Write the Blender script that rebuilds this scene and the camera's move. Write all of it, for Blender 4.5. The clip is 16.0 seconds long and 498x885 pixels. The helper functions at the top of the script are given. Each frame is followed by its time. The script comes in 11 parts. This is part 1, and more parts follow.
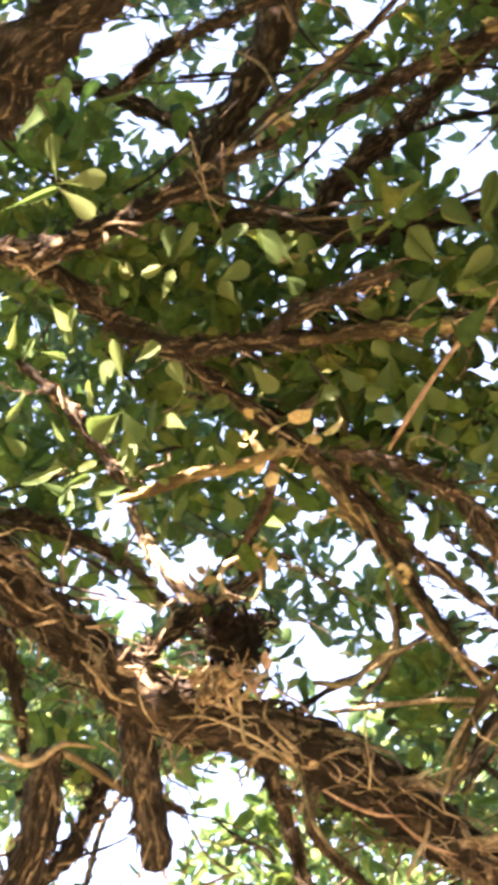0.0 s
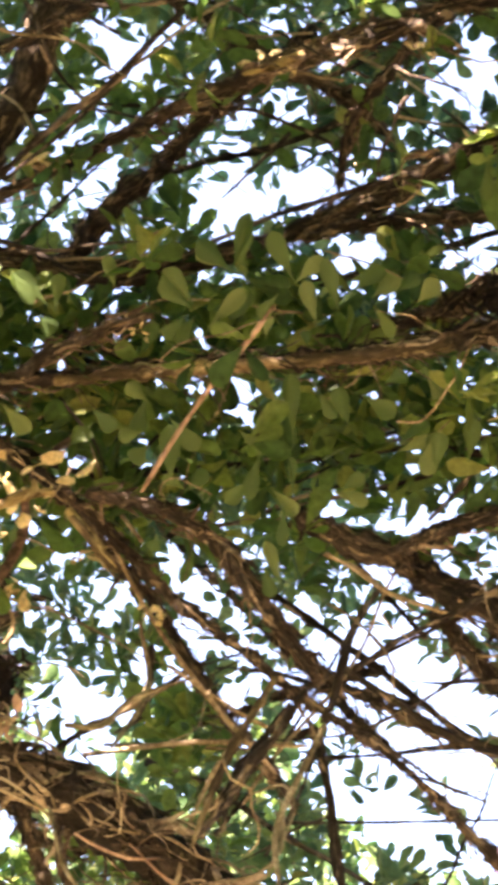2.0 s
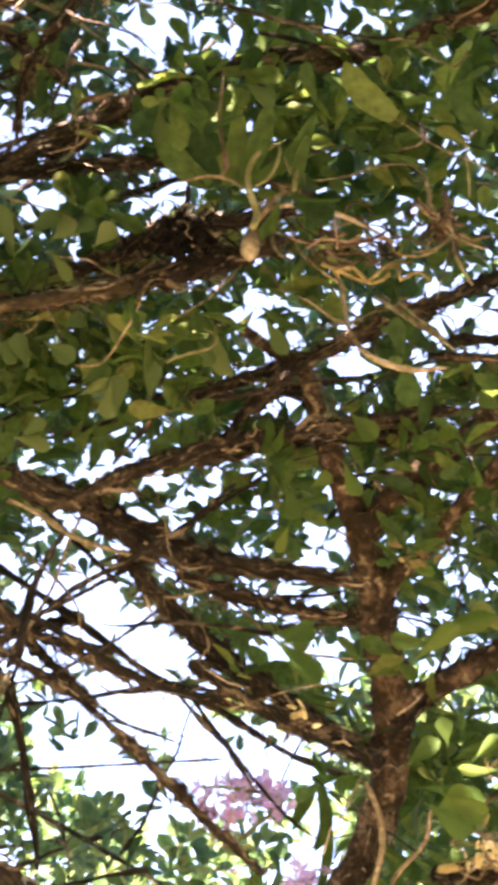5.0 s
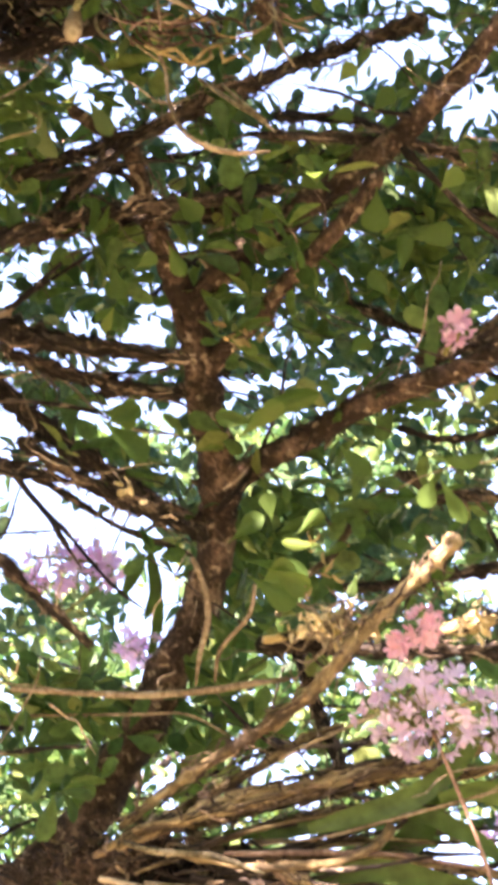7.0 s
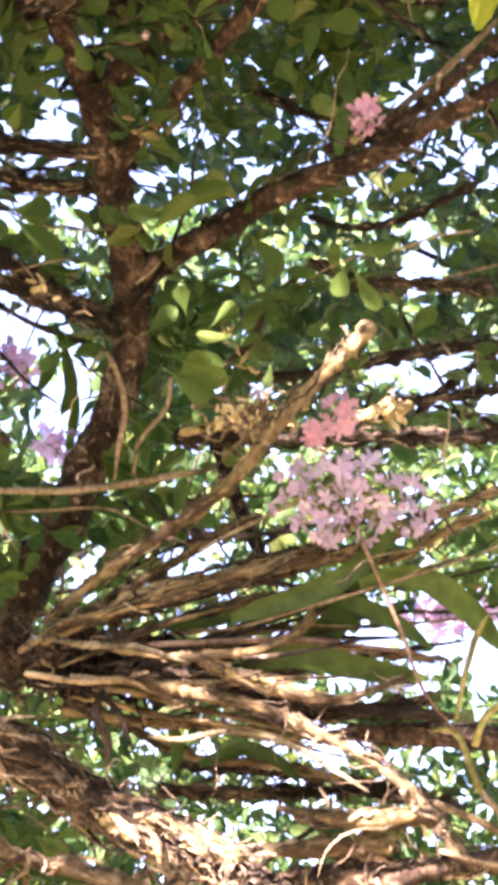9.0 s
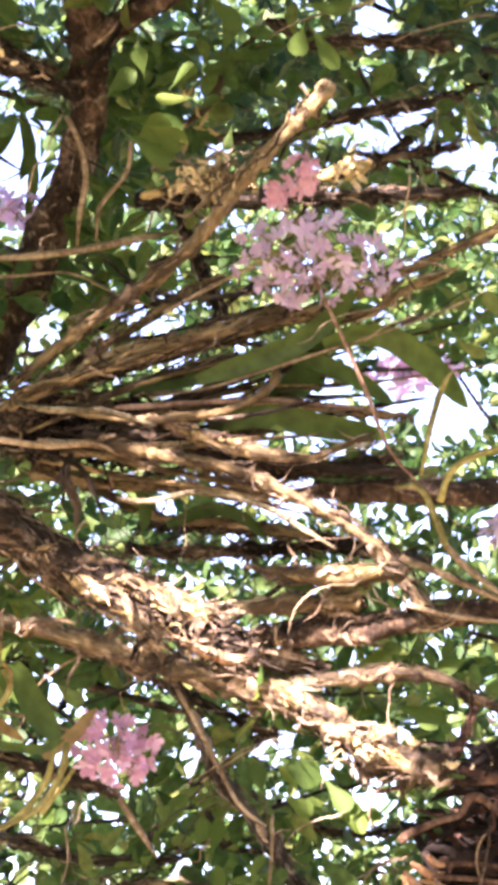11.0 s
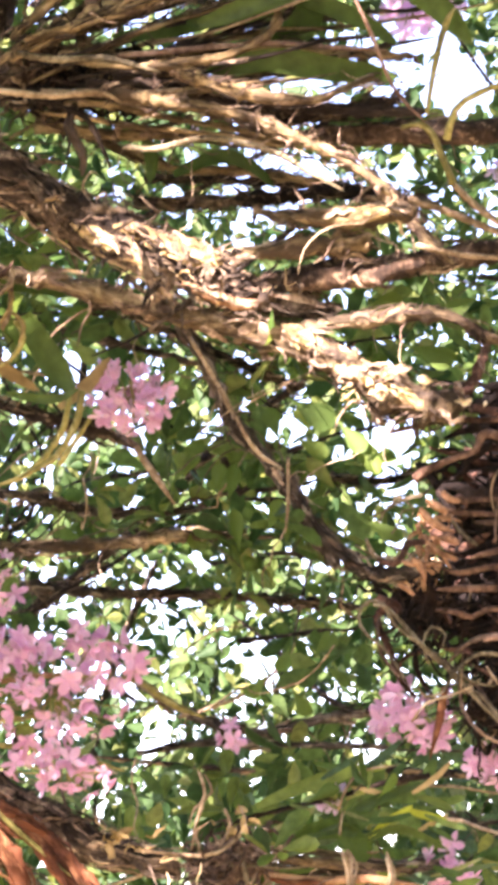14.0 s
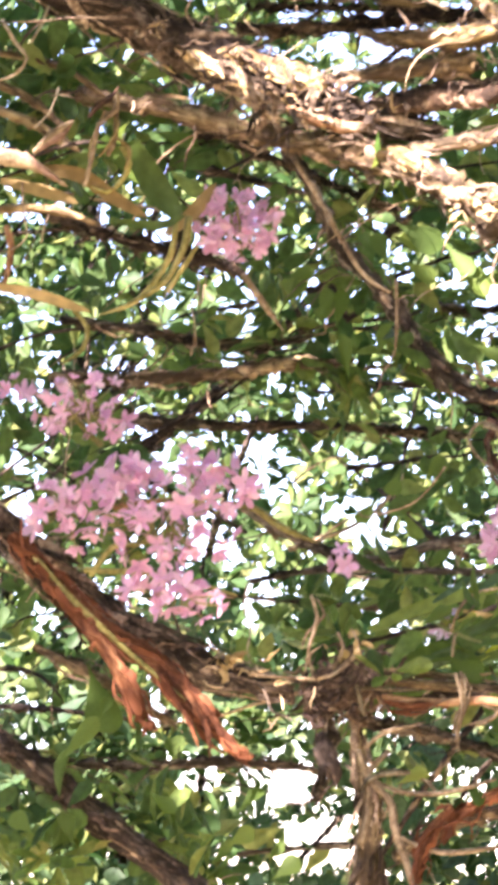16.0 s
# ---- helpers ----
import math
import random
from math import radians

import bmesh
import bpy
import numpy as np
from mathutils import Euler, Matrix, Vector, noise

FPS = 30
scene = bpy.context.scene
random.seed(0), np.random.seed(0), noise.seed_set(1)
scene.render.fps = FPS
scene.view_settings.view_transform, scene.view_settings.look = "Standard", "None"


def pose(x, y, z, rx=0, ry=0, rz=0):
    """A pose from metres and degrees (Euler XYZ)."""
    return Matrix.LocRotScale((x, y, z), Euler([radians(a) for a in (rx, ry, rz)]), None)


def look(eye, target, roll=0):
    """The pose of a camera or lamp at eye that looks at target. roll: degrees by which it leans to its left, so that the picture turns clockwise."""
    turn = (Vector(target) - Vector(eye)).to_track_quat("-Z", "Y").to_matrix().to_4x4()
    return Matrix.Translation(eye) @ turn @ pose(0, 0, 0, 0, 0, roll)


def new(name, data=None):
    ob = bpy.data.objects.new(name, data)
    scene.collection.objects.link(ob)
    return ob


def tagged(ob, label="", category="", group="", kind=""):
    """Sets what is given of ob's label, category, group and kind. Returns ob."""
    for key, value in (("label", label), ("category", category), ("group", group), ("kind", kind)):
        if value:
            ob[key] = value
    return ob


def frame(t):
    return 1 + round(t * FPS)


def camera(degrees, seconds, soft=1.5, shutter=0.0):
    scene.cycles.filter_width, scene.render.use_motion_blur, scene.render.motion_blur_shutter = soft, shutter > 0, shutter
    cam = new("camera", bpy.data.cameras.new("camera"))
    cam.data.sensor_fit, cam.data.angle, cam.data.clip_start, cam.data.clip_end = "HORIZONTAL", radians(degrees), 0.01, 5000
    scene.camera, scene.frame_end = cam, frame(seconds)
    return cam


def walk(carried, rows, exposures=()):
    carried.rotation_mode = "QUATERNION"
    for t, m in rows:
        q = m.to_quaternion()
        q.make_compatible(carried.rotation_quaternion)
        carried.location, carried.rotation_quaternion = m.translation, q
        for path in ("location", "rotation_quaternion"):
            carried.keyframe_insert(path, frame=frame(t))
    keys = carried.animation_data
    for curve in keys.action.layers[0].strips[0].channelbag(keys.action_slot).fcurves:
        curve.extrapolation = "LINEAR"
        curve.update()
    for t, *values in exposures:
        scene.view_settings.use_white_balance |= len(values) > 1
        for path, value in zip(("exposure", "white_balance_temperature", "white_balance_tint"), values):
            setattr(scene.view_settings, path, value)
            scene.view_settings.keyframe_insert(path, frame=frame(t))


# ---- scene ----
cam = camera(10.083, 16.0, soft=5.4, shutter=0.45)
walk(cam, [
    (0.0, look((-0.1165, 0.0626, 1.5965), (-1.0377, 4.2401, 4.1849), 9.119)),
    (0.5, look((-0.1055, 0.0644, 1.6044), (-0.9479, 4.2521, 4.2031), 8.606)),
    (1.0, look((-0.0909, 0.0661, 1.6063), (-0.8643, 4.2491, 4.2338), 8.092)),
    (1.5, look((-0.0809, 0.0636, 1.6129), (-0.7570, 4.2453, 4.2693), 7.557)),
    (2.0, look((-0.0712, 0.0672, 1.6224), (-0.6128, 4.2528, 4.3033), 6.733)),
    (2.5, look((-0.0617, 0.0672, 1.6167), (-0.5032, 4.2649, 4.2970), 6.118)),
    (3.0, look((-0.0541, 0.0659, 1.6115), (-0.4325, 4.2831, 4.2708), 5.503)),
    (3.5, look((-0.0371, 0.0698, 1.6084), (-0.3442, 4.3045, 4.2491), 4.777)),
    (4.0, look((-0.0238, 0.0683, 1.6057), (-0.2587, 4.3103, 4.2421), 3.697)),
    (4.5, look((0.0058, 0.0769, 1.6040), (-0.1491, 4.3101, 4.2603), 2.740)),
    (5.0, look((0.0260, 0.0750, 1.5941), (-0.0479, 4.3118, 4.2483), 1.959)),
    (5.2, look((0.0332, 0.0795, 1.6013), (-0.0030, 4.3161, 4.2564), 1.554)),
    (7.3, look((0.0755, -0.0330, 1.6488), (0.3027, 4.4638, 3.8231), -0.376)),
    (7.5, look((0.0728, -0.0342, 1.6485), (0.3221, 4.4737, 3.7971), -0.684)),
    (8.0, look((0.0738, -0.0266, 1.6566), (0.3738, 4.5153, 3.7257), -1.379)),
    (8.5, look((0.0653, -0.0270, 1.6556), (0.4111, 4.5526, 3.6324), -2.041)),
    (9.0, look((0.0593, -0.0396, 1.6495), (0.4197, 4.5759, 3.5383), -2.461)),
    (9.2, look((0.0514, -0.0449, 1.6552), (0.4291, 4.5859, 3.5026), -2.632)),
    (11.3, look((0.0303, -0.0752, 1.6582), (0.4613, 4.6960, 3.0900), -4.060)),
    (11.5, look((0.0378, -0.0805, 1.6481), (0.4627, 4.6978, 3.0579), -4.195)),
    (12.0, look((0.0326, -0.0833, 1.6449), (0.4779, 4.7180, 2.9675), -4.523)),
    (12.5, look((0.0173, -0.0712, 1.6157), (0.4853, 4.7543, 2.8389), -4.933)),
    (13.0, look((0.0243, -0.0519, 1.5950), (0.4777, 4.8004, 2.7131), -5.196)),
    (13.5, look((0.0276, -0.0572, 1.5629), (0.4542, 4.8134, 2.6091), -5.488)),
    (14.0, look((0.0246, -0.0470, 1.5439), (0.4151, 4.8406, 2.5235), -5.472)),
    (14.5, look((0.0030, -0.0443, 1.5204), (0.3631, 4.8561, 2.4457), -5.502)),
    (15.0, look((-0.0036, -0.0411, 1.5037), (0.3179, 4.8697, 2.3874), -5.643)),
    (15.5, look((-0.0034, -0.0434, 1.4630), (0.2743, 4.8739, 2.3255), -5.950)),
    (16.0, look((-0.0118, -0.0260, 1.4461), (0.1967, 4.9062, 2.2397), -5.922)),
], [(0.0, 4.24, 7900, 35), (2.0, 4.18, 7900, 33), (5.2, 4.14, 7500, 36), (8.0, 4.07, 6900, 41), (11.5, 3.64, 6800, 43), (13.5, 3.65, 6900, 43), (16.0, 3.66, 6700, 40)])

# ---- sky, sun and exposure ----
SUN_DIR = Vector((-0.42, -0.7, 0.57)).normalized()     # towards the sun
world = bpy.data.worlds.new("sky")
scene.world = world
world.use_nodes = True
wn = world.node_tree.nodes
sky = wn.new("ShaderNodeTexSky")
sky.sky_type, sky.sun_disc = "NISHITA", False
sky.sun_elevation = math.asin(SUN_DIR.z)
sky.sun_rotation = math.atan2(SUN_DIR.x, SUN_DIR.y)
sky.air_density, sky.dust_density, sky.ozone_density = 1.0, 0.6, 2.5
wn["Background"].inputs["Strength"].default_value = 0.075
world.node_tree.links.new(sky.outputs[0], wn["Background"].inputs["Color"])
sun = new("sun", bpy.data.lights.new("sun", "SUN"))
sun.data.energy, sun.data.angle, sun.data.color = 5.0, radians(0.5), (1.0, 0.93, 0.82)
sun.matrix_world = look(SUN_DIR * 30, (0, 0, 0))

# ---- materials ----


def ramp(nodes, stops):
    r = nodes.new("ShaderNodeValToRGB")
    while len(r.color_ramp.elements) < len(stops):
        r.color_ramp.elements.new(0.5)
    for e, (p, c) in zip(r.color_ramp.elements, stops):
        e.position, e.color = p, (*c, 1)
    return r


def varied(nodes, links):
    """A random value for each joined piece or object."""
    g, o = nodes.new("ShaderNodeNewGeometry"), nodes.new("ShaderNodeObjectInfo")
    m = nodes.new("ShaderNodeMath")
    m.operation = "ADD"
    links.new(g.outputs["Random Per Island"], m.inputs[0])
    links.new(o.outputs["Random"], m.inputs[1])
    f = nodes.new("ShaderNodeMath")
    f.operation = "FRACT"
    links.new(m.outputs[0], f.inputs[0])
    return f.outputs[0]


def wood(name, dark, mid, pale, scale=60.0, rough=0.9, bump=0.6, spots=None, spread=0.5, patch=38, along=True, vary=(0.75, 1.3), blot=None):
    """Bark, root and cane: colour at two scales, cracks and relief."""
    mat = bpy.data.materials.new(name)
    mat.use_nodes = True
    n, l = mat.node_tree.nodes, mat.node_tree.links
    b = n["Principled BSDF"]
    if along:
        tc = n.new("ShaderNodeAttribute")
        tc.attribute_name = "grain"
        where = tc.outputs["Vector"]
    else:
        where = n.new("ShaderNodeTexCoord").outputs["Object"]
    big, fine, crack = n.new("ShaderNodeTexNoise"), n.new("ShaderNodeTexNoise"), n.new("ShaderNodeTexVoronoi")
    big.inputs["Scale"].default_value, big.inputs["Detail"].default_value = scale * 0.22, 4
    fine.inputs["Scale"].default_value, fine.inputs["Detail"].default_value = scale * 1.6, 6
    fine.inputs["Roughness"].default_value = 0.7
    crack.feature = "DISTANCE_TO_EDGE"
    crack.inputs["Scale"].default_value = scale * 1.1
    warp = n.new("ShaderNodeVectorMath")
    warp.operation = "MULTIPLY_ADD"
    warp.inputs[1].default_value = (0.03, 0.03, 0.03)
    l.new(where, big.inputs["Vector"])
    l.new(where, fine.inputs["Vector"])
    l.new(fine.outputs["Color"], warp.inputs[0])
    l.new(where, warp.inputs[2])
    l.new(warp.outputs[0], crack.inputs["Vector"])
    mix = n.new("ShaderNodeMath")
    mix.operation = "MULTIPLY_ADD"
    mix.inputs[1].default_value = 0.5
    l.new(fine.outputs["Fac"], mix.inputs[0])
    half = n.new("ShaderNodeMath")
    half.operation = "MULTIPLY"
    half.inputs[1].default_value = 0.5
    l.new(big.outputs["Fac"], half.inputs[0])
    l.new(half.outputs[0], mix.inputs[2])
    r = ramp(n, [(0.38, dark), (0.5, mid), (0.62, pale)])
    l.new(mix.outputs[0], r.inputs[0])
    hs = n.new("ShaderNodeHueSaturation")
    rnd = varied(n, l)
    mr = n.new("ShaderNodeMapRange")
    mr.inputs["To Min"].default_value, mr.inputs["To Max"].default_value = vary
    l.new(rnd, mr.inputs[0])
    l.new(mr.outputs[0], hs.inputs["Value"])
    l.new(r.outputs[0], hs.inputs["Color"])
    last = hs.outputs[0]
    if spots:
        sp = n.new("ShaderNodeTexNoise")
        sp.inputs["Scale"].default_value, sp.inputs["Detail"].default_value = patch, 4
        l.new(where, sp.inputs["Vector"])
        sr = ramp(n, [(spread, (0, 0, 0)), (spread + 0.05, (1, 1, 1))])
        l.new(sp.outputs["Fac"], sr.inputs[0])
        mx = n.new("ShaderNodeMix")
        mx.data_type = "RGBA"
        l.new(sr.outputs[0], mx.inputs["Factor"])
        l.new(last, mx.inputs["A"])
        mx.inputs["B"].default_value = (*spots, 1)
        last = mx.outputs["Result"]
    if blot:
        bl = n.new("ShaderNodeTexNoise")
        bl.inputs["Scale"].default_value, bl.inputs["Detail"].default_value = patch * 0.45, 6
        bl.inputs["Roughness"].default_value = 0.65
        l.new(where, bl.inputs["Vector"])
        br = ramp(n, [(0.48, (0, 0, 0)), (0.56, (0.88, 0.88, 0.88))])
        l.new(bl.outputs["Fac"], br.inputs[0])
        dk = n.new("ShaderNodeMix")
        dk.data_type = "RGBA"
        l.new(br.outputs[0], dk.inputs["Factor"])
        l.new(last, dk.inputs["A"])
        dk.inputs["B"].default_value = (*blot, 1)
        last = dk.outputs["Result"]
    l.new(last, b.inputs["Base Color"])
    b.inputs["Roughness"].default_value = rough
    b.inputs["Specular IOR Level"].default_value = 0.25
    cr = ramp(n, [(0.0, (0, 0, 0)), (0.12, (1, 1, 1))])
    l.new(crack.outputs["Distance"], cr.inputs[0])
    hm = n.new("ShaderNodeMath")
    hm.operation = "MULTIPLY_ADD"
    hm.inputs[1].default_value = 0.6
    l.new(cr.outputs[0], hm.inputs[0])
    l.new(fine.outputs["Fac"], hm.inputs[2])
    bp = n.new("ShaderNodeBump")
    bp.inputs["Strength"].default_value, bp.inputs["Distance"].default_value = bump, 0.006
    l.new(hm.outputs[0], bp.inputs["Height"])
    l.new(bp.outputs[0], b.inputs["Normal"])
    return mat


def green(name, stops, through_light, rough=0.55, vein=0.3, scale=140.0, glow=1.9):
    """Leaves and petals: a thin sheet that lets part of the light through."""
    mat = bpy.data.materials.new(name)
    mat.use_nodes = True
    n, l = mat.node_tree.nodes, mat.node_tree.links
    b, out = n["Principled BSDF"], n["Material Output"]
    r = ramp(n, stops)
    l.new(varied(n, l), r.inputs[0])
    tc, no = n.new("ShaderNodeTexCoord"), n.new("ShaderNodeTexNoise")
    no.inputs["Scale"].default_value, no.inputs["Detail"].default_value = scale, 4
    l.new(tc.outputs["Object"], no.inputs["Vector"])
    mr = n.new("ShaderNodeMapRange")
    mr.inputs["From Min"].default_value, mr.inputs["From Max"].default_value = 0.3, 0.7
    mr.inputs["To Min"].default_value, mr.inputs["To Max"].default_value = 1 - vein, 1 + vein
    l.new(no.outputs["Fac"], mr.inputs[0])
    hs = n.new("ShaderNodeHueSaturation")
    l.new(r.outputs[0], hs.inputs["Color"])
    l.new(mr.outputs[0], hs.inputs["Value"])
    l.new(hs.outputs[0], b.inputs["Base Color"])
    b.inputs["Roughness"].default_value = rough
    b.inputs["Specular IOR Level"].default_value = 0.22
    bp = n.new("ShaderNodeBump")
    bp.inputs["Strength"].default_value, bp.inputs["Distance"].default_value = 0.15, 0.002
    l.new(no.outputs["Fac"], bp.inputs["Height"])
    l.new(bp.outputs[0], b.inputs["Normal"])
    tr, ms = n.new("ShaderNodeBsdfTranslucent"), n.new("ShaderNodeMixShader")
    boost = n.new("ShaderNodeHueSaturation")
    boost.inputs["Saturation"].default_value, boost.inputs["Value"].default_value = 1.1, glow
    l.new(hs.outputs[0], boost.inputs["Color"])
    l.new(boost.outputs[0], tr.inputs["Color"])
    ms.inputs[0].default_value = through_light
    l.new(b.outputs[0], ms.inputs[1])
    l.new(tr.outputs[0], ms.inputs[2])
    l.new(ms.outputs[0], out.inputs["Surface"])
    return mat


BARK = wood("bark", (0.01, 0.0085, 0.007), (0.048, 0.038, 0.0295), (0.205, 0.16, 0.115), scale=75, bump=1.0, spots=(0.36, 0.28, 0.18), spread=0.58, patch=80, blot=(0.02, 0.015, 0.011))
BARK_HOST = wood("brown_bark", (0.024, 0.016, 0.0105), (0.1, 0.065, 0.042), (0.27, 0.185, 0.117), scale=60, bump=0.8, spots=(0.45, 0.34, 0.22), spread=0.6, patch=48, blot=(0.03, 0.02, 0.013), along=False)
RED_ROOT = wood("red_root", (0.016, 0.008, 0.006), (0.062, 0.032, 0.022), (0.2, 0.115, 0.075), bump=0.5, along=False)
# bark copy darkened to hold the shade on limbs and canes
SHADE_BARK = wood("shade_dark_bark", (0.011, 0.0085, 0.0065), (0.037, 0.028, 0.021), (0.14, 0.102, 0.07), scale=70, bump=1.0)
FRIZZ = wood("frizzled_bark", (0.018, 0.013, 0.009), (0.08, 0.056, 0.039), (0.26, 0.19, 0.125), along=False)
BARK_GREY = wood("grey_bark", (0.02, 0.017, 0.013), (0.09, 0.076, 0.058), (0.3, 0.26, 0.2), scale=75, bump=1.0, spots=(0.42, 0.37, 0.27), spread=0.57, patch=80, blot=(0.02, 0.016, 0.012))
# lighter bark copy; most of its paleness is sunlight put into the colour
BARK_SUN_PALE = wood("pale_sunlit_bark", (0.058, 0.042, 0.021), (0.25, 0.188, 0.1), (0.56, 0.465, 0.265), scale=80, bump=0.9, blot=(0.05, 0.036, 0.022))
ROOT = wood("dry_root", (0.095, 0.07, 0.04), (0.25, 0.193, 0.115), (0.5, 0.42, 0.275), bump=0.4, along=False)
CANE = wood("cane", (0.068, 0.048, 0.023), (0.28, 0.208, 0.102), (0.59, 0.475, 0.245), scale=70, bump=0.7, patch=70, blot=(0.06, 0.042, 0.024))
STEM = wood("green_stem", (0.1, 0.1, 0.026), (0.23, 0.22, 0.065), (0.4, 0.37, 0.14), rough=0.6, bump=0.2, along=False)
DRYSTEM = wood("dry_stem", (0.15, 0.075, 0.036), (0.35, 0.2, 0.1), (0.5, 0.34, 0.18), bump=0.3, along=False)
RUST = wood("rusty_sheath", (0.045, 0.016, 0.008), (0.16, 0.06, 0.026), (0.42, 0.215, 0.1), scale=70, bump=0.9)
FIBRE = wood("bark_fibre", (0.028, 0.021, 0.015), (0.165, 0.122, 0.082), (0.51, 0.415, 0.285), bump=0.3, along=False, vary=(0.12, 1.6))
GREY_ROOT = wood("grey_root", (0.03, 0.026, 0.015), (0.125, 0.108, 0.064), (0.31, 0.28, 0.18), bump=0.4, along=False)
DULL_ROOT = wood("dull_root", (0.028, 0.017, 0.011), (0.115, 0.068, 0.042), (0.28, 0.18, 0.115), bump=0.6, along=False)
PINK_ROOT = wood("pink_root", (0.1, 0.06, 0.04), (0.27, 0.175, 0.12), (0.48, 0.34, 0.25), bump=0.4, along=False)
# orange tan for pieces in the sun, the sunlight being in the colour
SUNLIT_TAN = wood("sunlit_tan", (0.1, 0.055, 0.03), (0.28, 0.16, 0.085), (0.46, 0.29, 0.165), bump=0.4, along=False)
STRAW_ROOT = wood("straw_root", (0.12, 0.085, 0.03), (0.3, 0.225, 0.09), (0.5, 0.41, 0.2), bump=0.4, along=False)
STRAW_STEM = wood("straw_stem", (0.1, 0.095, 0.04), (0.22, 0.21, 0.09), (0.38, 0.36, 0.19), rough=0.7, bump=0.2, along=False)
# near-black root colour: the shade between matted roots is put into it
ROOT_SHADE = wood("root_shade", (0.004, 0.003, 0.0025), (0.011, 0.0075, 0.0055), (0.034, 0.021, 0.014), along=False)
# yellow lichen with dark spots, brightened by sunlight put into the colour
LICHEN_SUNLIT = wood("sunlit_lichen_bark", (0.36, 0.25, 0.09), (0.58, 0.45, 0.19), (0.74, 0.62, 0.34), spots=(0.04, 0.028, 0.016), spread=0.49, patch=95)
LEAF = green("leaf", [(0.0, (0.026, 0.062, 0.021)), (0.25, (0.05, 0.102, 0.03)), (0.6, (0.084, 0.148, 0.039)), (0.85, (0.124, 0.182, 0.049)), (1.0, (0.2, 0.225, 0.066))], 0.45, scale=60)
FAR_LEAF = green("far_leaf", [(0.0, (0.034, 0.078, 0.042)), (0.4, (0.064, 0.122, 0.056)), (0.8, (0.105, 0.162, 0.066)), (1.0, (0.2, 0.23, 0.085))], 0.5, scale=60, glow=1.6)
SAGE = green("sage_leaf", [(0.0, (0.05, 0.098, 0.032)), (0.6, (0.09, 0.142, 0.046)), (1.0, (0.145, 0.19, 0.07))], 0.4, scale=45)
FRESH = green("fresh_leaf", [(0.0, (0.05, 0.1, 0.022)), (0.6, (0.09, 0.155, 0.034)), (1.0, (0.16, 0.22, 0.05))], 0.45, scale=45)
# leaf copy darkened in place of shade on the trees behind
BACK_LEAF_SHADED = green("shaded_back_leaf", [(0.0, (0.024, 0.062, 0.022)), (0.5, (0.05, 0.1, 0.032)), (0.85, (0.09, 0.14, 0.04)), (1.0, (0.16, 0.19, 0.06))], 0.45, scale=60, glow=1.5)
STRAP = green("strap_leaf", [(0.0, (0.035, 0.075, 0.015)), (1.0, (0.075, 0.125, 0.026))], 0.25, 0.4, scale=35)
YELLOW = green("yellowing_leaf", [(0.0, (0.3, 0.38, 0.05)), (1.0, (0.36, 0.42, 0.06))], 0.5, scale=35)
DRY = green("dry_leaf", [(0.0, (0.2, 0.145, 0.06)), (1.0, (0.42, 0.33, 0.15))], 0.35, 0.7, scale=35)
# pale straw of dry bracts, with some sunlight put into the colour
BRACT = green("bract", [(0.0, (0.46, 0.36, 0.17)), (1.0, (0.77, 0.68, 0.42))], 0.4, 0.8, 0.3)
# golden bark and flakes: bright sun patches put into the colour
SUN_GOLD_BARK = wood("sunlit_golden_bark", (0.2, 0.14, 0.055), (0.48, 0.375, 0.165), (0.73, 0.615, 0.34), scale=70, bump=1.0, blot=(0.12, 0.075, 0.035), patch=60)
SUN_GOLD = green("sunlit_flake", [(0.0, (0.46, 0.33, 0.15)), (0.5, (0.62, 0.48, 0.24)), (1.0, (0.8, 0.68, 0.42))], 0.35, 0.8, 0.3)
PETAL = green("petal", [(0.0, (0.63, 0.49, 0.68)), (0.5, (0.73, 0.6, 0.77)), (1.0, (0.85, 0.76, 0.87))], 0.5, 0.6, 0.15, glow=1.05)
# petal copy brightened to imitate the sky's glare around far flowers
PETAL_BACKLIT = green("backlit_petal", [(0.0, (0.74, 0.52, 0.74)), (1.0, (0.88, 0.7, 0.86))], 0.75, 0.6, 0.1, glow=1.3)
PETAL_WARM = green("warm_petal", [(0.0, (0.8, 0.47, 0.57)), (1.0, (0.87, 0.62, 0.7))], 0.5, 0.6, 0.12, glow=1.05)
PETAL_DEEP = green("deep_petal", [(0.0, (0.66, 0.39, 0.57)), (0.6, (0.78, 0.53, 0.69)), (1.0, (0.88, 0.7, 0.81))], 0.5, 0.6, 0.15, glow=1.08)

# ---- builders ----
rng = np.random.default_rng(7)
EYE = np.array((0.0, 0.0, 1.6))


def thing(name, place, label, category, group=""):
    ob = new(name)
    ob.location = place
    ob.empty_display_size = 0.05
    return tagged(ob, label, category, group)


def world_place(ob):
    p = Vector((0, 0, 0))
    while ob:
        p += ob.location
        ob = ob.parent
    return p


def mesh_of(name, verts, faces, mat, smooth=True, grain=None):
    me = bpy.data.meshes.new(name)
    me.from_pydata([tuple(v) for v in verts], [], [tuple(f) for f in faces])
    me.materials.append(mat)
    if grain is not None:
        me.attributes.new("grain", "FLOAT_VECTOR", "POINT").data.foreach_set("vector", np.asarray(grain, np.float32).ravel())
    if smooth:
        me.polygons.foreach_set("use_smooth", [True] * len(me.polygons))
    return me


def part(name, me, parent, label="", kind=""):
    ob = new(name, me)
    ob.parent = parent
    ob.location = -world_place(parent)
    return tagged(ob, label, "", "", kind)


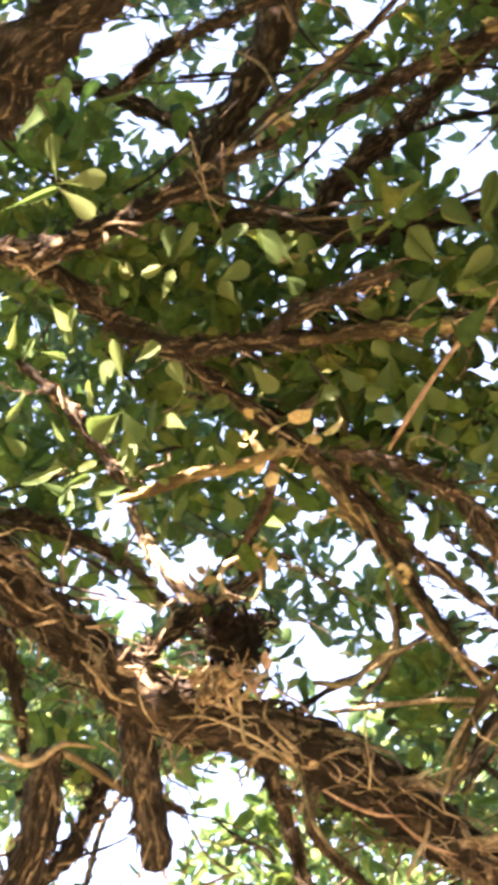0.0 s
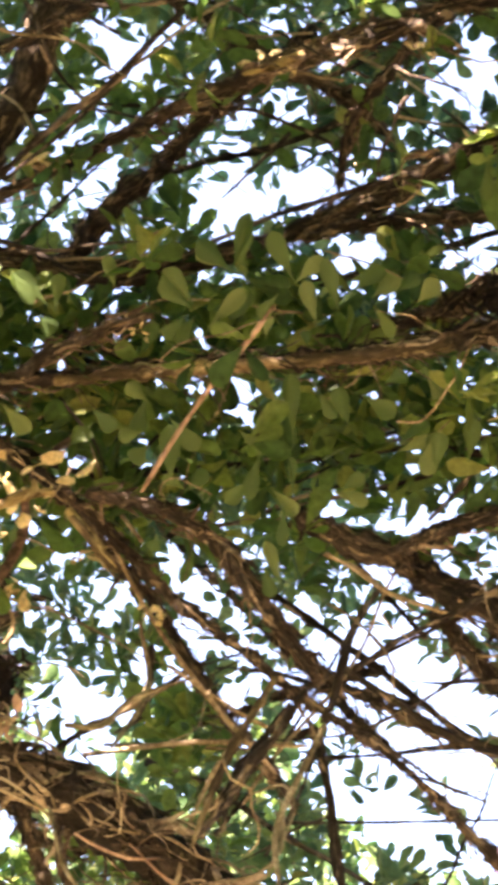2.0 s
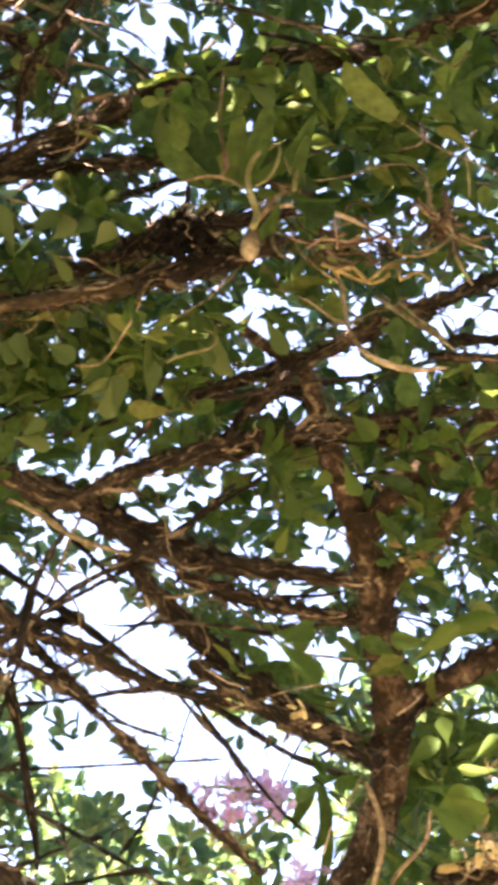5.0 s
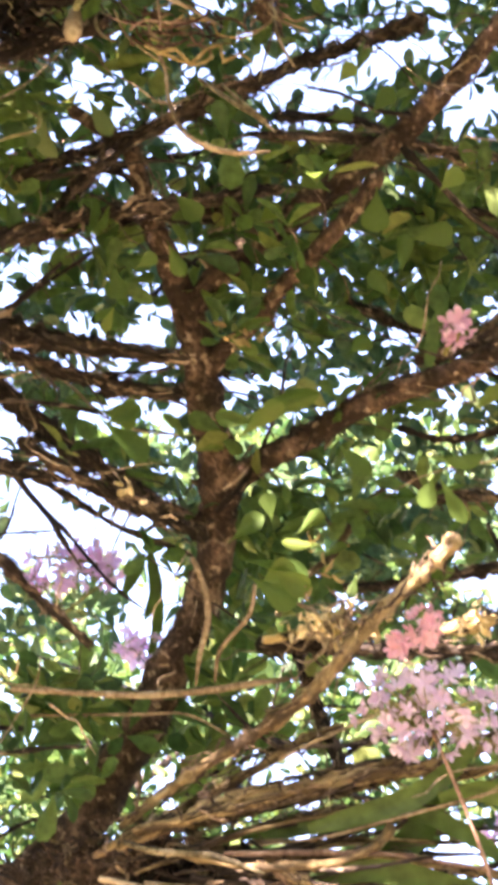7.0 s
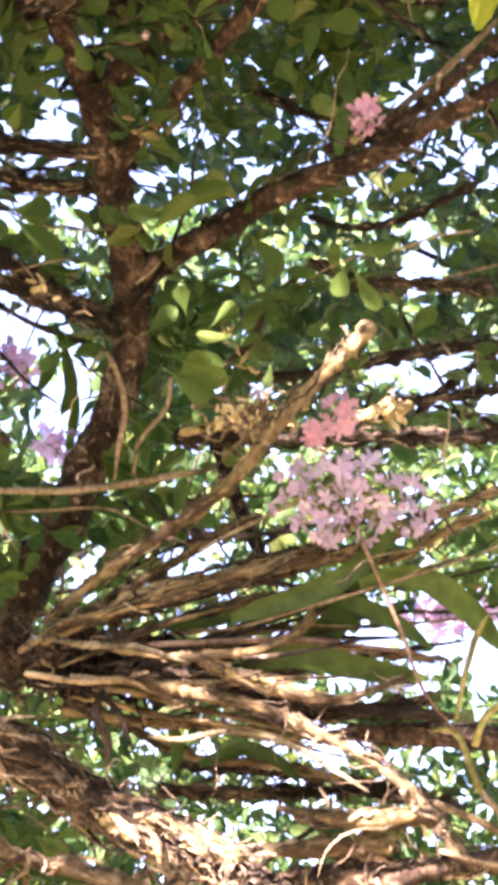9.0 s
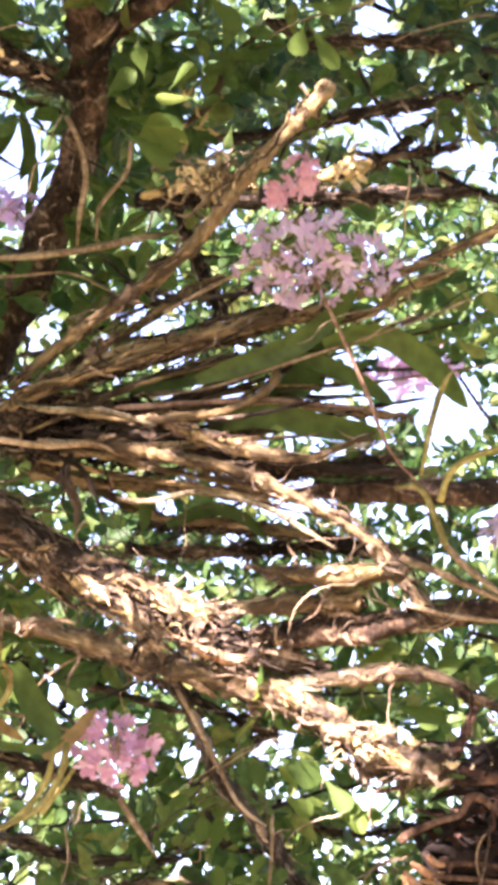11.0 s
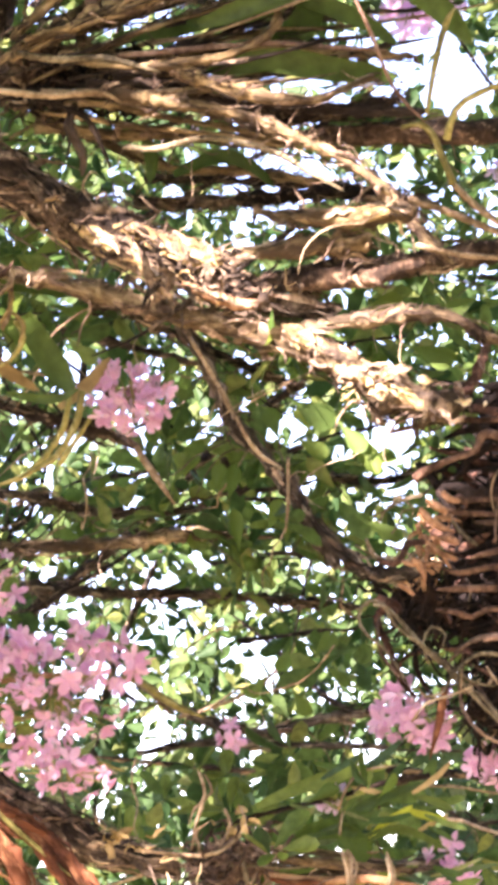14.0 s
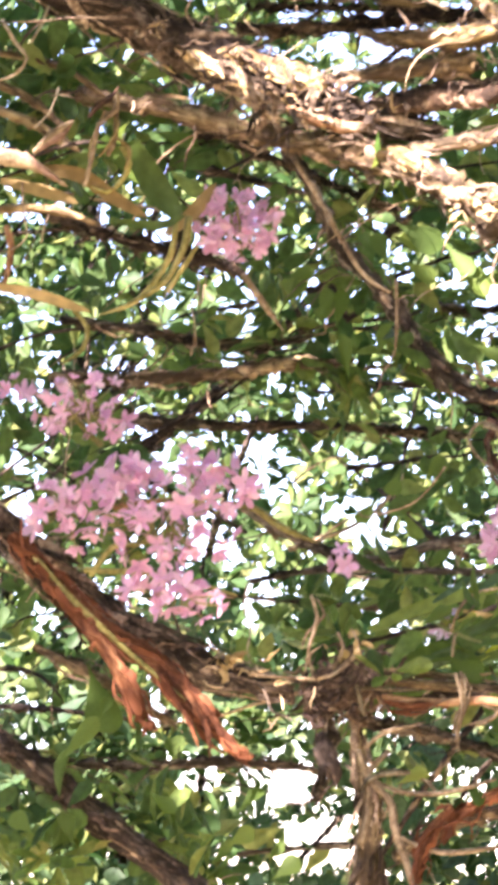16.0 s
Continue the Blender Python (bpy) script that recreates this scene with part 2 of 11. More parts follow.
def spline(points, step):
    """Points along a smooth curve through the given rows."""
    p = np.array(points, float)
    q = np.vstack([2 * p[0] - p[1], p, 2 * p[-1] - p[-2]])
    out = []
    for i in range(1, len(q) - 2):
        a, b, c, d = q[i - 1], q[i], q[i + 1], q[i + 2]
        n = max(2, int(np.linalg.norm(c[:3] - b[:3]) / step))
        for s in np.arange(n) / n:
            out.append(0.5 * (2 * b + (c - a) * s + (2 * a - 5 * b + 4 * c - d) * s * s + (3 * b - a - 3 * c + d) * s ** 3))
    out.append(p[-1])
    return np.array(out)


def frames(c):
    """Two cross directions for each point of a curve."""
    t = np.gradient(c, axis=0)
    t /= np.linalg.norm(t, axis=1)[:, None] + 1e-9
    u = np.cross(t[0], (0.3, 1.0, 0.2))
    u /= np.linalg.norm(u)
    us = []
    for k in range(len(c)):
        u = u - t[k] * (u @ t[k])
        u /= np.linalg.norm(u) + 1e-9
        us.append(u)
    us = np.array(us)
    return t, us, np.cross(t, us)


def tube(points, sides=10, rough=0.12, nodes=0, flat=1.0, seed=0):
    """A tapered, uneven, capped tube."""
    mean_r = np.mean([p[3] for p in points])
    step = 0.018 if mean_r < 0.0065 and sides < 8 else max(0.007, min(0.014, 0.5 * mean_r))
    c = spline(points, step)
    r = np.maximum(c[:, 3], 0.0012)
    c = c[:, :3]
    t, u, v = frames(c)
    n = len(c)
    if nodes:
        ph = np.linspace(0, nodes, n)
        ph = ph + 0.3 * np.sin(ph * 2.3 + seed)
        swell = 0.16 + 0.5 * np.abs(np.sin(np.round(ph) * 12.9898 + seed * 7.1))
        r = r * (1 + swell * np.exp(-((ph - np.round(ph)) / 0.13) ** 2))
    if n > 6:
        r[-3:] *= np.array((0.94, 0.78, 0.42)) if mean_r < 0.02 else np.array((0.99, 0.95, 0.8))
    ang = np.arange(sides) / sides * 2 * np.pi
    verts, grain = [], []
    run = np.concatenate([[0], np.cumsum(np.linalg.norm(np.diff(c, axis=0), axis=1))])
    for k in range(n):
        for a in ang:
            grain.append((math.cos(a) * r[k] + seed, math.sin(a) * r[k], run[k] * 0.3))
            d = u[k] * math.cos(a) + v[k] * math.sin(a) * flat
            p = c[k] + d * r[k]
            if rough:
                w = Vector(p) / (r[k] * 1.5 + 0.008)
                f = noise.noise(w + Vector((seed, 0, 0))) + 0.7 * noise.noise(w * 2.7)
                ridge = abs(noise.noise(Vector((math.cos(a) * r[k] * 130 + seed, math.sin(a) * r[k] * 130, run[k] * 28))))
                p = c[k] + d * r[k] * (1 + rough * (1.5 * f + 0.9 * ridge))
            verts.append(p)
    faces = []
    for k in range(n - 1):
        for s in range(sides):
            a, b = k * sides + s, k * sides + (s + 1) % sides
            faces.append((a, b, b + sides, a + sides))
    for k, rev in ((0, True), (n - 1, False)):
        verts.append(c[k] + t[k] * r[k] * (-0.4 if rev else 0.4))
        grain.append((seed, 0, run[k] * 0.3))
        i = len(verts) - 1
        for s in range(sides):
            a, b = k * sides + s, k * sides + (s + 1) % sides
            faces.append((b, a, i) if rev else (a, b, i))
    return verts, faces, c, r, u, v, t, grain


def joined(pieces):
    verts, faces = [], []
    for v, f in pieces:
        o = len(verts)
        verts += list(v)
        faces += [tuple(i + o for i in q) for q in f]
    return verts, faces


def ribbon(c, width, normal, lift=0.15):
    """A thin curved strip with a raised middle."""
    c = np.array(c)
    t = np.gradient(c, axis=0)
    t /= np.linalg.norm(t, axis=1)[:, None] + 1e-9
    s = np.cross(t, normal)
    s /= np.linalg.norm(s, axis=1)[:, None] + 1e-9
    nn = np.cross(s, t)
    w = np.asarray(width).reshape(-1, 1)
    verts = np.stack([c - s * w, c + nn * w * lift, c + s * w], 1).reshape(-1, 3)
    faces = []
    for k in range(len(c) - 1):
        a = 3 * k
        faces += [(a, a + 1, a + 4, a + 3), (a + 1, a + 2, a + 5, a + 4)]
    return verts, faces


def wander(start, heading, length, bendy, g, n=7, drop=0.0):
    p, d = np.array(start, float), np.array(heading, float)
    d /= np.linalg.norm(d)
    pts = [p.copy()]
    for _ in range(n - 1):
        d = d + g.normal(0, bendy, 3) + np.array((0, 0, -drop))
        d /= np.linalg.norm(d)
        p = p + d * length / (n - 1)
        pts.append(p.copy())
    return np.array(pts)


def shreds(c, r, u, v, t, count, seed, thin=1.0, hairy=0.14):
    """Loose strips and fibres of bark along a limb."""
    g = np.random.default_rng(seed)
    pieces = []
    n = len(c)
    for _ in range(count):
        k = int(g.integers(0, n))
        span = int(g.integers(5, 16))
        phi, twist = g.uniform(0, 2 * np.pi), g.normal(0, 0.22)
        lift0, lift1 = g.uniform(0.98, 1.15), 1.0 + abs(g.normal(0, 0.35))
        if g.random() < 0.3:
            span = int(g.integers(3, 7))
        idx = [min(n - 1, k + int(span * s)) for s in np.linspace(0, 1, 6)]
        pts = []
        for j, i in enumerate(idx):
            a = phi + twist * j + 0.12 * math.sin(j * 1.7 + phi)
            q = (u[i] * math.cos(a) + v[i] * math.sin(a)) * r[i] * (lift0 + (lift1 - lift0) * (j / 5) ** 2)
            pts.append(c[i] + q + t[i] * 0.0015 * j)
        pts = np.array(pts)
        pts[1:] += np.cumsum(g.normal(0, 0.0035, (5, 3)), 0)
        if np.linalg.norm(pts[-1] - pts[0]) < 0.02:
            continue
        if thin < 1 and g.random() < 0.07:
            out = (pts[0] - c[k]) / r[k] + t[k] * g.normal(0, 0.6)
            wp = wander(c[k], out, r[k] + g.uniform(0.012, 0.045), 0.2, g, 5)
            pieces.append(tube([(*q, r[k] * 0.3 * f) for q, f in zip(wp, (1.2, 1, 0.8, 0.7, 0.5))], 5, 0.15)[:2])
            continue
        if g.random() < hairy:
            wp = wander(pts[0], t[k] * g.choice((-1, 1)) + (pts[0] - c[k]) / r[k] * 0.4, g.uniform(0.05, 0.17), 0.38 if hairy < 0.4 else 0.5, g, 6, 0.12)
            rw = g.uniform(0.0014, 0.0034 if hairy > 0.4 else 0.0034 if thin == 1 else 0.002)
            pieces.append(tube([(*q, rw * thin ** 0.5 * f) for q, f in zip(wp, (1, 1, 0.9, 0.8, 0.6, 0.3))], 4, 0)[:2])
            continue
        w = (g.uniform(0.004, 0.011) if span < 7 else g.uniform(0.0012, 0.005)) * thin * np.array((0.5, 1, 1, 0.9, 0.7, 0.25))
        pieces.append(ribbon(pts, w, u[k] * math.cos(phi) + v[k] * math.sin(phi), 0.4))
    return joined(pieces)


limb_count = 0


def limb(name, parent, points, mat, shag=0, nodes=0, flat=1.0):
    global limb_count
    limb_count += 1
    rmean = np.mean([p[3] for p in points])
    sides = 16 if rmean > 0.026 else 10 if rmean > 0.009 else 6
    if mat is BARK and parent is host_tree and name in ("trunk", "limb") and points[len(points) // 2][0] > 0.0:
        mat = BARK_HOST
    rough = 0.3 if mat is SHADE_BARK else 0.33 if mat is BARK and rmean < 0.02 else 0.26 if mat in (BARK, BARK_GREY, LICHEN_SUNLIT) else 0.17 if mat is BARK_HOST else 0.14
    if rmean < 0.009:
        rough *= 0.9
    if mat in (BARK, BARK_GREY, BARK_SUN_PALE) and 0.003 < rmean < 0.024 and not nodes:
        nodes = max(2, int(sum(math.dist(p[:3], q[:3]) for p, q in zip(points, points[1:])) / 0.065))
    slim = 0.55 if mat is RED_ROOT else 0.78 if mat in (BARK, BARK_GREY) and 0.007 < rmean < 0.02 else 0.86
    points = [(x, y, z, q * slim) for x, y, z, q in points]
    if mat is RED_ROOT:
        gw = np.random.default_rng(limb_count)
        points = [tuple(np.array(q) + np.array((*gw.normal(0, 0.011, 3), 0))) for q in points]
    verts, faces, c, r, u, v, t, grain = tube(points, sides, rough, nodes, flat, limb_count * 3.1)
    ob = part(name, mesh_of(name, verts, faces, mat, grain=grain), parent)
    fine_only = False
    if not shag and mat in (BARK, BARK_GREY, BARK_HOST, BARK_SUN_PALE, CANE) and rmean > 0.0085 and parent.name.split(".")[0] != "background_tree":
        shag, fine_only = int(len(c) * (1.3 if mat is BARK else 0.5)), True
        sv, sf = shreds(c, r, u, v * flat, t, int(len(c) * (0.3 if mat is BARK_HOST else 0.5)), limb_count + 900, 0.6, 0.3)
        part("bark_fuzz", mesh_of("bark_fuzz", sv, sf, FIBRE), ob, "pale curling flakes and fibres", "stuff")
    if shag:
        sv, sf = shreds(c, r, u, v * flat, t, shag, limb_count, 0.42 if fine_only else 1.0, 0.46 if name == "shaggy_limb" else 0.02 if mat is RUST else 0.1)
        part("loose_bark", mesh_of("loose_bark", sv, sf, RUST if mat is RUST else FRIZZ if fine_only else FIBRE), ob, "shredded peeling bark fibres", "stuff")
    return ob


def leaf_shape(bend, fold, stations=12):
    """An obovate leaf along +y, one metre long, one metre half-width, facing +z."""
    s = np.linspace(0, 1, stations)
    w = np.interp(s, (0, 0.14, 0.3, 0.5, 0.7, 0.86, 0.95, 1.0), (0.05, 0.07, 0.3, 0.7, 1.0, 0.95, 0.66, 0.2))
    z = -bend * s * s
    verts = []
    for k in range(stations):
        verts += [(-w[k], s[k], z[k] + fold * w[k]), (0, s[k], z[k]), (w[k], s[k], z[k] + fold * w[k])]
    faces = []
    for k in range(stations - 1):
        a = 3 * k
        faces += [(a, a + 1, a + 4, a + 3), (a + 1, a + 2, a + 5, a + 4)]
    return np.array(verts), faces


LEAF_MESHES = {}


def leaf(parent, base, tip, half, mat):
    """One leaf from its stalk to its tip; its face turns roughly to the light below."""
    k = int(rng.integers(0, 4))
    if mat is LEAF:
        mat = SAGE if base[2] > 3.9 and base[0] < 0 else FRESH
    key = (mat.name, k)
    if key not in LEAF_MESHES:
        lv, lf = leaf_shape((0.05, 0.12, 0.18, -0.06)[k], (0.12, 0.25, 0.05, 0.18)[k])
        LEAF_MESHES[key] = mesh_of("leaf", lv, lf, mat)
    a, b = np.array(base), np.array(tip)
    y = b - a
    ln = np.linalg.norm(y)
    half *= 0.72
    y = y + rng.normal(0, 0.15) * ln * np.array((0, 1, 0))
    view = (EYE - a) / np.linalg.norm(EYE - a)
    z = view + rng.normal(0, 0.35, 3)
    x = np.cross(y, z)
    x /= np.linalg.norm(x)
    z = np.cross(x, y)
    z /= np.linalg.norm(z)
    if rng.random() < 0.5:
        x, z = -x, -z
    m = Matrix(((x[0] * half, y[0], z[0] * ln * 0.8, a[0]), (x[1] * half, y[1], z[1] * ln * 0.8, a[1]), (x[2] * half, y[2], z[2] * ln * 0.8, a[2]), (0, 0, 0, 1)))
    ob = new("leaf", LEAF_MESHES[key])
    ob.parent = parent
    ob.matrix_basis = Matrix.Translation(-world_place(parent)) @ m
    return ob


def strap(parent, points, half, mat, name="leaf"):
    """A long folded strap leaf."""
    c = spline([(*p, 0) for p in points], 0.012)[:, :3]
    s = np.linspace(0, 1, len(c))
    w = half * np.interp(s, (0, 0.15, 0.5, 0.8, 0.94, 1), (0.45, 0.75, 1, 0.8, 0.45, 0.06))
    view = (EYE - c[0]) / np.linalg.norm(EYE - c[0]) + rng.normal(0, 0.3, 3)
    v, f = ribbon(c, w, view, -0.35)
    return part(name, mesh_of("strap_leaf", v, f, mat), parent)


def flower_shape(open_):
    """Five pointed tepals and a short lip, one metre across the half, facing +z."""
    pieces = []
    for k in range(6):
        a = k / 5 * 2 * math.pi + 0.3 if k < 5 else -math.pi / 2
        lip = k == 5
        ln, wd = (0.6, 0.36) if lip else (1.0, 0.31 if k % 2 else 0.22)
        d = np.array((math.cos(a), math.sin(a), 0))
        s = np.linspace(0.05, 1, 5)
        c = np.array([d * q * ln * math.cos(open_ * q) + np.array((0, 0, (0.5 if lip else 0.22) * q * ln + open_ * 0.3 * math.sin(q * 2))) for q in s])
        pieces.append(ribbon(c, wd * np.array((0.25, 0.75, 1.0, 0.85, 0.2)), np.array((0, 0, 1.0)), 0.2))
    return joined(pieces)


FLOWER_MESHES = {}


def flower_spray(parent, centre, ax, ay, count, size, mat, ang=0):
    """A head of flowers on a thin branching stalk."""
    g = np.random.default_rng(int(abs(centre[0] * 1000) + abs(centre[2] * 1000) + count))
    c = np.array(centre)
    ca, sa = math.cos(radians(ang)), -math.sin(radians(ang))
    right, up, back = np.array((1.0, 0, 0)), np.array((0, -0.35, 0.94)), np.array((0, 0.94, 0.35))
    ends = []
    for _ in range(count):
        best, far = None, -1
        for _ in range(6):
            q = g.normal(0, 1, 3)
            q *= g.random() ** 0.38 / np.linalg.norm(q)
            e = c + (right * ca + up * sa) * q[0] * ax + (up * ca - right * sa) * q[1] * ay + back * q[2] * min(ax, ay)
            dist = min([np.linalg.norm(e - o) for o in ends], default=1)
            if dist > far:
                best, far = e, dist
        ends.append(best)
    root = c - up * ay * 0.8 + back * 0.02
    stalk = [(*root, 0.0025), (*(c - up * ay * 0.2 + right * ax * 0.1), 0.002), (*(c + up * ay * 0.5), 0.0014)]
    pieces = [tube(stalk, 5, 0)[:2]]
    for e in ends:
        m = (c + e) / 2 - up * 0.006
        pieces.append(tube([(*(c * 0.75 + e * 0.25), 0.0012), (*m, 0.001), (*(e - back * -0.004), 0.0009)], 4, 0)[:2])
    v, f = joined(pieces)
    spray = part("flower_spray", mesh_of("flower_spray", v, f, STEM), parent)
    for e in ends:
        k = int(g.integers(0, 3))
        key = (mat.name, k)
        if key not in FLOWER_MESHES:
            fv, ff = flower_shape((0.15, 0.5, 0.9)[k])
            FLOWER_MESHES[key] = mesh_of("flower", fv, ff, mat)
        out = (e - c) / (np.linalg.norm(e - c) + 1e-6) * 0.8 - back * 0.6 + g.normal(0, 0.6, 3)
        q = Vector(out).to_track_quat("Z", "Y")
        m = Matrix.LocRotScale(Vector(e), q @ Euler((0, 0, g.uniform(0, 6.28))).to_quaternion(), Vector((1, 1, 1)) * size * g.uniform(0.75, 1.2))
        ob = new("flower", FLOWER_MESHES[key])
        ob.parent = spray
        ob.matrix_basis = m
    return spray


def root_clump(name, centre, rx, rz, count, label, pale):
    """A tangle of curling roots and fibres."""
    g = np.random.default_rng(int(abs(centre[0] * 997) + centre[2] * 991))
    ob = thing(name, centre, label, "roots")
    dim = ROOT_SHADE if pale < 0.1 else FRIZZ
    fine = []
    for k in range(count):
        q = g.normal(0, 1, 3)
        q *= g.random() ** 0.33 / np.linalg.norm(q)
        p = np.array(centre) + q * np.array((rx, min(rx, rz) * 1.2, rz))
        loose = "tangle" in name
        pts = wander(p, g.normal(0, 1, 3) * np.array((1.3, 0.8, 0.7)), g.uniform(0.07, 0.17) if loose else g.uniform(0.04, 0.11), 0.5 if loose else 0.75, g, 7, 0.02)
        r = g.uniform(0.0015, 0.004) if k > 20 else g.uniform(0.003, 0.006)
        rows = [(*a, r * s) for a, s in zip(pts, (0.9, 1, 1, 0.95, 0.8, 0.6, 0.35))]
        tv = tube(rows, 5, 0.1)[:2]
        if k < 20:
            part("root", mesh_of("root", *tv, ROOT if g.random() < pale else dim), ob)
        else:
            fine.append((tv, g.random() < pale))
    for flag, mat in ((True, ROOT), (False, dim)):
        some = [q for q, w in fine if w == flag]
        if some:
            part("root_fuzz", mesh_of("root_fuzz", *joined(some), mat), ob, "thin curling fibres", "stuff")
    # dim core that paints the dark gaps inside the clump
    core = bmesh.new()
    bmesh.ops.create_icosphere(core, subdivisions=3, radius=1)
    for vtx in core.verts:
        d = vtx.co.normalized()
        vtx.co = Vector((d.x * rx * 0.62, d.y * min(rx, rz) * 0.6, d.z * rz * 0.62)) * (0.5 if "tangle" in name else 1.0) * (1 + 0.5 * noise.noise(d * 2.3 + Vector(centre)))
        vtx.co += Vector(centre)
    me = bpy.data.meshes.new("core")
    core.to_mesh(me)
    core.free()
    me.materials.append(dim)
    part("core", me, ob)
    return ob


def root_tangle(centre, rx, rz, count, label):
    """Loose curls of dry roots, each one apart."""
    g = np.random.default_rng(417)
    ob = thing("dry_root_tangle", centre, label, "roots")
    for k in range(count):
        q = g.normal(0, 0.45, 3)
        e = np.array(centre) + q * np.array((rx, 0.05, rz))
        rad, turn, start, tilt = g.uniform(0.012, 0.045), g.uniform(1.2, 4.2), g.uniform(0, 6.28), g.normal(0, 0.5)
        run = g.normal(0, 0.03)
        pts = [e + np.array((rad * math.cos(start + turn * w) + run * w, tilt * rad * math.sin(turn * w), rad * 0.8 * math.sin(start + turn * w))) for w in np.linspace(0, 1, 8)]
        r = g.uniform(0.0013, 0.003)
        part("root", mesh_of("root", *tube([(*p, r * f) for p, f in zip(pts, (0.7, 1, 1, 1, 0.95, 0.9, 0.7, 0.4))], 5, 0.1)[:2], (DULL_ROOT, FRIZZ, PINK_ROOT, RED_ROOT, STRAW_ROOT, DULL_ROOT, RED_ROOT)[k % 7]), ob)
    return ob


def bract_tuft(parent, centre, rx, rz, count, mat, size=0.02, slim=1.0, along=None):
    """Small dry bracts and flakes crowded on a branch, or lying along it; the palest stand for sunlit bits."""
    g = np.random.default_rng(int(abs(centre[0] * 993) + centre[2] * 971))
    c = np.array(centre)
    for k in range(count):
        q = g.normal(0, 0.5, 3) * np.array((rx, min(rx, rz), rz))
        ln = size * g.uniform(0.6, 1.5)
        if along:
            q[1] *= 0.35
            heading = np.array(along) * g.choice((-1, 1)) + g.normal(0, 0.45, 3)
        else:
            heading = g.normal(0, 1, 3)
        w = wander(c + q, heading, ln * (1.25 if along else 1.0), 0.4, g, 4)
        view = (EYE - c) / np.linalg.norm(EYE - c) + g.normal(0, 0.22 if along else 0.5, 3)
        v, f = ribbon(w, ln * slim * g.uniform(0.12, 0.32) * np.array((0.5, 1, 0.8, 0.1)), view, 0.4)
        part("bract", mesh_of("bract", v, f, mat), parent)


def root_ball(a, b, c, d):
    """The big hanging mass of matted roots; a to d run down its near edge."""
    g = np.random.default_rng(5)
    edge = spline([(*a, 0), (*b, 0), (*c, 0), (*d, 0)], 0.01)[:, :3]
    mid = edge.mean(0) + np.array((0.17, 0.05, 0.0))
    ob = thing("hanging_root_mass", mid, "dark brown mass of matted roots hanging in the tree", "roots")
    # near-black core; the deep shade behind the roots is its colour
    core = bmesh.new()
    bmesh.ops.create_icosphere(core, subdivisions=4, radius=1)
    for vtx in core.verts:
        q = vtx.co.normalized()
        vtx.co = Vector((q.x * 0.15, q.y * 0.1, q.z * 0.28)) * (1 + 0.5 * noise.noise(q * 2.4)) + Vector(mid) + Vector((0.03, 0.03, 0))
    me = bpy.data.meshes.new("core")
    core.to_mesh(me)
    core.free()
    me.materials.append(ROOT_SHADE)
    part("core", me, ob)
    fine = []
    for k in range(120):
        s = g.random()
        e = edge[int(s * (len(edge) - 1))]
        p = e + np.array((g.uniform(-0.015, 0.12), g.uniform(-0.13, 0.0), g.normal(0, 0.012)))
        head = np.array((1.0, g.normal(-0.1, 0.3), g.normal(0.0, 0.3)))
        pts = wander(p, head, g.uniform(0.07, 0.3), 0.33, g, 8, 0.0)
        big = k < 60
        r = g.uniform(0.005, 0.011) if big else g.uniform(0.0015, 0.004)
        rows = [(*q, r * f) for q, f in zip(pts, (0.35, 0.8, 1, 1, 1, 1, 0.9, 0.6))]
        tv = tube(rows, 7 if big else 5, 0.25, flat=0.4 if big else 1.0)[:2]
        if big:
            part("root", mesh_of("root", *tv, (RED_ROOT, ROOT_SHADE, ROOT_SHADE)[k % 3]), ob)
        else:
            fine.append(tv)
    for _ in range(60):
        e = edge[int((0.55 + 0.45 * g.random()) * (len(edge) - 1))]
        pts = wander(e + np.array((g.uniform(0, 0.25), g.uniform(-0.1, 0.05), 0)), (g.normal(0, 0.7), g.normal(0, 0.3), -1), g.uniform(0.08, 0.22), 0.35, g, 7, 0.1)
        fine.append(tube([(*q, 0.0022 * f) for q, f in zip(pts, (1, 1, 1, 0.9, 0.8, 0.6, 0.3))], 5, 0.1)[:2])
    part("root_fuzz", mesh_of("root_fuzz", *joined(fine), ROOT_SHADE), ob, "thin dark matted roots", "stuff")
    for k in range(16):
        # loops that curl out under the near edge
        e = edge[int((0.5 + 0.5 * g.random()) * (len(edge) - 1))] + np.array((g.uniform(-0.1, 0.16), g.uniform(-0.13, -0.03), g.normal(0, 0.03)))
        rad, turn, start = g.uniform(0.025, 0.085), g.uniform(2.0, 4.8), g.uniform(0, 6.28)
        tilt = g.normal(0, 0.35)
        pts = [e + rad * np.array((math.cos(start + turn * q), tilt * math.sin(turn * q), math.sin(start + turn * q) * g.uniform(0.8, 1.2))) for q in np.linspace(0, 1, 9)]
        r = g.uniform(0.0022, 0.0052)
        part("root", mesh_of("root", *tube([(*q, r * f) for q, f in zip(pts, (0.6, 0.9, 1, 1, 1, 1, 0.9, 0.8, 0.4))], 6, 0.15)[:2], (FRIZZ, RED_ROOT, ROOT_SHADE, ROOT)[k % 4 if k % 8 < 4 else k % 3]), ob)
    return ob


# ---- trees ----
old_tree = thing("tree", (-2.6, 5.2, 0.0), "old tree with shaggy peeling bark and small obovate leaves", "tree", "trees")
host_tree = thing("tree", (0.12, 5.1, 0.0), "brown forked tree carrying orchids, with glossy obovate leaves", "tree", "trees")

# openings in the crown, and thinner places of the near crown where the trees behind show
GAPS, THIN = [], []


def gap(az, el, half_width, half_height):
    """An opening, by bearing and height in degrees."""
    GAPS.append((az, el, half_width, half_height))


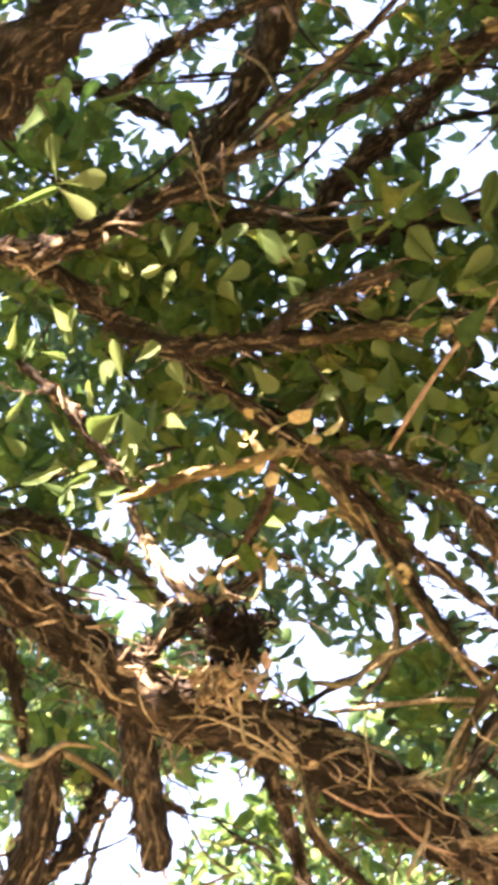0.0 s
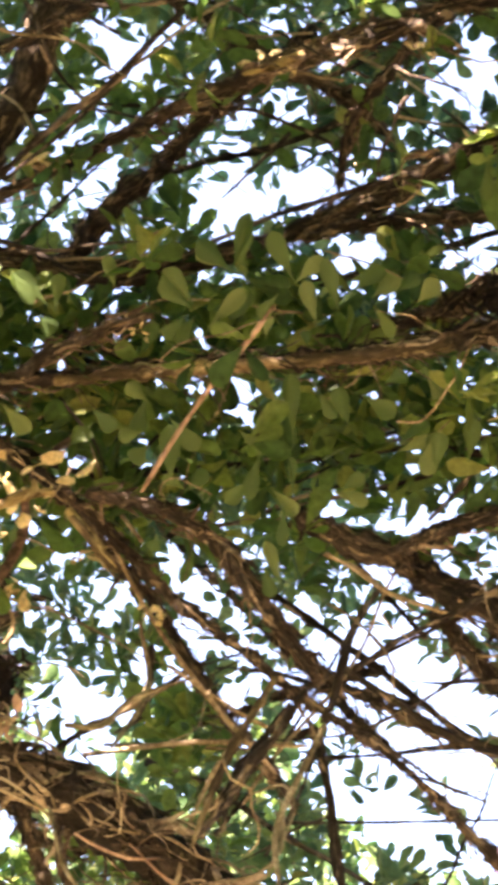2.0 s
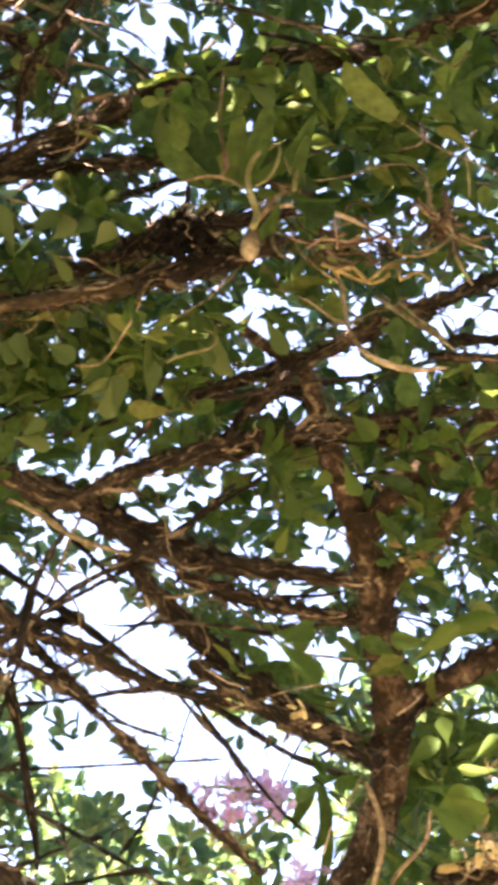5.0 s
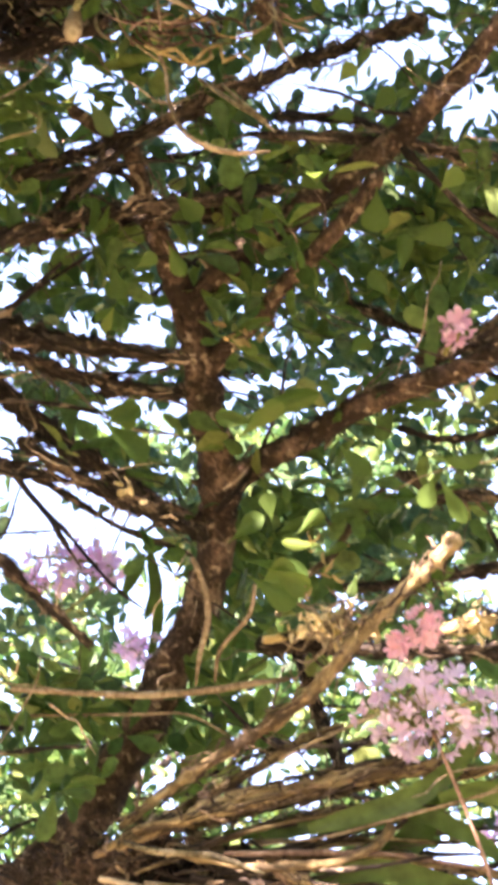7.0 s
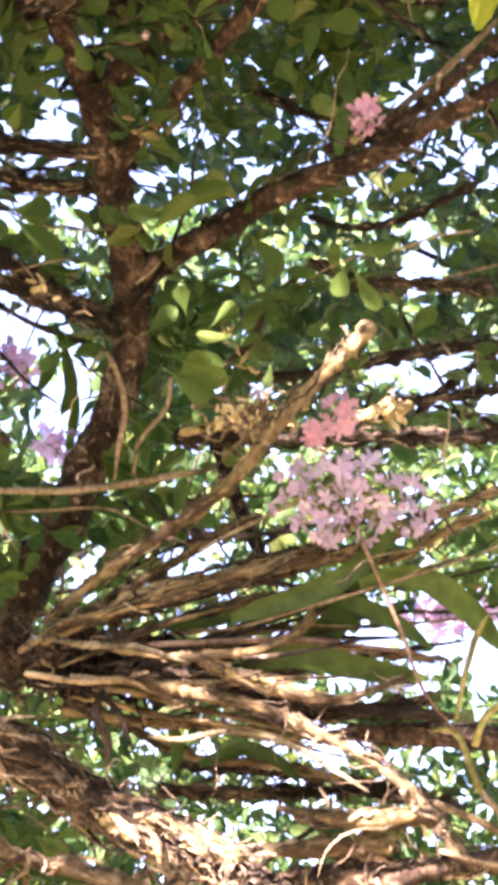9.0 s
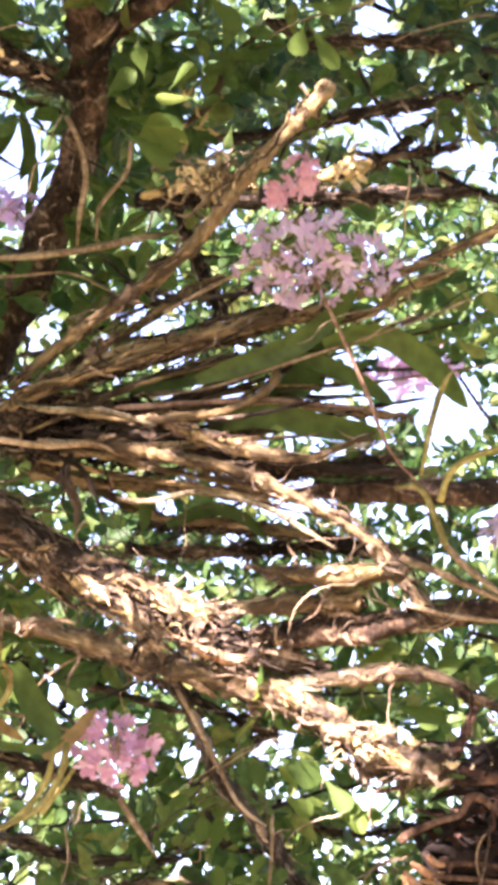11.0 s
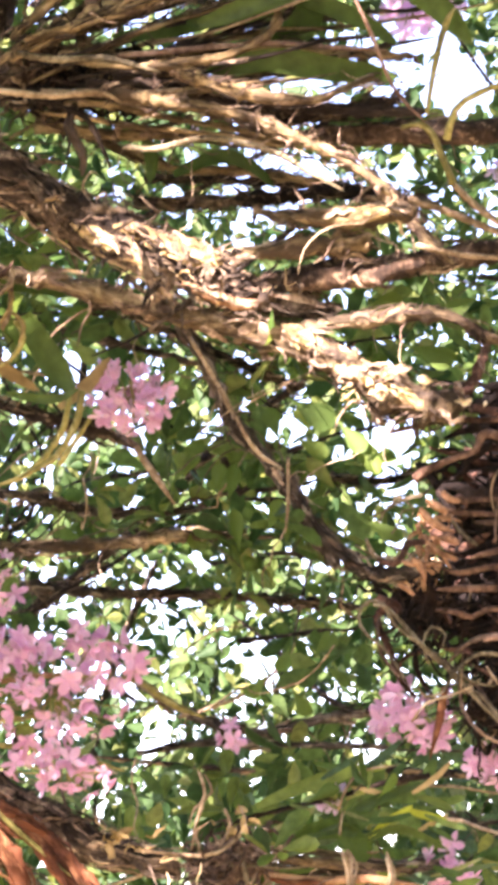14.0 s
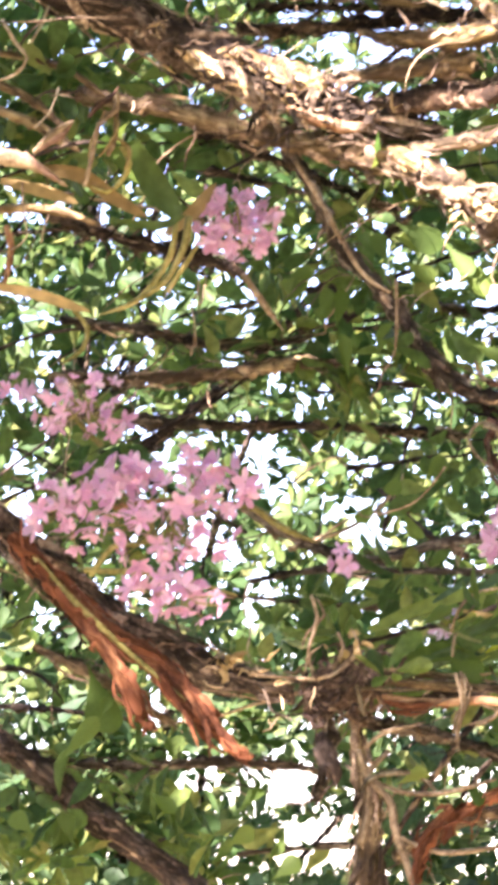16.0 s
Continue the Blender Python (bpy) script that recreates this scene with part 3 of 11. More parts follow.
def thin_place(az, el, half_width, half_height):
    THIN.append((az, el, half_width, half_height))


gap(-16.18, 22.37, 0.56, 0.92)
gap(-14.92, 22.52, 0.99, 1.03)
gap(-13.51, 22.52, 1.12, 0.80)
gap(-12.81, 24.09, 1.13, 0.69)
gap(-11.32, 26.39, 1.54, 0.86)
gap(-18.88, 37.94, 1.16, 0.92)
gap(-9.53, 36.90, 1.00, 0.80)
gap(-14.57, 28.03, 0.65, 0.52)
gap(-11.55, 26.25, 1.09, 0.69)
gap(-8.42, 32.94, 0.30, 0.46)
gap(-16.07, 22.44, 0.56, 0.46)
gap(-14.76, 21.99, 0.74, 0.57)
gap(-12.65, 23.89, 0.63, 0.46)
gap(-13.96, 23.58, 0.75, 0.80)
gap(-12.81, 39.33, 0.59, 0.34)
gap(-12.73, 33.45, 0.21, 0.17)
gap(-17.28, 36.29, 1.00, 0.34)
gap(-7.75, 27.11, 0.51, 0.46)
gap(-4.20, 26.94, 1.54, 1.15)
gap(-2.82, 25.48, 1.40, 1.15)
gap(-5.32, 27.97, 1.04, 0.69)
gap(-7.33, 37.30, 1.87, 0.57)
gap(-3.75, 39.59, 1.04, 0.57)
gap(-8.50, 33.10, 0.41, 0.55)
gap(-3.64, 26.31, 1.92, 1.72)
gap(-11.68, 26.24, 1.28, 0.69)
gap(-7.65, 27.18, 0.64, 0.52)
gap(-6.16, 28.57, 0.78, 0.46)
gap(-8.55, 29.00, 0.79, 0.46)
gap(-3.00, 36.50, 0.86, 0.46)
gap(-9.75, 38.06, 0.73, 0.34)
gap(-8.73, 38.85, 0.88, 0.34)
gap(-3.30, 26.08, 2.17, 1.72)
gap(-4.49, 26.80, 1.16, 0.80)
gap(-2.00, 25.37, 1.40, 0.80)
gap(-9.20, 36.37, 0.85, 0.69)
gap(-3.30, 36.38, 0.85, 0.46)
gap(-0.04, 32.33, 0.54, 0.29)
gap(1.50, 40.10, 0.90, 0.46)
gap(-3.61, 39.94, 0.90, 0.46)
gap(0.39, 28.05, 0.52, 0.29)
gap(1.94, 33.28, 0.55, 0.46)
gap(-6.47, 28.68, 0.52, 0.46)
gap(-3.64, 26.85, 2.44, 1.60)
gap(-5.52, 28.21, 1.17, 0.92)
gap(-1.82, 25.69, 1.65, 0.69)
gap(4.84, 33.88, 1.10, 0.80)
gap(2.81, 36.04, 0.43, 0.34)
gap(1.21, 40.17, 0.75, 0.46)
gap(-0.30, 33.08, 0.55, 0.34)
gap(-2.37, 29.16, 0.52, 0.34)
gap(1.28, 27.45, 0.52, 0.46)
gap(1.51, 29.60, 0.40, 0.34)
gap(5.41, 34.42, 1.25, 0.63)
gap(-0.73, 25.23, 2.03, 1.26)
gap(1.55, 27.31, 0.71, 0.57)
gap(3.59, 33.17, 0.55, 0.34)
gap(-0.08, 33.56, 0.83, 0.46)
gap(8.52, 33.74, 0.55, 0.46)
gap(4.15, 28.32, 0.26, 0.23)
gap(9.32, 25.96, 0.76, 0.69)
gap(8.58, 24.05, 0.88, 0.46)
gap(3.99, 20.54, 0.61, 0.40)
gap(6.70, 26.99, 0.39, 0.23)
gap(1.29, 29.37, 0.39, 0.34)
gap(5.55, 23.59, 0.38, 0.23)
gap(4.19, 24.08, 0.50, 0.34)
gap(9.39, 18.52, 1.39, 0.48)
gap(10.03, 17.65, 0.84, 0.30)
gap(7.85, 17.72, 1.32, 0.25)
gap(5.84, 18.58, 1.09, 0.23)
gap(9.17, 18.77, 1.33, 0.69)
gap(10.05, 17.76, 0.84, 0.57)
gap(7.14, 18.01, 1.45, 0.34)
gap(6.04, 16.47, 1.08, 0.34)
gap(8.06, 16.08, 0.95, 0.34)
gap(1.36, 23.46, 1.00, 1.26)
gap(9.44, 23.82, 1.25, 0.69)
gap(7.20, 18.71, 0.73, 0.34)
gap(4.66, 19.13, 0.73, 0.25)
gap(1.18, 20.37, 0.61, 0.40)
gap(11.11, 23.09, 0.62, 0.57)
gap(3.89, 20.34, 0.61, 0.23)
gap(1.56, 12.36, 0.47, 0.46)
gap(7.81, 10.54, 0.47, 0.46)
gap(5.85, 9.66, 0.46, 0.34)
gap(5.79, 10.92, 0.53, 0.40)
gap(6.82, 10.59, 0.41, 0.29)
gap(2.02, 0.44, 1.60, 0.41)
gap(2.92, -0.88, 1.26, 0.60)
gap(0.47, 1.05, 0.69, 0.14)
gap(5.63, 1.80, 0.46, 0.14)
gap(5.90, 0.17, 0.46, 0.23)
gap(1.39, -1.29, 0.46, 0.17)
gap(4.58, 34.39, 1.87, 0.60)
gap(8.91, 33.60, 1.03, 0.40)
gap(7.19, 34.47, 0.56, 0.34)
gap(-0.91, 34.33, 0.69, 0.34)
gap(-6.27, 27.36, 0.77, 0.57)
gap(-5.34, 25.76, 0.64, 0.69)
gap(-7.52, 26.22, 0.51, 0.46)
gap(-5.15, 23.89, 0.75, 0.57)
gap(-18.37, 38.17, 0.80, 0.63)
gap(-16.79, 37.65, 0.34, 0.40)
gap(-17.68, 36.13, 0.69, 0.29)
gap(-8.96, 37.21, 0.46, 0.51)
gap(-10.11, 37.32, 0.46, 0.34)
gap(-8.43, 32.96, 0.37, 0.48)
gap(-14.61, 28.16, 0.48, 0.37)
gap(-11.67, 26.20, 0.66, 0.48)
gap(-15.92, 27.03, 0.43, 0.32)
gap(-13.76, 23.86, 0.41, 0.51)
gap(-13.00, 23.07, 0.51, 0.40)
gap(-14.95, 26.05, 0.25, 0.37)
gap(-15.63, 22.10, 0.57, 0.51)
gap(-11.58, 24.18, 0.30, 0.41)
gap(-8.26, 29.01, 0.46, 0.43)
gap(-7.66, 27.37, 0.41, 0.32)
gap(-11.90, 37.00, 0.32, 0.25)
gap(-12.90, 36.98, 0.37, 0.32)
gap(-4.03, 39.40, 0.63, 0.37)
gap(-2.17, 39.73, 0.53, 0.37)
gap(-12.40, 39.56, 0.43, 0.43)
gap(-8.98, 36.83, 0.75, 0.63)
gap(-10.17, 37.14, 0.43, 0.43)
gap(-3.12, 36.32, 0.48, 0.41)
gap(-5.92, 36.22, 0.30, 0.41)
gap(-8.44, 33.14, 0.25, 0.39)
gap(-5.90, 28.62, 0.41, 0.41)
gap(-10.83, 26.49, 0.53, 0.37)
gap(-1.81, 30.63, 0.41, 0.25)
gap(-4.26, 28.99, 0.37, 0.30)
gap(-3.90, 31.85, 0.23, 0.23)
gap(-5.06, 32.67, 0.23, 0.25)
gap(-2.43, 31.84, 0.30, 0.23)
gap(-8.13, 28.85, 0.34, 0.25)
gap(-3.74, 39.59, 0.63, 0.41)
gap(-1.85, 39.67, 0.73, 0.41)
gap(1.21, 39.84, 0.32, 0.25)
gap(-3.22, 36.37, 0.48, 0.41)
gap(3.09, 36.04, 0.41, 0.32)
gap(4.85, 34.22, 0.53, 0.41)
gap(1.45, 33.45, 0.30, 0.21)
gap(1.98, 34.47, 0.41, 0.25)
gap(-0.18, 33.54, 0.30, 0.21)
gap(-1.54, 30.67, 0.41, 0.25)
gap(-0.50, 31.04, 0.25, 0.25)
gap(1.31, 29.49, 0.32, 0.27)
gap(1.65, 27.46, 0.46, 0.32)
gap(-3.45, 33.65, 0.21, 0.16)
gap(-5.02, 32.88, 0.21, 0.16)
gap(-6.12, 35.97, 0.41, 0.30)
gap(-6.72, 37.62, 0.32, 0.43)
gap(-0.35, 34.55, 0.16, 0.21)
gap(4.55, 26.57, 0.30, 0.30)
gap(4.08, 28.82, 0.21, 0.21)
gap(1.08, 24.21, 0.32, 0.53)
gap(10.28, 24.17, 0.43, 0.30)
gap(10.66, 23.10, 0.43, 0.32)
gap(1.44, 23.92, 0.37, 0.53)
gap(7.30, 18.22, 0.66, 0.23)
gap(9.61, 18.01, 0.66, 0.41)
gap(5.81, 17.99, 0.43, 0.14)
gap(5.97, 16.93, 0.53, 0.13)
gap(7.02, 16.50, 0.32, 0.25)
gap(2.67, 16.70, 0.32, 0.21)
gap(8.67, 16.00, 0.30, 0.21)
gap(4.18, 20.49, 0.32, 0.14)
gap(1.55, 20.01, 0.32, 0.25)
gap(1.34, 12.95, 0.32, 0.25)
gap(4.08, 11.38, 0.41, 0.25)
gap(5.11, 10.84, 0.30, 0.25)
gap(7.77, 10.28, 0.41, 0.21)
gap(3.78, 10.48, 0.23, 0.16)
gap(1.03, 7.80, 0.41, 0.25)
gap(3.53, 8.65, 0.21, 0.21)
gap(7.48, 9.61, 0.41, 0.14)
gap(4.47, 5.96, 0.46, 0.37)
gap(2.36, 4.79, 0.46, 0.16)
gap(-2.41, 4.68, 0.37, 0.21)
gap(0.99, 7.37, 0.27, 0.25)
gap(-2.44, 6.88, 0.32, 0.41)
gap(1.92, 0.57, 0.80, 0.23)
gap(2.58, -0.86, 0.63, 0.46)
gap(6.03, 0.26, 0.25, 0.21)
gap(4.06, 0.64, 0.16, 0.16)
gap(1.14, 1.91, 0.25, 0.16)
gap(2.83, 1.51, 0.30, 0.23)
gap(4.08, 11.00, 0.18, 0.30)
gap(5.38, 10.97, 0.37, 0.21)
gap(7.08, 11.36, 0.21, 0.25)
gap(2.38, 10.60, 0.30, 0.25)
gap(7.09, 9.38, 0.25, 0.13)
gap(0.15, 15.54, 0.21, 0.21)
gap(1.45, 14.16, 0.21, 0.16)
gap(1.36, 11.05, 0.25, 0.25)
gap(5.54, 8.17, 0.16, 0.21)
gap(3.95, 16.20, 0.34, 0.14)
gap(6.32, 15.94, 0.46, 0.16)
gap(5.26, 15.09, 0.27, 0.11)
thin_place(-6.74, 27.09, 1.80, 1.38)
thin_place(-5.72, 24.61, 1.13, 1.38)
thin_place(-8.82, 27.43, 1.16, 0.69)
thin_place(-8.81, 23.72, 1.13, 0.69)
thin_place(-6.44, 25.81, 1.53, 1.83)
thin_place(-5.12, 23.56, 3.13, 0.92)
thin_place(-1.46, 23.53, 3.12, 0.69)
thin_place(-3.67, 29.14, 1.18, 0.57)
thin_place(4.85, 34.33, 2.08, 0.69)
thin_place(8.64, 33.51, 1.65, 0.69)
thin_place(6.96, 32.68, 0.82, 0.46)
thin_place(6.24, 28.50, 2.61, 0.69)
thin_place(6.68, 26.54, 1.54, 0.57)
thin_place(4.70, -0.27, 2.64, 1.49)
thin_place(2.59, 27.77, 0.50, 0.50)
thin_place(1.95, 29.60, 0.50, 0.50)
thin_place(1.62, 30.40, 0.50, 0.50)
thin_place(1.22, 31.31, 0.50, 0.50)
thin_place(0.89, 32.10, 0.50, 0.50)
thin_place(2.74, 30.17, 0.50, 0.50)
thin_place(3.69, 30.96, 0.50, 0.50)
thin_place(4.77, 31.73, 0.50, 0.50)
thin_place(5.87, 32.27, 0.50, 0.50)
thin_place(6.98, 32.91, 0.50, 0.50)
thin_place(8.10, 33.65, 0.50, 0.50)
thin_place(4.33, 30.20, 0.50, 0.50)
thin_place(5.70, 31.48, 0.50, 0.50)


# upper crown of the old tree
limb("limb", old_tree, [(-1.428, 3.581, 4.376, 0.0808), (-1.376, 3.535, 4.458, 0.0684), (-1.306, 3.513, 4.519, 0.0570), (-1.227, 3.490, 4.579, 0.0428), (-1.129, 3.466, 4.645, 0.0380)], BARK)
limb("branch", old_tree, [(-1.420, 4.014, 4.671, 0.0084), (-1.333, 3.981, 4.752, 0.0095), (-1.245, 3.945, 4.832, 0.0115), (-1.136, 3.927, 4.894, 0.0137), (-1.037, 3.911, 4.945, 0.0147), (-0.838, 3.867, 5.051, 0.0147)], BARK)
limb("branch", old_tree, [(-1.557, 4.124, 4.889, 0.0132), (-1.475, 4.142, 4.904, 0.0154), (-1.392, 4.171, 4.904, 0.0154), (-1.286, 4.220, 4.885, 0.0132), (-1.233, 4.248, 4.868, 0.0099)], BARK)
limb("limb", old_tree, [(-0.995, 3.922, 5.100, 0.0428), (-1.044, 3.983, 5.015, 0.0407), (-1.078, 4.045, 4.931, 0.0385), (-1.120, 4.097, 4.852, 0.0364), (-1.160, 4.136, 4.789, 0.0385), (-1.188, 4.176, 4.726, 0.0385), (-1.173, 4.225, 4.665, 0.0300)], BARK)
limb("limb", old_tree, [(-1.497, 3.876, 4.290, 0.0257), (-1.442, 3.877, 4.319, 0.0238), (-1.368, 3.889, 4.340, 0.0248), (-1.285, 3.888, 4.381, 0.0198), (-1.202, 3.882, 4.426, 0.0208), (-1.137, 3.872, 4.467, 0.0198), (-1.085, 3.869, 4.491, 0.0168)], BARK)
limb("branch", old_tree, [(-1.150, 4.063, 4.634, 0.0146), (-1.071, 4.047, 4.685, 0.0135), (-0.963, 4.029, 4.743, 0.0125), (-0.874, 4.009, 4.794, 0.0125), (-0.765, 3.988, 4.849, 0.0156), (-0.666, 3.969, 4.893, 0.0187), (-0.567, 3.952, 4.931, 0.0166), (-0.448, 3.937, 4.967, 0.0146), (-0.292, 3.909, 5.017, 0.0146)], BARK)
limb("twig", old_tree, [(-1.152, 3.909, 4.497, 0.0070), (-1.063, 3.879, 4.570, 0.0070), (-0.970, 3.836, 4.657, 0.0060), (-0.875, 3.800, 4.730, 0.0060), (-0.800, 3.759, 4.798, 0.0060), (-0.744, 3.728, 4.848, 0.0060)], BARK)
limb("twig", old_tree, [(-1.054, 3.918, 4.607, 0.0040), (-0.940, 3.874, 4.701, 0.0040), (-0.855, 3.829, 4.780, 0.0050), (-0.798, 3.791, 4.839, 0.0040)], BARK)
limb("limb", old_tree, [(-0.997, 4.267, 4.670, 0.0257), (-0.953, 4.229, 4.735, 0.0257), (-0.898, 4.199, 4.791, 0.0214), (-0.822, 4.165, 4.855, 0.0171), (-0.742, 4.119, 4.932, 0.0160), (-0.661, 4.086, 4.990, 0.0150), (-0.551, 4.028, 5.078, 0.0139)], BARK)
limb("branch", old_tree, [(-0.918, 4.264, 4.868, 0.0065), (-0.856, 4.260, 4.890, 0.0087), (-0.751, 4.249, 4.929, 0.0065), (-0.647, 4.244, 4.958, 0.0076), (-0.532, 4.226, 5.001, 0.0087), (-0.450, 4.204, 5.039, 0.0087)], BARK)
limb("limb", old_tree, [(-1.185, 4.180, 4.636, 0.0233), (-1.104, 4.199, 4.639, 0.0276), (-1.002, 4.223, 4.642, 0.0307), (-0.848, 4.244, 4.659, 0.0276), (-0.746, 4.242, 4.689, 0.0233), (-0.593, 4.228, 4.741, 0.0212), (-0.491, 4.206, 4.787, 0.0223), (-0.390, 4.181, 4.833, 0.0233), (-0.288, 4.156, 4.876, 0.0233), (-0.197, 4.130, 4.916, 0.0233)], BARK)
limb("limb", old_tree, [(-0.434, 4.204, 4.798, 0.0244), (-0.332, 4.168, 4.857, 0.0212), (-0.230, 4.142, 4.898, 0.0191), (-0.127, 4.119, 4.932, 0.0170), (-0.024, 4.104, 4.953, 0.0170), (0.079, 4.095, 4.964, 0.0170), (0.182, 4.085, 4.972, 0.0180)], BARK)
limb("limb", host_tree, [(0.056, 4.127, 4.956, 0.0181), (0.200, 4.095, 4.990, 0.0192), (0.303, 4.066, 5.017, 0.0213), (0.405, 4.036, 5.042, 0.0234), (0.546, 3.981, 5.086, 0.0255)], BARK)
limb("branch", old_tree, [(-0.547, 4.194, 4.711, 0.0084), (-0.486, 4.185, 4.733, 0.0105), (-0.384, 4.180, 4.754, 0.0115), (-0.261, 4.180, 4.766, 0.0115), (-0.179, 4.177, 4.775, 0.0105)], BARK)
limb("branch", old_tree, [(-0.859, 3.995, 5.130, 0.0140), (-0.722, 4.059, 5.088, 0.0151), (-0.636, 4.102, 5.053, 0.0162), (-0.540, 4.135, 5.030, 0.0151), (-0.465, 4.169, 5.001, 0.0130), (-0.410, 4.201, 4.968, 0.0097)], BARK)
limb("branch", old_tree, [(-0.585, 4.026, 4.997, 0.0159), (-0.504, 4.007, 5.032, 0.0159), (-0.422, 3.994, 5.058, 0.0148), (-0.321, 3.977, 5.088, 0.0138), (-0.198, 3.969, 5.106, 0.0127)], BARK)
limb("twig", old_tree, [(-0.291, 3.955, 5.117, 0.0095), (-0.360, 4.007, 5.051, 0.0106), (-0.409, 4.051, 4.993, 0.0106), (-0.458, 4.089, 4.941, 0.0106), (-0.486, 4.133, 4.882, 0.0095), (-0.493, 4.183, 4.817, 0.0064)], BARK)
limb("twig", old_tree, [(-0.882, 4.175, 4.572, 0.0042), (-0.754, 4.153, 4.638, 0.0042), (-0.605, 4.125, 4.708, 0.0062), (-0.514, 4.113, 4.740, 0.0062), (-0.434, 4.101, 4.768, 0.0062), (-0.364, 4.088, 4.793, 0.0052)], BARK)
limb("branch", old_tree, [(-0.630, 4.308, 4.794, 0.0108), (-0.515, 4.303, 4.821, 0.0108), (-0.409, 4.302, 4.838, 0.0108), (-0.304, 4.300, 4.853, 0.0130), (-0.208, 4.301, 4.858, 0.0108)], BARK)

# long pale branch across the upper crown
limb("limb", old_tree, [(-1.437, 3.924, 4.345, 0.0140), (-1.390, 3.943, 4.343, 0.0180), (-1.342, 3.970, 4.328, 0.0190), (-1.273, 4.017, 4.292, 0.0210), (-1.205, 4.052, 4.269, 0.0210), (-1.138, 4.072, 4.269, 0.0210), (-1.071, 4.080, 4.285, 0.0190), (-0.975, 4.089, 4.307, 0.0170), (-0.879, 4.097, 4.329, 0.0140), (-0.782, 4.100, 4.352, 0.0140), (-0.685, 4.107, 4.369, 0.0140), (-0.608, 4.108, 4.385, 0.0140)], BARK)
limb("limb", old_tree, [(-0.705, 4.102, 4.371, 0.0130), (-0.598, 4.113, 4.380, 0.0140), (-0.501, 4.115, 4.396, 0.0150), (-0.384, 4.115, 4.414, 0.0190), (-0.286, 4.107, 4.437, 0.0230), (-0.188, 4.098, 4.458, 0.0240), (-0.110, 4.087, 4.478, 0.0240), (-0.047, 4.076, 4.495, 0.0200), (0.007, 4.065, 4.511, 0.0140)], BARK)
# sunlit underside of the long branch, lightened by its bark colour
limb("branch", old_tree, [(-0.937, 4.065, 4.289, 0.0092), (-0.793, 4.073, 4.322, 0.0119), (-0.697, 4.079, 4.340, 0.0128), (-0.590, 4.083, 4.358, 0.0128), (-0.493, 4.087, 4.372, 0.0119), (-0.377, 4.084, 4.394, 0.0128), (-0.261, 4.077, 4.417, 0.0128)], BARK_SUN_PALE)
limb("branch", old_tree, [(-0.464, 4.194, 4.499, 0.0123), (-0.384, 4.190, 4.518, 0.0143), (-0.294, 4.176, 4.548, 0.0184), (-0.214, 4.157, 4.582, 0.0225), (-0.145, 4.146, 4.601, 0.0246), (-0.064, 4.141, 4.611, 0.0164), (0.026, 4.132, 4.623, 0.0102)], BARK)
limb("branch", old_tree, [(-0.995, 4.041, 4.280, 0.0119), (-0.949, 4.026, 4.319, 0.0129), (-0.892, 4.020, 4.347, 0.0129), (-0.836, 4.013, 4.374, 0.0119), (-0.779, 4.009, 4.397, 0.0089)], BARK)
limb("twig", old_tree, [(-0.556, 3.938, 4.377, 0.0050), (-0.586, 3.959, 4.340, 0.0066), (-0.621, 3.984, 4.296, 0.0062), (-0.666, 4.012, 4.243, 0.0056), (-0.719, 4.053, 4.165, 0.0056), (-0.764, 4.091, 4.090, 0.0066)], PINK_ROOT)
limb("branch", old_tree, [(-0.361, 4.320, 4.067, 0.0050), (-0.408, 4.320, 3.958, 0.0070), (-0.425, 4.320, 3.843, 0.0080), (-0.445, 4.320, 3.791, 0.0060)], BARK)
limb("branch", old_tree, [(-0.069, 4.300, 4.156, 0.0040), (-0.161, 4.300, 4.060, 0.0060), (-0.249, 4.300, 3.996, 0.0060), (-0.337, 4.300, 3.938, 0.0060), (-0.400, 4.300, 3.875, 0.0040)], BARK)
limb("branch", old_tree, [(-0.480, 4.360, 3.876, 0.0060), (-0.514, 4.360, 3.797, 0.0090), (-0.558, 4.360, 3.728, 0.0090), (-0.606, 4.360, 3.630, 0.0090), (-0.637, 4.360, 3.584, 0.0060)], BARK)
limb("branch", old_tree, [(-0.440, 4.340, 3.798, 0.0060), (-0.465, 4.340, 3.724, 0.0080), (-0.492, 4.340, 3.643, 0.0070), (-0.504, 4.340, 3.584, 0.0060), (-0.485, 4.340, 3.480, 0.0060)], GREY_ROOT)
limb("branch", old_tree, [(-0.537, 4.400, 3.915, 0.0056), (-0.575, 4.400, 3.831, 0.0084), (-0.608, 4.400, 3.745, 0.0084), (-0.634, 4.400, 3.653, 0.0070), (-0.649, 4.400, 3.582, 0.0042)], BARK_SUN_PALE)
limb("branch", old_tree, [(-0.505, 4.380, 3.856, 0.0060), (-0.554, 4.380, 3.769, 0.0090), (-0.592, 4.380, 3.696, 0.0090), (-0.596, 4.380, 3.606, 0.0060)], BARK)
limb("twig", old_tree, [(-0.360, 4.300, 3.766, 0.0030), (-0.284, 4.300, 3.714, 0.0030), (-0.229, 4.300, 3.679, 0.0030), (-0.152, 4.300, 3.654, 0.0020)], BARK)
limb("branch", old_tree, [(-0.411, 4.310, 3.890, 0.0060), (-0.310, 4.310, 3.828, 0.0070), (-0.236, 4.310, 3.784, 0.0070), (-0.144, 4.310, 3.745, 0.0060), (-0.068, 4.310, 3.743, 0.0040)], BARK)
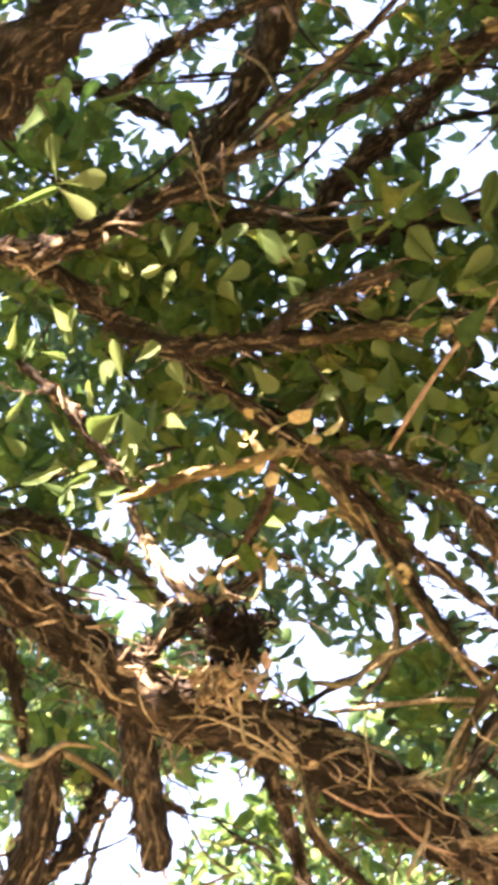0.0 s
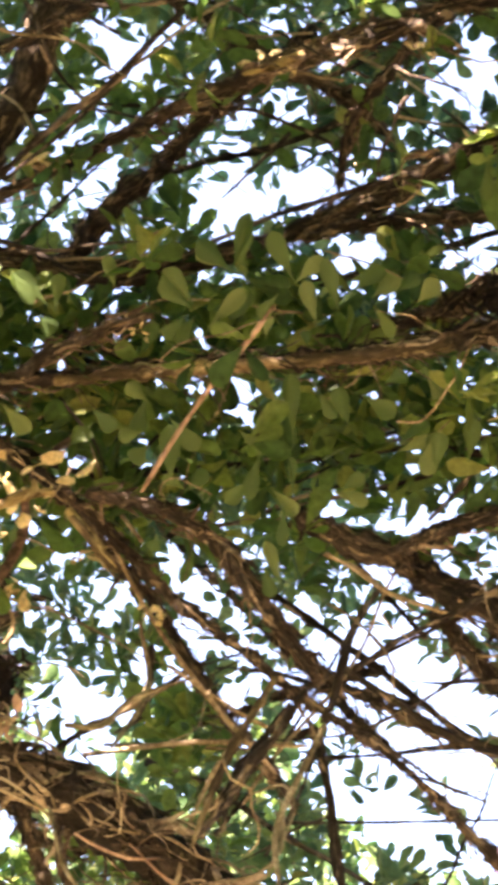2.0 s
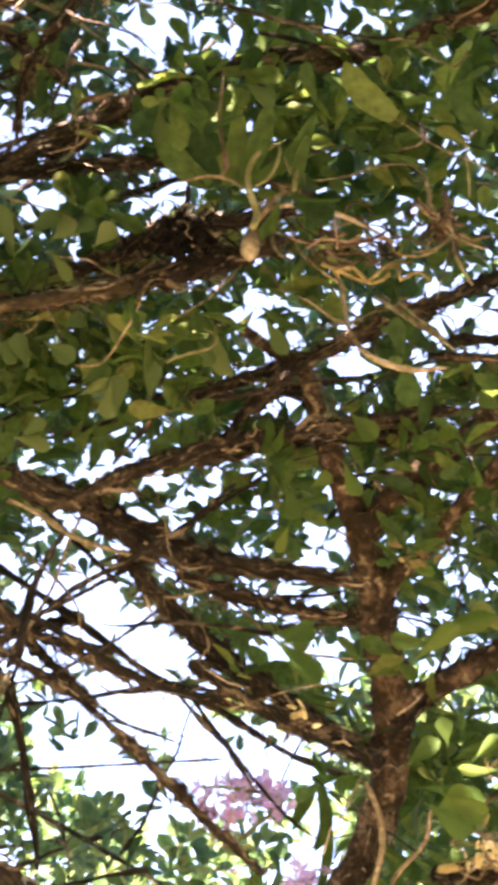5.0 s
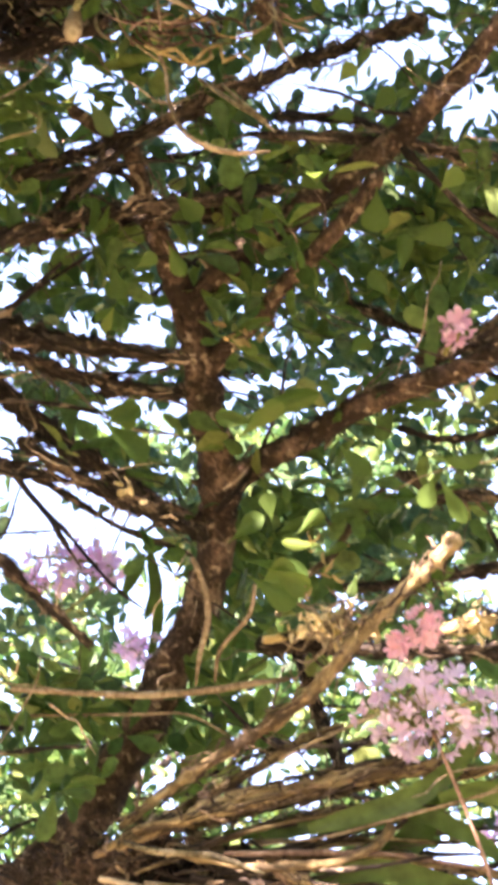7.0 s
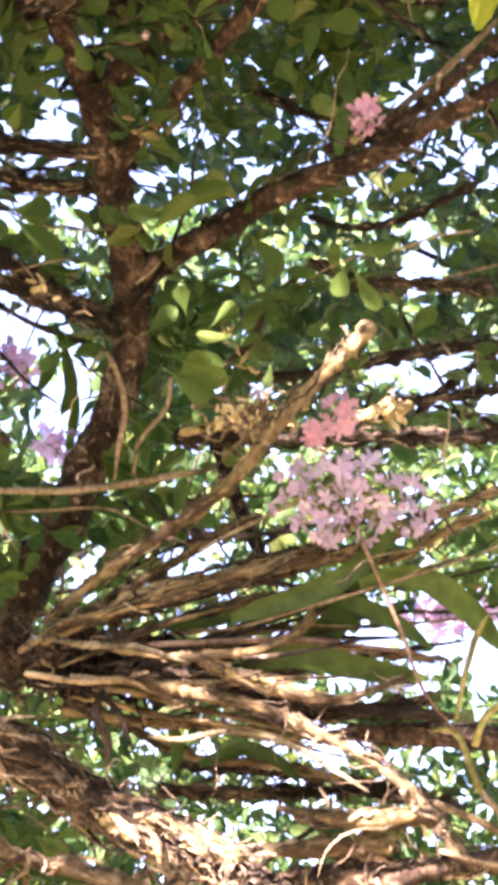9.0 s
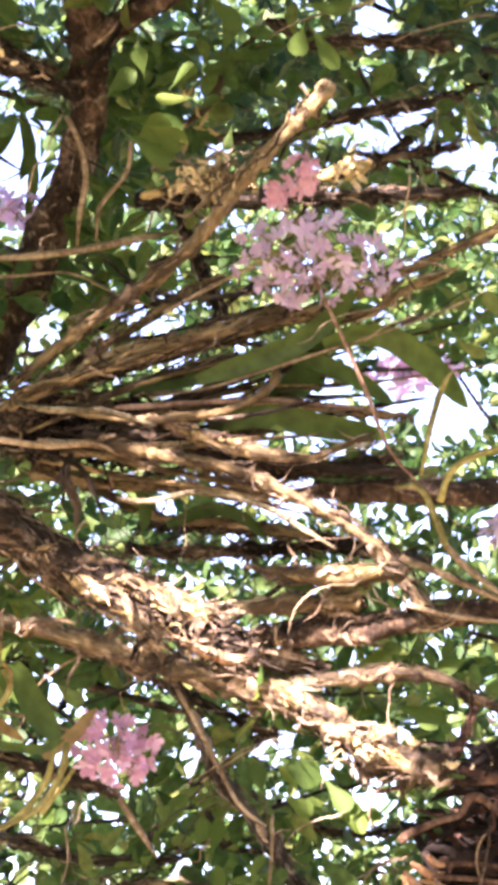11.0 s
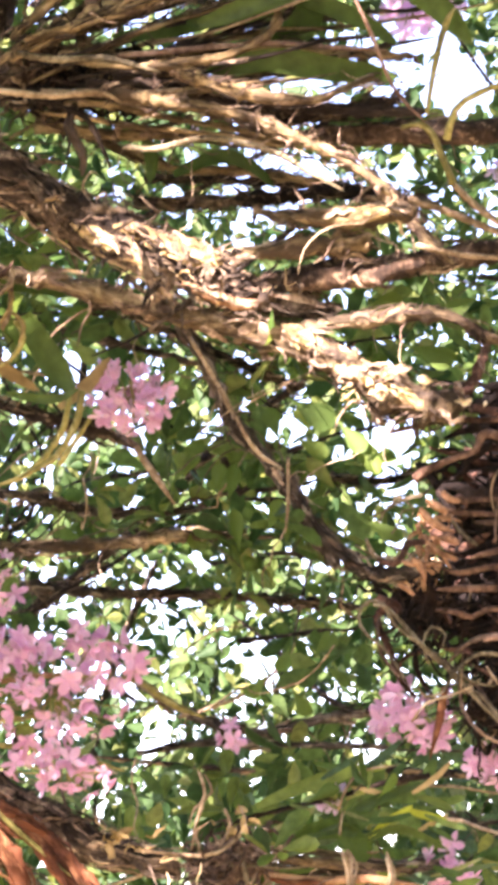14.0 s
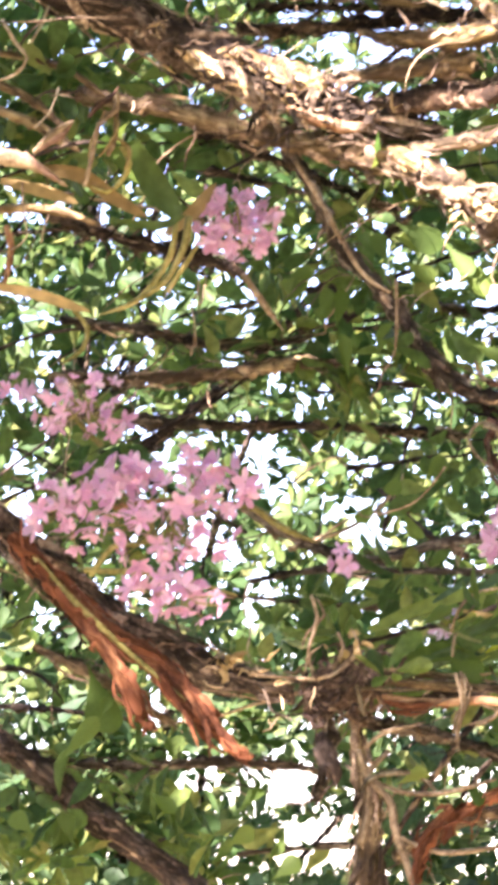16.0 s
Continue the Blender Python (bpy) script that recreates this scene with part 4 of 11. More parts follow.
limb("twig", old_tree, [(-0.140, 4.300, 3.750, 0.0030), (-0.097, 4.300, 3.689, 0.0040), (-0.064, 4.300, 3.643, 0.0040), (-0.017, 4.300, 3.565, 0.0030)], BARK)
# sunlight on this branch is given by the golden colour
limb("branch", old_tree, [(-0.896, 4.150, 4.082, 0.0080), (-0.849, 4.150, 4.037, 0.0080), (-0.799, 4.150, 3.975, 0.0040)], SUN_GOLD_BARK)
limb("branch", old_tree, [(-0.881, 4.340, 3.769, 0.0060), (-0.817, 4.340, 3.772, 0.0070), (-0.773, 4.340, 3.826, 0.0060), (-0.668, 4.340, 3.876, 0.0030)], GREY_ROOT)
limb("twig", old_tree, [(-0.558, 4.340, 3.658, 0.0030), (-0.498, 4.340, 3.682, 0.0030), (-0.476, 4.340, 3.644, 0.0030), (-0.488, 4.340, 3.585, 0.0030)], GREY_ROOT)
limb("twig", old_tree, [(-0.571, 4.360, 3.511, 0.0040), (-0.520, 4.360, 3.534, 0.0040), (-0.493, 4.360, 3.575, 0.0040), (-0.495, 4.360, 3.643, 0.0040)], GREY_ROOT)
limb("twig", old_tree, [(-0.456, 4.240, 4.078, 0.0030), (-0.408, 4.240, 4.049, 0.0030), (-0.369, 4.240, 4.020, 0.0030), (-0.340, 4.240, 4.006, 0.0030), (-0.292, 4.240, 3.967, 0.0030)], ROOT)
# branch and its stub painted gold as if in full sun
limb("branch", old_tree, [(-1.228, 4.127, 3.985, 0.0060), (-1.197, 4.127, 3.998, 0.0100), (-1.149, 4.127, 4.019, 0.0120), (-1.101, 4.127, 4.045, 0.0130), (-1.052, 4.127, 4.057, 0.0120), (-1.010, 4.127, 4.073, 0.0110), (-0.969, 4.127, 4.095, 0.0110), (-0.918, 4.127, 4.104, 0.0080)], SUN_GOLD_BARK)
limb("branch", old_tree, [(-0.965, 4.120, 4.080, 0.0070), (-0.953, 4.120, 4.103, 0.0080), (-0.957, 4.120, 4.120, 0.0050)], SUN_GOLD_BARK)
limb("branch", old_tree, [(-1.223, 4.200, 4.017, 0.0070), (-1.181, 4.200, 3.960, 0.0090), (-1.142, 4.200, 3.904, 0.0080), (-1.099, 4.200, 3.859, 0.0070), (-1.075, 4.200, 3.845, 0.0040)], GREY_ROOT, shag=30)
limb("twig", old_tree, [(-1.361, 4.250, 3.890, 0.0030), (-1.271, 4.250, 3.871, 0.0035), (-1.195, 4.250, 3.859, 0.0035), (-1.146, 4.250, 3.848, 0.0020)], BARK)
limb("branch", old_tree, [(-0.974, 4.160, 4.100, 0.0090), (-0.969, 4.160, 4.049, 0.0110), (-0.980, 4.160, 3.990, 0.0110), (-1.002, 4.160, 3.935, 0.0070)], DULL_ROOT)
strap(old_tree, [(-1.353, 4.100, 4.281), (-1.358, 4.100, 4.317), (-1.366, 4.100, 4.350)], 0.011, SAGE)
strap(old_tree, [(-1.205, 4.100, 4.016), (-1.210, 4.100, 4.062), (-1.214, 4.100, 4.111)], 0.012, SAGE)
strap(old_tree, [(-1.292, 4.100, 3.932), (-1.304, 4.100, 3.969), (-1.313, 4.100, 3.995)], 0.010, SAGE)
strap(old_tree, [(-1.113, 4.100, 3.934), (-1.104, 4.100, 3.968), (-1.099, 4.100, 3.999)], 0.009, SAGE)
strap(old_tree, [(-1.391, 4.100, 3.996), (-1.363, 4.100, 4.006), (-1.337, 4.100, 4.019)], 0.010, SAGE)
strap(old_tree, [(-1.263, 4.100, 3.984), (-1.238, 4.100, 3.989), (-1.207, 4.100, 3.999)], 0.009, SAGE)
strap(old_tree, [(-1.094, 4.100, 4.048), (-1.077, 4.100, 4.061), (-1.070, 4.100, 4.087)], 0.009, SAGE)
limb("twig", old_tree, [(-0.883, 4.125, 4.054, 0.0078), (-0.848, 4.149, 4.026, 0.0088), (-0.805, 4.180, 3.985, 0.0078)], BARK_SUN_PALE)
limb("branch", old_tree, [(-1.408, 3.988, 4.172, 0.0089), (-1.341, 4.034, 4.136, 0.0099), (-1.291, 4.075, 4.095, 0.0109), (-1.241, 4.121, 4.046, 0.0099), (-1.206, 4.155, 4.006, 0.0089)], BARK)
limb("branch", old_tree, [(-1.502, 4.234, 4.013, 0.0143), (-1.464, 4.248, 4.012, 0.0153), (-1.387, 4.273, 4.014, 0.0173), (-1.318, 4.302, 4.001, 0.0122), (-1.238, 4.339, 3.978, 0.0092), (-1.156, 4.391, 3.923, 0.0071), (-1.119, 4.417, 3.891, 0.0061)], BARK)
limb("twig", old_tree, [(-1.266, 4.372, 4.115, 0.0062), (-1.238, 4.407, 4.067, 0.0073), (-1.190, 4.446, 4.021, 0.0062), (-1.143, 4.473, 3.992, 0.0052)], BARK)
limb("twig", old_tree, [(-1.086, 4.300, 4.316, 0.0052), (-0.984, 4.336, 4.296, 0.0052), (-0.902, 4.361, 4.285, 0.0062), (-0.801, 4.370, 4.302, 0.0062), (-0.618, 4.376, 4.340, 0.0052)], BARK)
limb("branch", old_tree, [(-0.967, 4.250, 4.247, 0.0051), (-0.948, 4.242, 4.267, 0.0082), (-0.919, 4.235, 4.288, 0.0092), (-0.900, 4.227, 4.308, 0.0061)], BARK)

# crossing branches
limb("limb", old_tree, [(-1.167, 4.114, 4.286, 0.0105), (-1.077, 4.165, 4.244, 0.0127), (-1.007, 4.203, 4.212, 0.0135), (-0.936, 4.241, 4.177, 0.0142), (-0.876, 4.273, 4.146, 0.0127), (-0.814, 4.310, 4.102, 0.0120), (-0.752, 4.349, 4.054, 0.0112), (-0.691, 4.377, 4.022, 0.0105), (-0.640, 4.401, 3.993, 0.0097), (-0.579, 4.424, 3.966, 0.0097)], BARK)
limb("limb", old_tree, [(-0.592, 4.420, 3.970, 0.0097), (-0.530, 4.448, 3.931, 0.0105), (-0.468, 4.471, 3.900, 0.0105), (-0.407, 4.491, 3.873, 0.0082), (-0.375, 4.502, 3.858, 0.0142), (-0.336, 4.515, 3.836, 0.0075), (-0.264, 4.544, 3.787, 0.0075), (-0.233, 4.558, 3.762, 0.0135), (-0.202, 4.572, 3.735, 0.0075), (-0.158, 4.590, 3.700, 0.0135), (-0.124, 4.605, 3.669, 0.0082), (-0.089, 4.618, 3.641, 0.0090), (-0.007, 4.648, 3.575, 0.0105)], BARK)
limb("limb", old_tree, [(-0.958, 4.298, 4.212, 0.0099), (-0.896, 4.336, 4.172, 0.0091), (-0.843, 4.378, 4.117, 0.0121), (-0.780, 4.415, 4.073, 0.0121), (-0.726, 4.459, 4.008, 0.0114), (-0.683, 4.492, 3.960, 0.0114), (-0.629, 4.533, 3.895, 0.0106), (-0.567, 4.565, 3.848, 0.0091), (-0.503, 4.607, 3.776, 0.0083)], BARK)
limb("limb", old_tree, [(-0.872, 4.166, 4.128, 0.0103), (-0.775, 4.187, 4.124, 0.0125), (-0.706, 4.207, 4.110, 0.0139), (-0.647, 4.235, 4.080, 0.0139), (-0.605, 4.268, 4.034, 0.0132), (-0.565, 4.295, 3.996, 0.0125), (-0.524, 4.321, 3.957, 0.0110), (-0.463, 4.357, 3.903, 0.0103)], BARK)
limb("branch", old_tree, [(-0.782, 4.444, 4.284, 0.0124), (-0.719, 4.469, 4.260, 0.0140), (-0.656, 4.501, 4.221, 0.0140), (-0.581, 4.555, 4.145, 0.0132), (-0.511, 4.602, 4.075, 0.0117), (-0.447, 4.630, 4.034, 0.0101), (-0.368, 4.652, 4.005, 0.0085), (-0.252, 4.680, 3.966, 0.0078), (-0.127, 4.698, 3.940, 0.0070), (-0.034, 4.709, 3.921, 0.0062)], BARK)
limb("branch", old_tree, [(-0.603, 4.624, 4.223, 0.0079), (-0.496, 4.666, 4.170, 0.0087), (-0.388, 4.707, 4.113, 0.0087), (-0.301, 4.740, 4.063, 0.0087), (-0.215, 4.770, 4.014, 0.0079), (-0.129, 4.790, 3.979, 0.0079), (-0.043, 4.813, 3.935, 0.0071), (0.043, 4.834, 3.891, 0.0071), (0.180, 4.853, 3.845, 0.0071)], BARK)
limb("twig", old_tree, [(-0.512, 4.735, 3.925, 0.0031), (-0.347, 4.738, 3.950, 0.0039), (-0.254, 4.735, 3.968, 0.0055), (-0.129, 4.736, 3.975, 0.0047), (-0.044, 4.749, 3.952, 0.0031)], BARK)
limb("twig", old_tree, [(-0.568, 4.963, 3.902, 0.0033), (-0.354, 4.973, 3.923, 0.0033), (-0.085, 4.973, 3.947, 0.0033)], BARK)
limb("twig", old_tree, [(-0.288, 4.668, 3.872, 0.0031), (-0.216, 4.680, 3.856, 0.0031), (-0.162, 4.691, 3.838, 0.0023)], BARK)
limb("branch", old_tree, [(-0.486, 4.571, 3.922, 0.0061), (-0.452, 4.618, 3.835, 0.0076), (-0.433, 4.649, 3.772, 0.0076), (-0.417, 4.688, 3.692, 0.0084), (-0.405, 4.728, 3.601, 0.0076)], BARK)
limb("twig", old_tree, [(-0.174, 4.693, 3.947, 0.0039), (-0.115, 4.723, 3.890, 0.0039), (-0.061, 4.746, 3.844, 0.0039), (0.024, 4.787, 3.757, 0.0039), (0.092, 4.806, 3.710, 0.0031)], BARK)
limb("twig", old_tree, [(-0.595, 4.629, 3.778, 0.0038), (-0.558, 4.602, 3.844, 0.0038), (-0.501, 4.574, 3.912, 0.0046), (-0.443, 4.546, 3.980, 0.0046), (-0.396, 4.510, 4.054, 0.0038), (-0.369, 4.472, 4.127, 0.0038), (-0.331, 4.433, 4.200, 0.0030)], ROOT)
limb("twig", old_tree, [(-0.555, 4.716, 3.720, 0.0038), (-0.509, 4.681, 3.807, 0.0038), (-0.482, 4.648, 3.882, 0.0038), (-0.451, 4.604, 3.975, 0.0038), (-0.430, 4.557, 4.067, 0.0031)], BARK)
limb("twig", old_tree, [(-0.498, 4.587, 3.999, 0.0046), (-0.398, 4.571, 4.047, 0.0054), (-0.298, 4.551, 4.099, 0.0046), (-0.198, 4.528, 4.149, 0.0046), (-0.138, 4.501, 4.201, 0.0038), (-0.058, 4.474, 4.249, 0.0038), (0.062, 4.430, 4.323, 0.0031)], BARK)
limb("twig", old_tree, [(-0.465, 4.300, 4.109, 0.0037), (-0.430, 4.308, 4.101, 0.0044), (-0.400, 4.317, 4.091, 0.0052), (-0.349, 4.338, 4.062, 0.0052), (-0.279, 4.352, 4.045, 0.0044), (-0.210, 4.364, 4.032, 0.0030)], ROOT)
limb("twig", old_tree, [(-0.290, 4.361, 4.228, 0.0030), (-0.252, 4.340, 4.266, 0.0038), (-0.203, 4.315, 4.311, 0.0045), (-0.123, 4.306, 4.330, 0.0045), (-0.013, 4.293, 4.353, 0.0053), (0.055, 4.270, 4.389, 0.0060), (0.154, 4.238, 4.432, 0.0068)], BARK)
limb("twig", old_tree, [(-0.893, 4.444, 4.346, 0.0039), (-0.677, 4.460, 4.382, 0.0039), (-0.471, 4.465, 4.417, 0.0047), (-0.326, 4.459, 4.446, 0.0055), (-0.161, 4.449, 4.476, 0.0055)], BARK)
limb("branch", old_tree, [(-0.232, 4.469, 4.440, 0.0047), (-0.107, 4.467, 4.450, 0.0063), (0.018, 4.460, 4.463, 0.0071), (0.184, 4.443, 4.484, 0.0071), (0.267, 4.430, 4.497, 0.0063)], BARK)
limb("branch", old_tree, [(-1.009, 4.350, 4.165, 0.0069), (-1.033, 4.388, 4.091, 0.0084), (-1.052, 4.414, 4.035, 0.0084), (-1.054, 4.438, 3.990, 0.0069)], BARK)
limb("twig", old_tree, [(-0.856, 4.601, 3.866, 0.0038), (-0.776, 4.611, 3.875, 0.0038), (-0.645, 4.626, 3.885, 0.0038), (-0.574, 4.633, 3.890, 0.0038)], ROOT)
limb("branch", old_tree, [(-0.928, 4.549, 3.828, 0.0061), (-0.871, 4.540, 3.870, 0.0069), (-0.794, 4.531, 3.916, 0.0061), (-0.717, 4.515, 3.971, 0.0053), (-0.668, 4.505, 4.005, 0.0046)], BARK)
limb("twig", old_tree, [(-0.768, 4.441, 3.987, 0.0045), (-0.766, 4.470, 3.934, 0.0068), (-0.777, 4.491, 3.888, 0.0075), (-0.795, 4.503, 3.859, 0.0060)], BARK)
limb("branch", old_tree, [(-0.574, 4.716, 3.949, 0.0126), (-0.621, 4.744, 3.879, 0.0110), (-0.649, 4.760, 3.839, 0.0102), (-0.682, 4.777, 3.793, 0.0071)], BARK)
limb("branch", old_tree, [(-0.530, 4.762, 3.980, 0.0063), (-0.490, 4.755, 4.002, 0.0071), (-0.471, 4.784, 3.948, 0.0079), (-0.456, 4.821, 3.875, 0.0087), (-0.437, 4.878, 3.754, 0.0087)], BARK)
limb("twig", old_tree, [(-0.659, 4.783, 3.786, 0.0039), (-0.612, 4.761, 3.847, 0.0039), (-0.565, 4.733, 3.917, 0.0039), (-0.527, 4.708, 3.976, 0.0039), (-0.471, 4.664, 4.073, 0.0031), (-0.406, 4.602, 4.198, 0.0031)], BARK)
limb("twig", old_tree, [(-0.779, 4.531, 4.029, 0.0046), (-0.783, 4.564, 3.965, 0.0054), (-0.792, 4.586, 3.919, 0.0054), (-0.840, 4.595, 3.886, 0.0046)], BARK)

# shaggy limb of the old tree
limb("shaggy_limb", old_tree, [(-1.559, 4.118, 3.969, 0.0460), (-1.472, 4.178, 3.919, 0.0440), (-1.413, 4.220, 3.879, 0.0440), (-1.352, 4.266, 3.830, 0.0440), (-1.293, 4.301, 3.797, 0.0460), (-1.223, 4.344, 3.753, 0.0500), (-1.144, 4.379, 3.725, 0.0520), (-1.057, 4.401, 3.724, 0.0500), (-0.959, 4.427, 3.718, 0.0500), (-0.871, 4.456, 3.695, 0.0540), (-0.780, 4.492, 3.654, 0.0540), (-0.690, 4.525, 3.612, 0.0500), (-0.610, 4.556, 3.568, 0.0470), (-0.520, 4.584, 3.527, 0.0470), (-0.401, 4.617, 3.477, 0.0460)], SHADE_BARK, shag=620)
limb("root", old_tree, [(-0.895, 4.390, 3.635, 0.0032), (-0.879, 4.395, 3.583, 0.0045), (-0.863, 4.401, 3.541, 0.0045), (-0.830, 4.415, 3.504, 0.0045), (-0.790, 4.431, 3.474, 0.0040)], GREY_ROOT)
limb("root", old_tree, [(-1.009, 4.357, 3.729, 0.0032), (-0.990, 4.362, 3.662, 0.0045), (-0.972, 4.368, 3.652, 0.0045), (-0.929, 4.380, 3.637, 0.0045), (-0.894, 4.390, 3.626, 0.0040)], ROOT)
limb("root", old_tree, [(-0.850, 4.407, 3.600, 0.0026), (-0.807, 4.424, 3.585, 0.0037), (-0.757, 4.444, 3.578, 0.0037), (-0.693, 4.470, 3.594, 0.0037)], PINK_ROOT)
limb("root", old_tree, [(-0.674, 4.477, 3.608, 0.0037), (-0.677, 4.476, 3.552, 0.0053), (-0.695, 4.469, 3.497, 0.0053), (-0.697, 4.468, 3.470, 0.0053)], ROOT)
limb("root", old_tree, [(-0.591, 4.506, 3.563, 0.0018), (-0.543, 4.523, 3.583, 0.0026), (-0.521, 4.525, 3.623, 0.0026), (-0.514, 4.525, 3.698, 0.0026), (-0.522, 4.525, 3.764, 0.0024)], GREY_ROOT)
limb("root", old_tree, [(-0.774, 4.438, 3.972, 0.0039), (-0.763, 4.442, 3.911, 0.0056), (-0.777, 4.436, 3.848, 0.0056), (-0.812, 4.422, 3.770, 0.0056)], GREY_ROOT)
limb("root", old_tree, [(-1.053, 4.344, 4.000, 0.0023), (-1.071, 4.337, 3.973, 0.0034), (-1.059, 4.341, 3.936, 0.0034), (-1.013, 4.356, 3.930, 0.0034), (-1.009, 4.357, 3.942, 0.0030)], ROOT)
limb("root", old_tree, [(-0.973, 4.367, 3.818, 0.0011), (-0.927, 4.381, 3.823, 0.0016), (-0.893, 4.391, 3.816, 0.0016), (-0.860, 4.402, 3.790, 0.0016)], FRIZZ)
limb("root", old_tree, [(-0.991, 4.362, 3.887, 0.0013), (-0.930, 4.380, 3.908, 0.0019), (-0.886, 4.393, 3.901, 0.0019), (-0.849, 4.407, 3.876, 0.0019)], FRIZZ)
limb("root", old_tree, [(-0.865, 4.400, 3.794, 0.0010), (-0.870, 4.398, 3.822, 0.0014), (-0.870, 4.398, 3.856, 0.0014), (-0.874, 4.397, 3.869, 0.0014)], FRIZZ)
limb("root", old_tree, [(-1.005, 4.358, 3.869, 0.0023), (-1.040, 4.348, 3.847, 0.0034), (-1.053, 4.343, 3.820, 0.0034), (-1.042, 4.347, 3.803, 0.0034)], GREY_ROOT)
limb("root", old_tree, [(-0.960, 4.371, 3.753, 0.0021), (-0.964, 4.370, 3.715, 0.0030), (-0.934, 4.379, 3.683, 0.0030), (-0.899, 4.389, 3.662, 0.0030), (-0.887, 4.392, 3.637, 0.0027)], ROOT)
limb("root", old_tree, [(-0.909, 4.386, 3.679, 0.0026), (-0.887, 4.392, 3.702, 0.0037), (-0.839, 4.411, 3.715, 0.0037), (-0.801, 4.427, 3.706, 0.0037), (-0.788, 4.432, 3.672, 0.0034)], GREY_ROOT)
limb("root", old_tree, [(-0.871, 4.398, 3.636, 0.0023), (-0.849, 4.407, 3.665, 0.0034), (-0.803, 4.426, 3.692, 0.0034), (-0.787, 4.432, 3.663, 0.0034), (-0.812, 4.422, 3.624, 0.0030)], ROOT)
limb("root", old_tree, [(-1.114, 4.320, 3.674, 0.0023), (-1.068, 4.338, 3.691, 0.0034), (-1.018, 4.354, 3.684, 0.0034), (-0.948, 4.375, 3.661, 0.0034), (-0.893, 4.391, 3.617, 0.0030)], ROOT)
limb("root", old_tree, [(-0.795, 4.429, 3.623, 0.0026), (-0.746, 4.449, 3.627, 0.0037), (-0.697, 4.468, 3.630, 0.0037), (-0.645, 4.487, 3.606, 0.0037)], ROOT)
limb("root", old_tree, [(-0.760, 4.443, 3.605, 0.0026), (-0.715, 4.461, 3.570, 0.0037), (-0.672, 4.477, 3.544, 0.0037), (-0.621, 4.495, 3.537, 0.0037)], PINK_ROOT)
limb("root", old_tree, [(-0.645, 4.487, 3.606, 0.0026), (-0.595, 4.505, 3.608, 0.0037), (-0.551, 4.520, 3.581, 0.0037), (-0.505, 4.525, 3.541, 0.0037)], GREY_ROOT)
limb("root", old_tree, [(-1.264, 4.234, 3.729, 0.0032), (-1.239, 4.255, 3.713, 0.0045), (-1.213, 4.277, 3.688, 0.0045), (-1.172, 4.297, 3.683, 0.0045)], ROOT)
limb("root", old_tree, [(-1.262, 4.236, 3.768, 0.0023), (-1.239, 4.255, 3.761, 0.0034), (-1.233, 4.260, 3.725, 0.0034), (-1.245, 4.250, 3.701, 0.0034)], GREY_ROOT)
limb("root", old_tree, [(-1.116, 4.319, 3.655, 0.0018), (-1.120, 4.318, 3.603, 0.0026), (-1.098, 4.326, 3.562, 0.0026), (-1.068, 4.338, 3.552, 0.0026), (-1.046, 4.346, 3.511, 0.0024)], GREY_ROOT)
limb("root", old_tree, [(-1.063, 4.339, 3.462, 0.0023), (-1.049, 4.345, 3.421, 0.0034), (-1.058, 4.341, 3.401, 0.0034)], STEM)
limb("root", old_tree, [(-1.050, 4.344, 3.483, 0.0026), (-1.025, 4.352, 3.444, 0.0037), (-0.981, 4.365, 3.421, 0.0037)], GREY_ROOT)
limb("root", old_tree, [(-1.024, 4.352, 3.471, 0.0018), (-0.970, 4.368, 3.459, 0.0026), (-0.910, 4.386, 3.494, 0.0026)], GREY_ROOT)
limb("root", old_tree, [(-0.821, 4.419, 3.561, 0.0013), (-0.834, 4.413, 3.539, 0.0019), (-0.783, 4.434, 3.516, 0.0019), (-0.719, 4.460, 3.528, 0.0019)], GREY_ROOT)
limb("limb", old_tree, [(-1.200, 4.391, 3.718, 0.0321), (-1.182, 4.427, 3.650, 0.0331), (-1.168, 4.458, 3.590, 0.0321), (-1.151, 4.489, 3.530, 0.0311), (-1.141, 4.513, 3.478, 0.0281)], BARK)
limb("limb", old_tree, [(-1.352, 4.463, 3.666, 0.0265), (-1.359, 4.486, 3.610, 0.0367), (-1.360, 4.509, 3.556, 0.0367), (-1.378, 4.540, 3.471, 0.0347), (-1.405, 4.563, 3.394, 0.0367), (-1.439, 4.602, 3.261, 0.0408)], BARK)
limb("branch", old_tree, [(-1.264, 4.544, 3.667, 0.0165), (-1.284, 4.565, 3.609, 0.0185), (-1.313, 4.586, 3.540, 0.0185), (-1.365, 4.601, 3.469, 0.0165)], BARK)
limb("branch", old_tree, [(-1.515, 4.443, 3.952, 0.0147), (-1.487, 4.478, 3.903, 0.0147), (-1.466, 4.515, 3.843, 0.0147), (-1.446, 4.555, 3.773, 0.0126), (-1.434, 4.593, 3.701, 0.0095)], BARK)
limb("branch", old_tree, [(-1.227, 4.428, 3.813, 0.0224), (-1.181, 4.414, 3.865, 0.0184), (-1.126, 4.402, 3.917, 0.0173), (-1.050, 4.390, 3.974, 0.0122), (-1.003, 4.382, 4.008, 0.0092)], BARK)
limb("branch", old_tree, [(-1.018, 4.604, 3.793, 0.0156), (-0.989, 4.638, 3.733, 0.0166), (-0.959, 4.672, 3.672, 0.0166), (-0.928, 4.712, 3.594, 0.0146), (-0.892, 4.752, 3.515, 0.0146)], BARK)
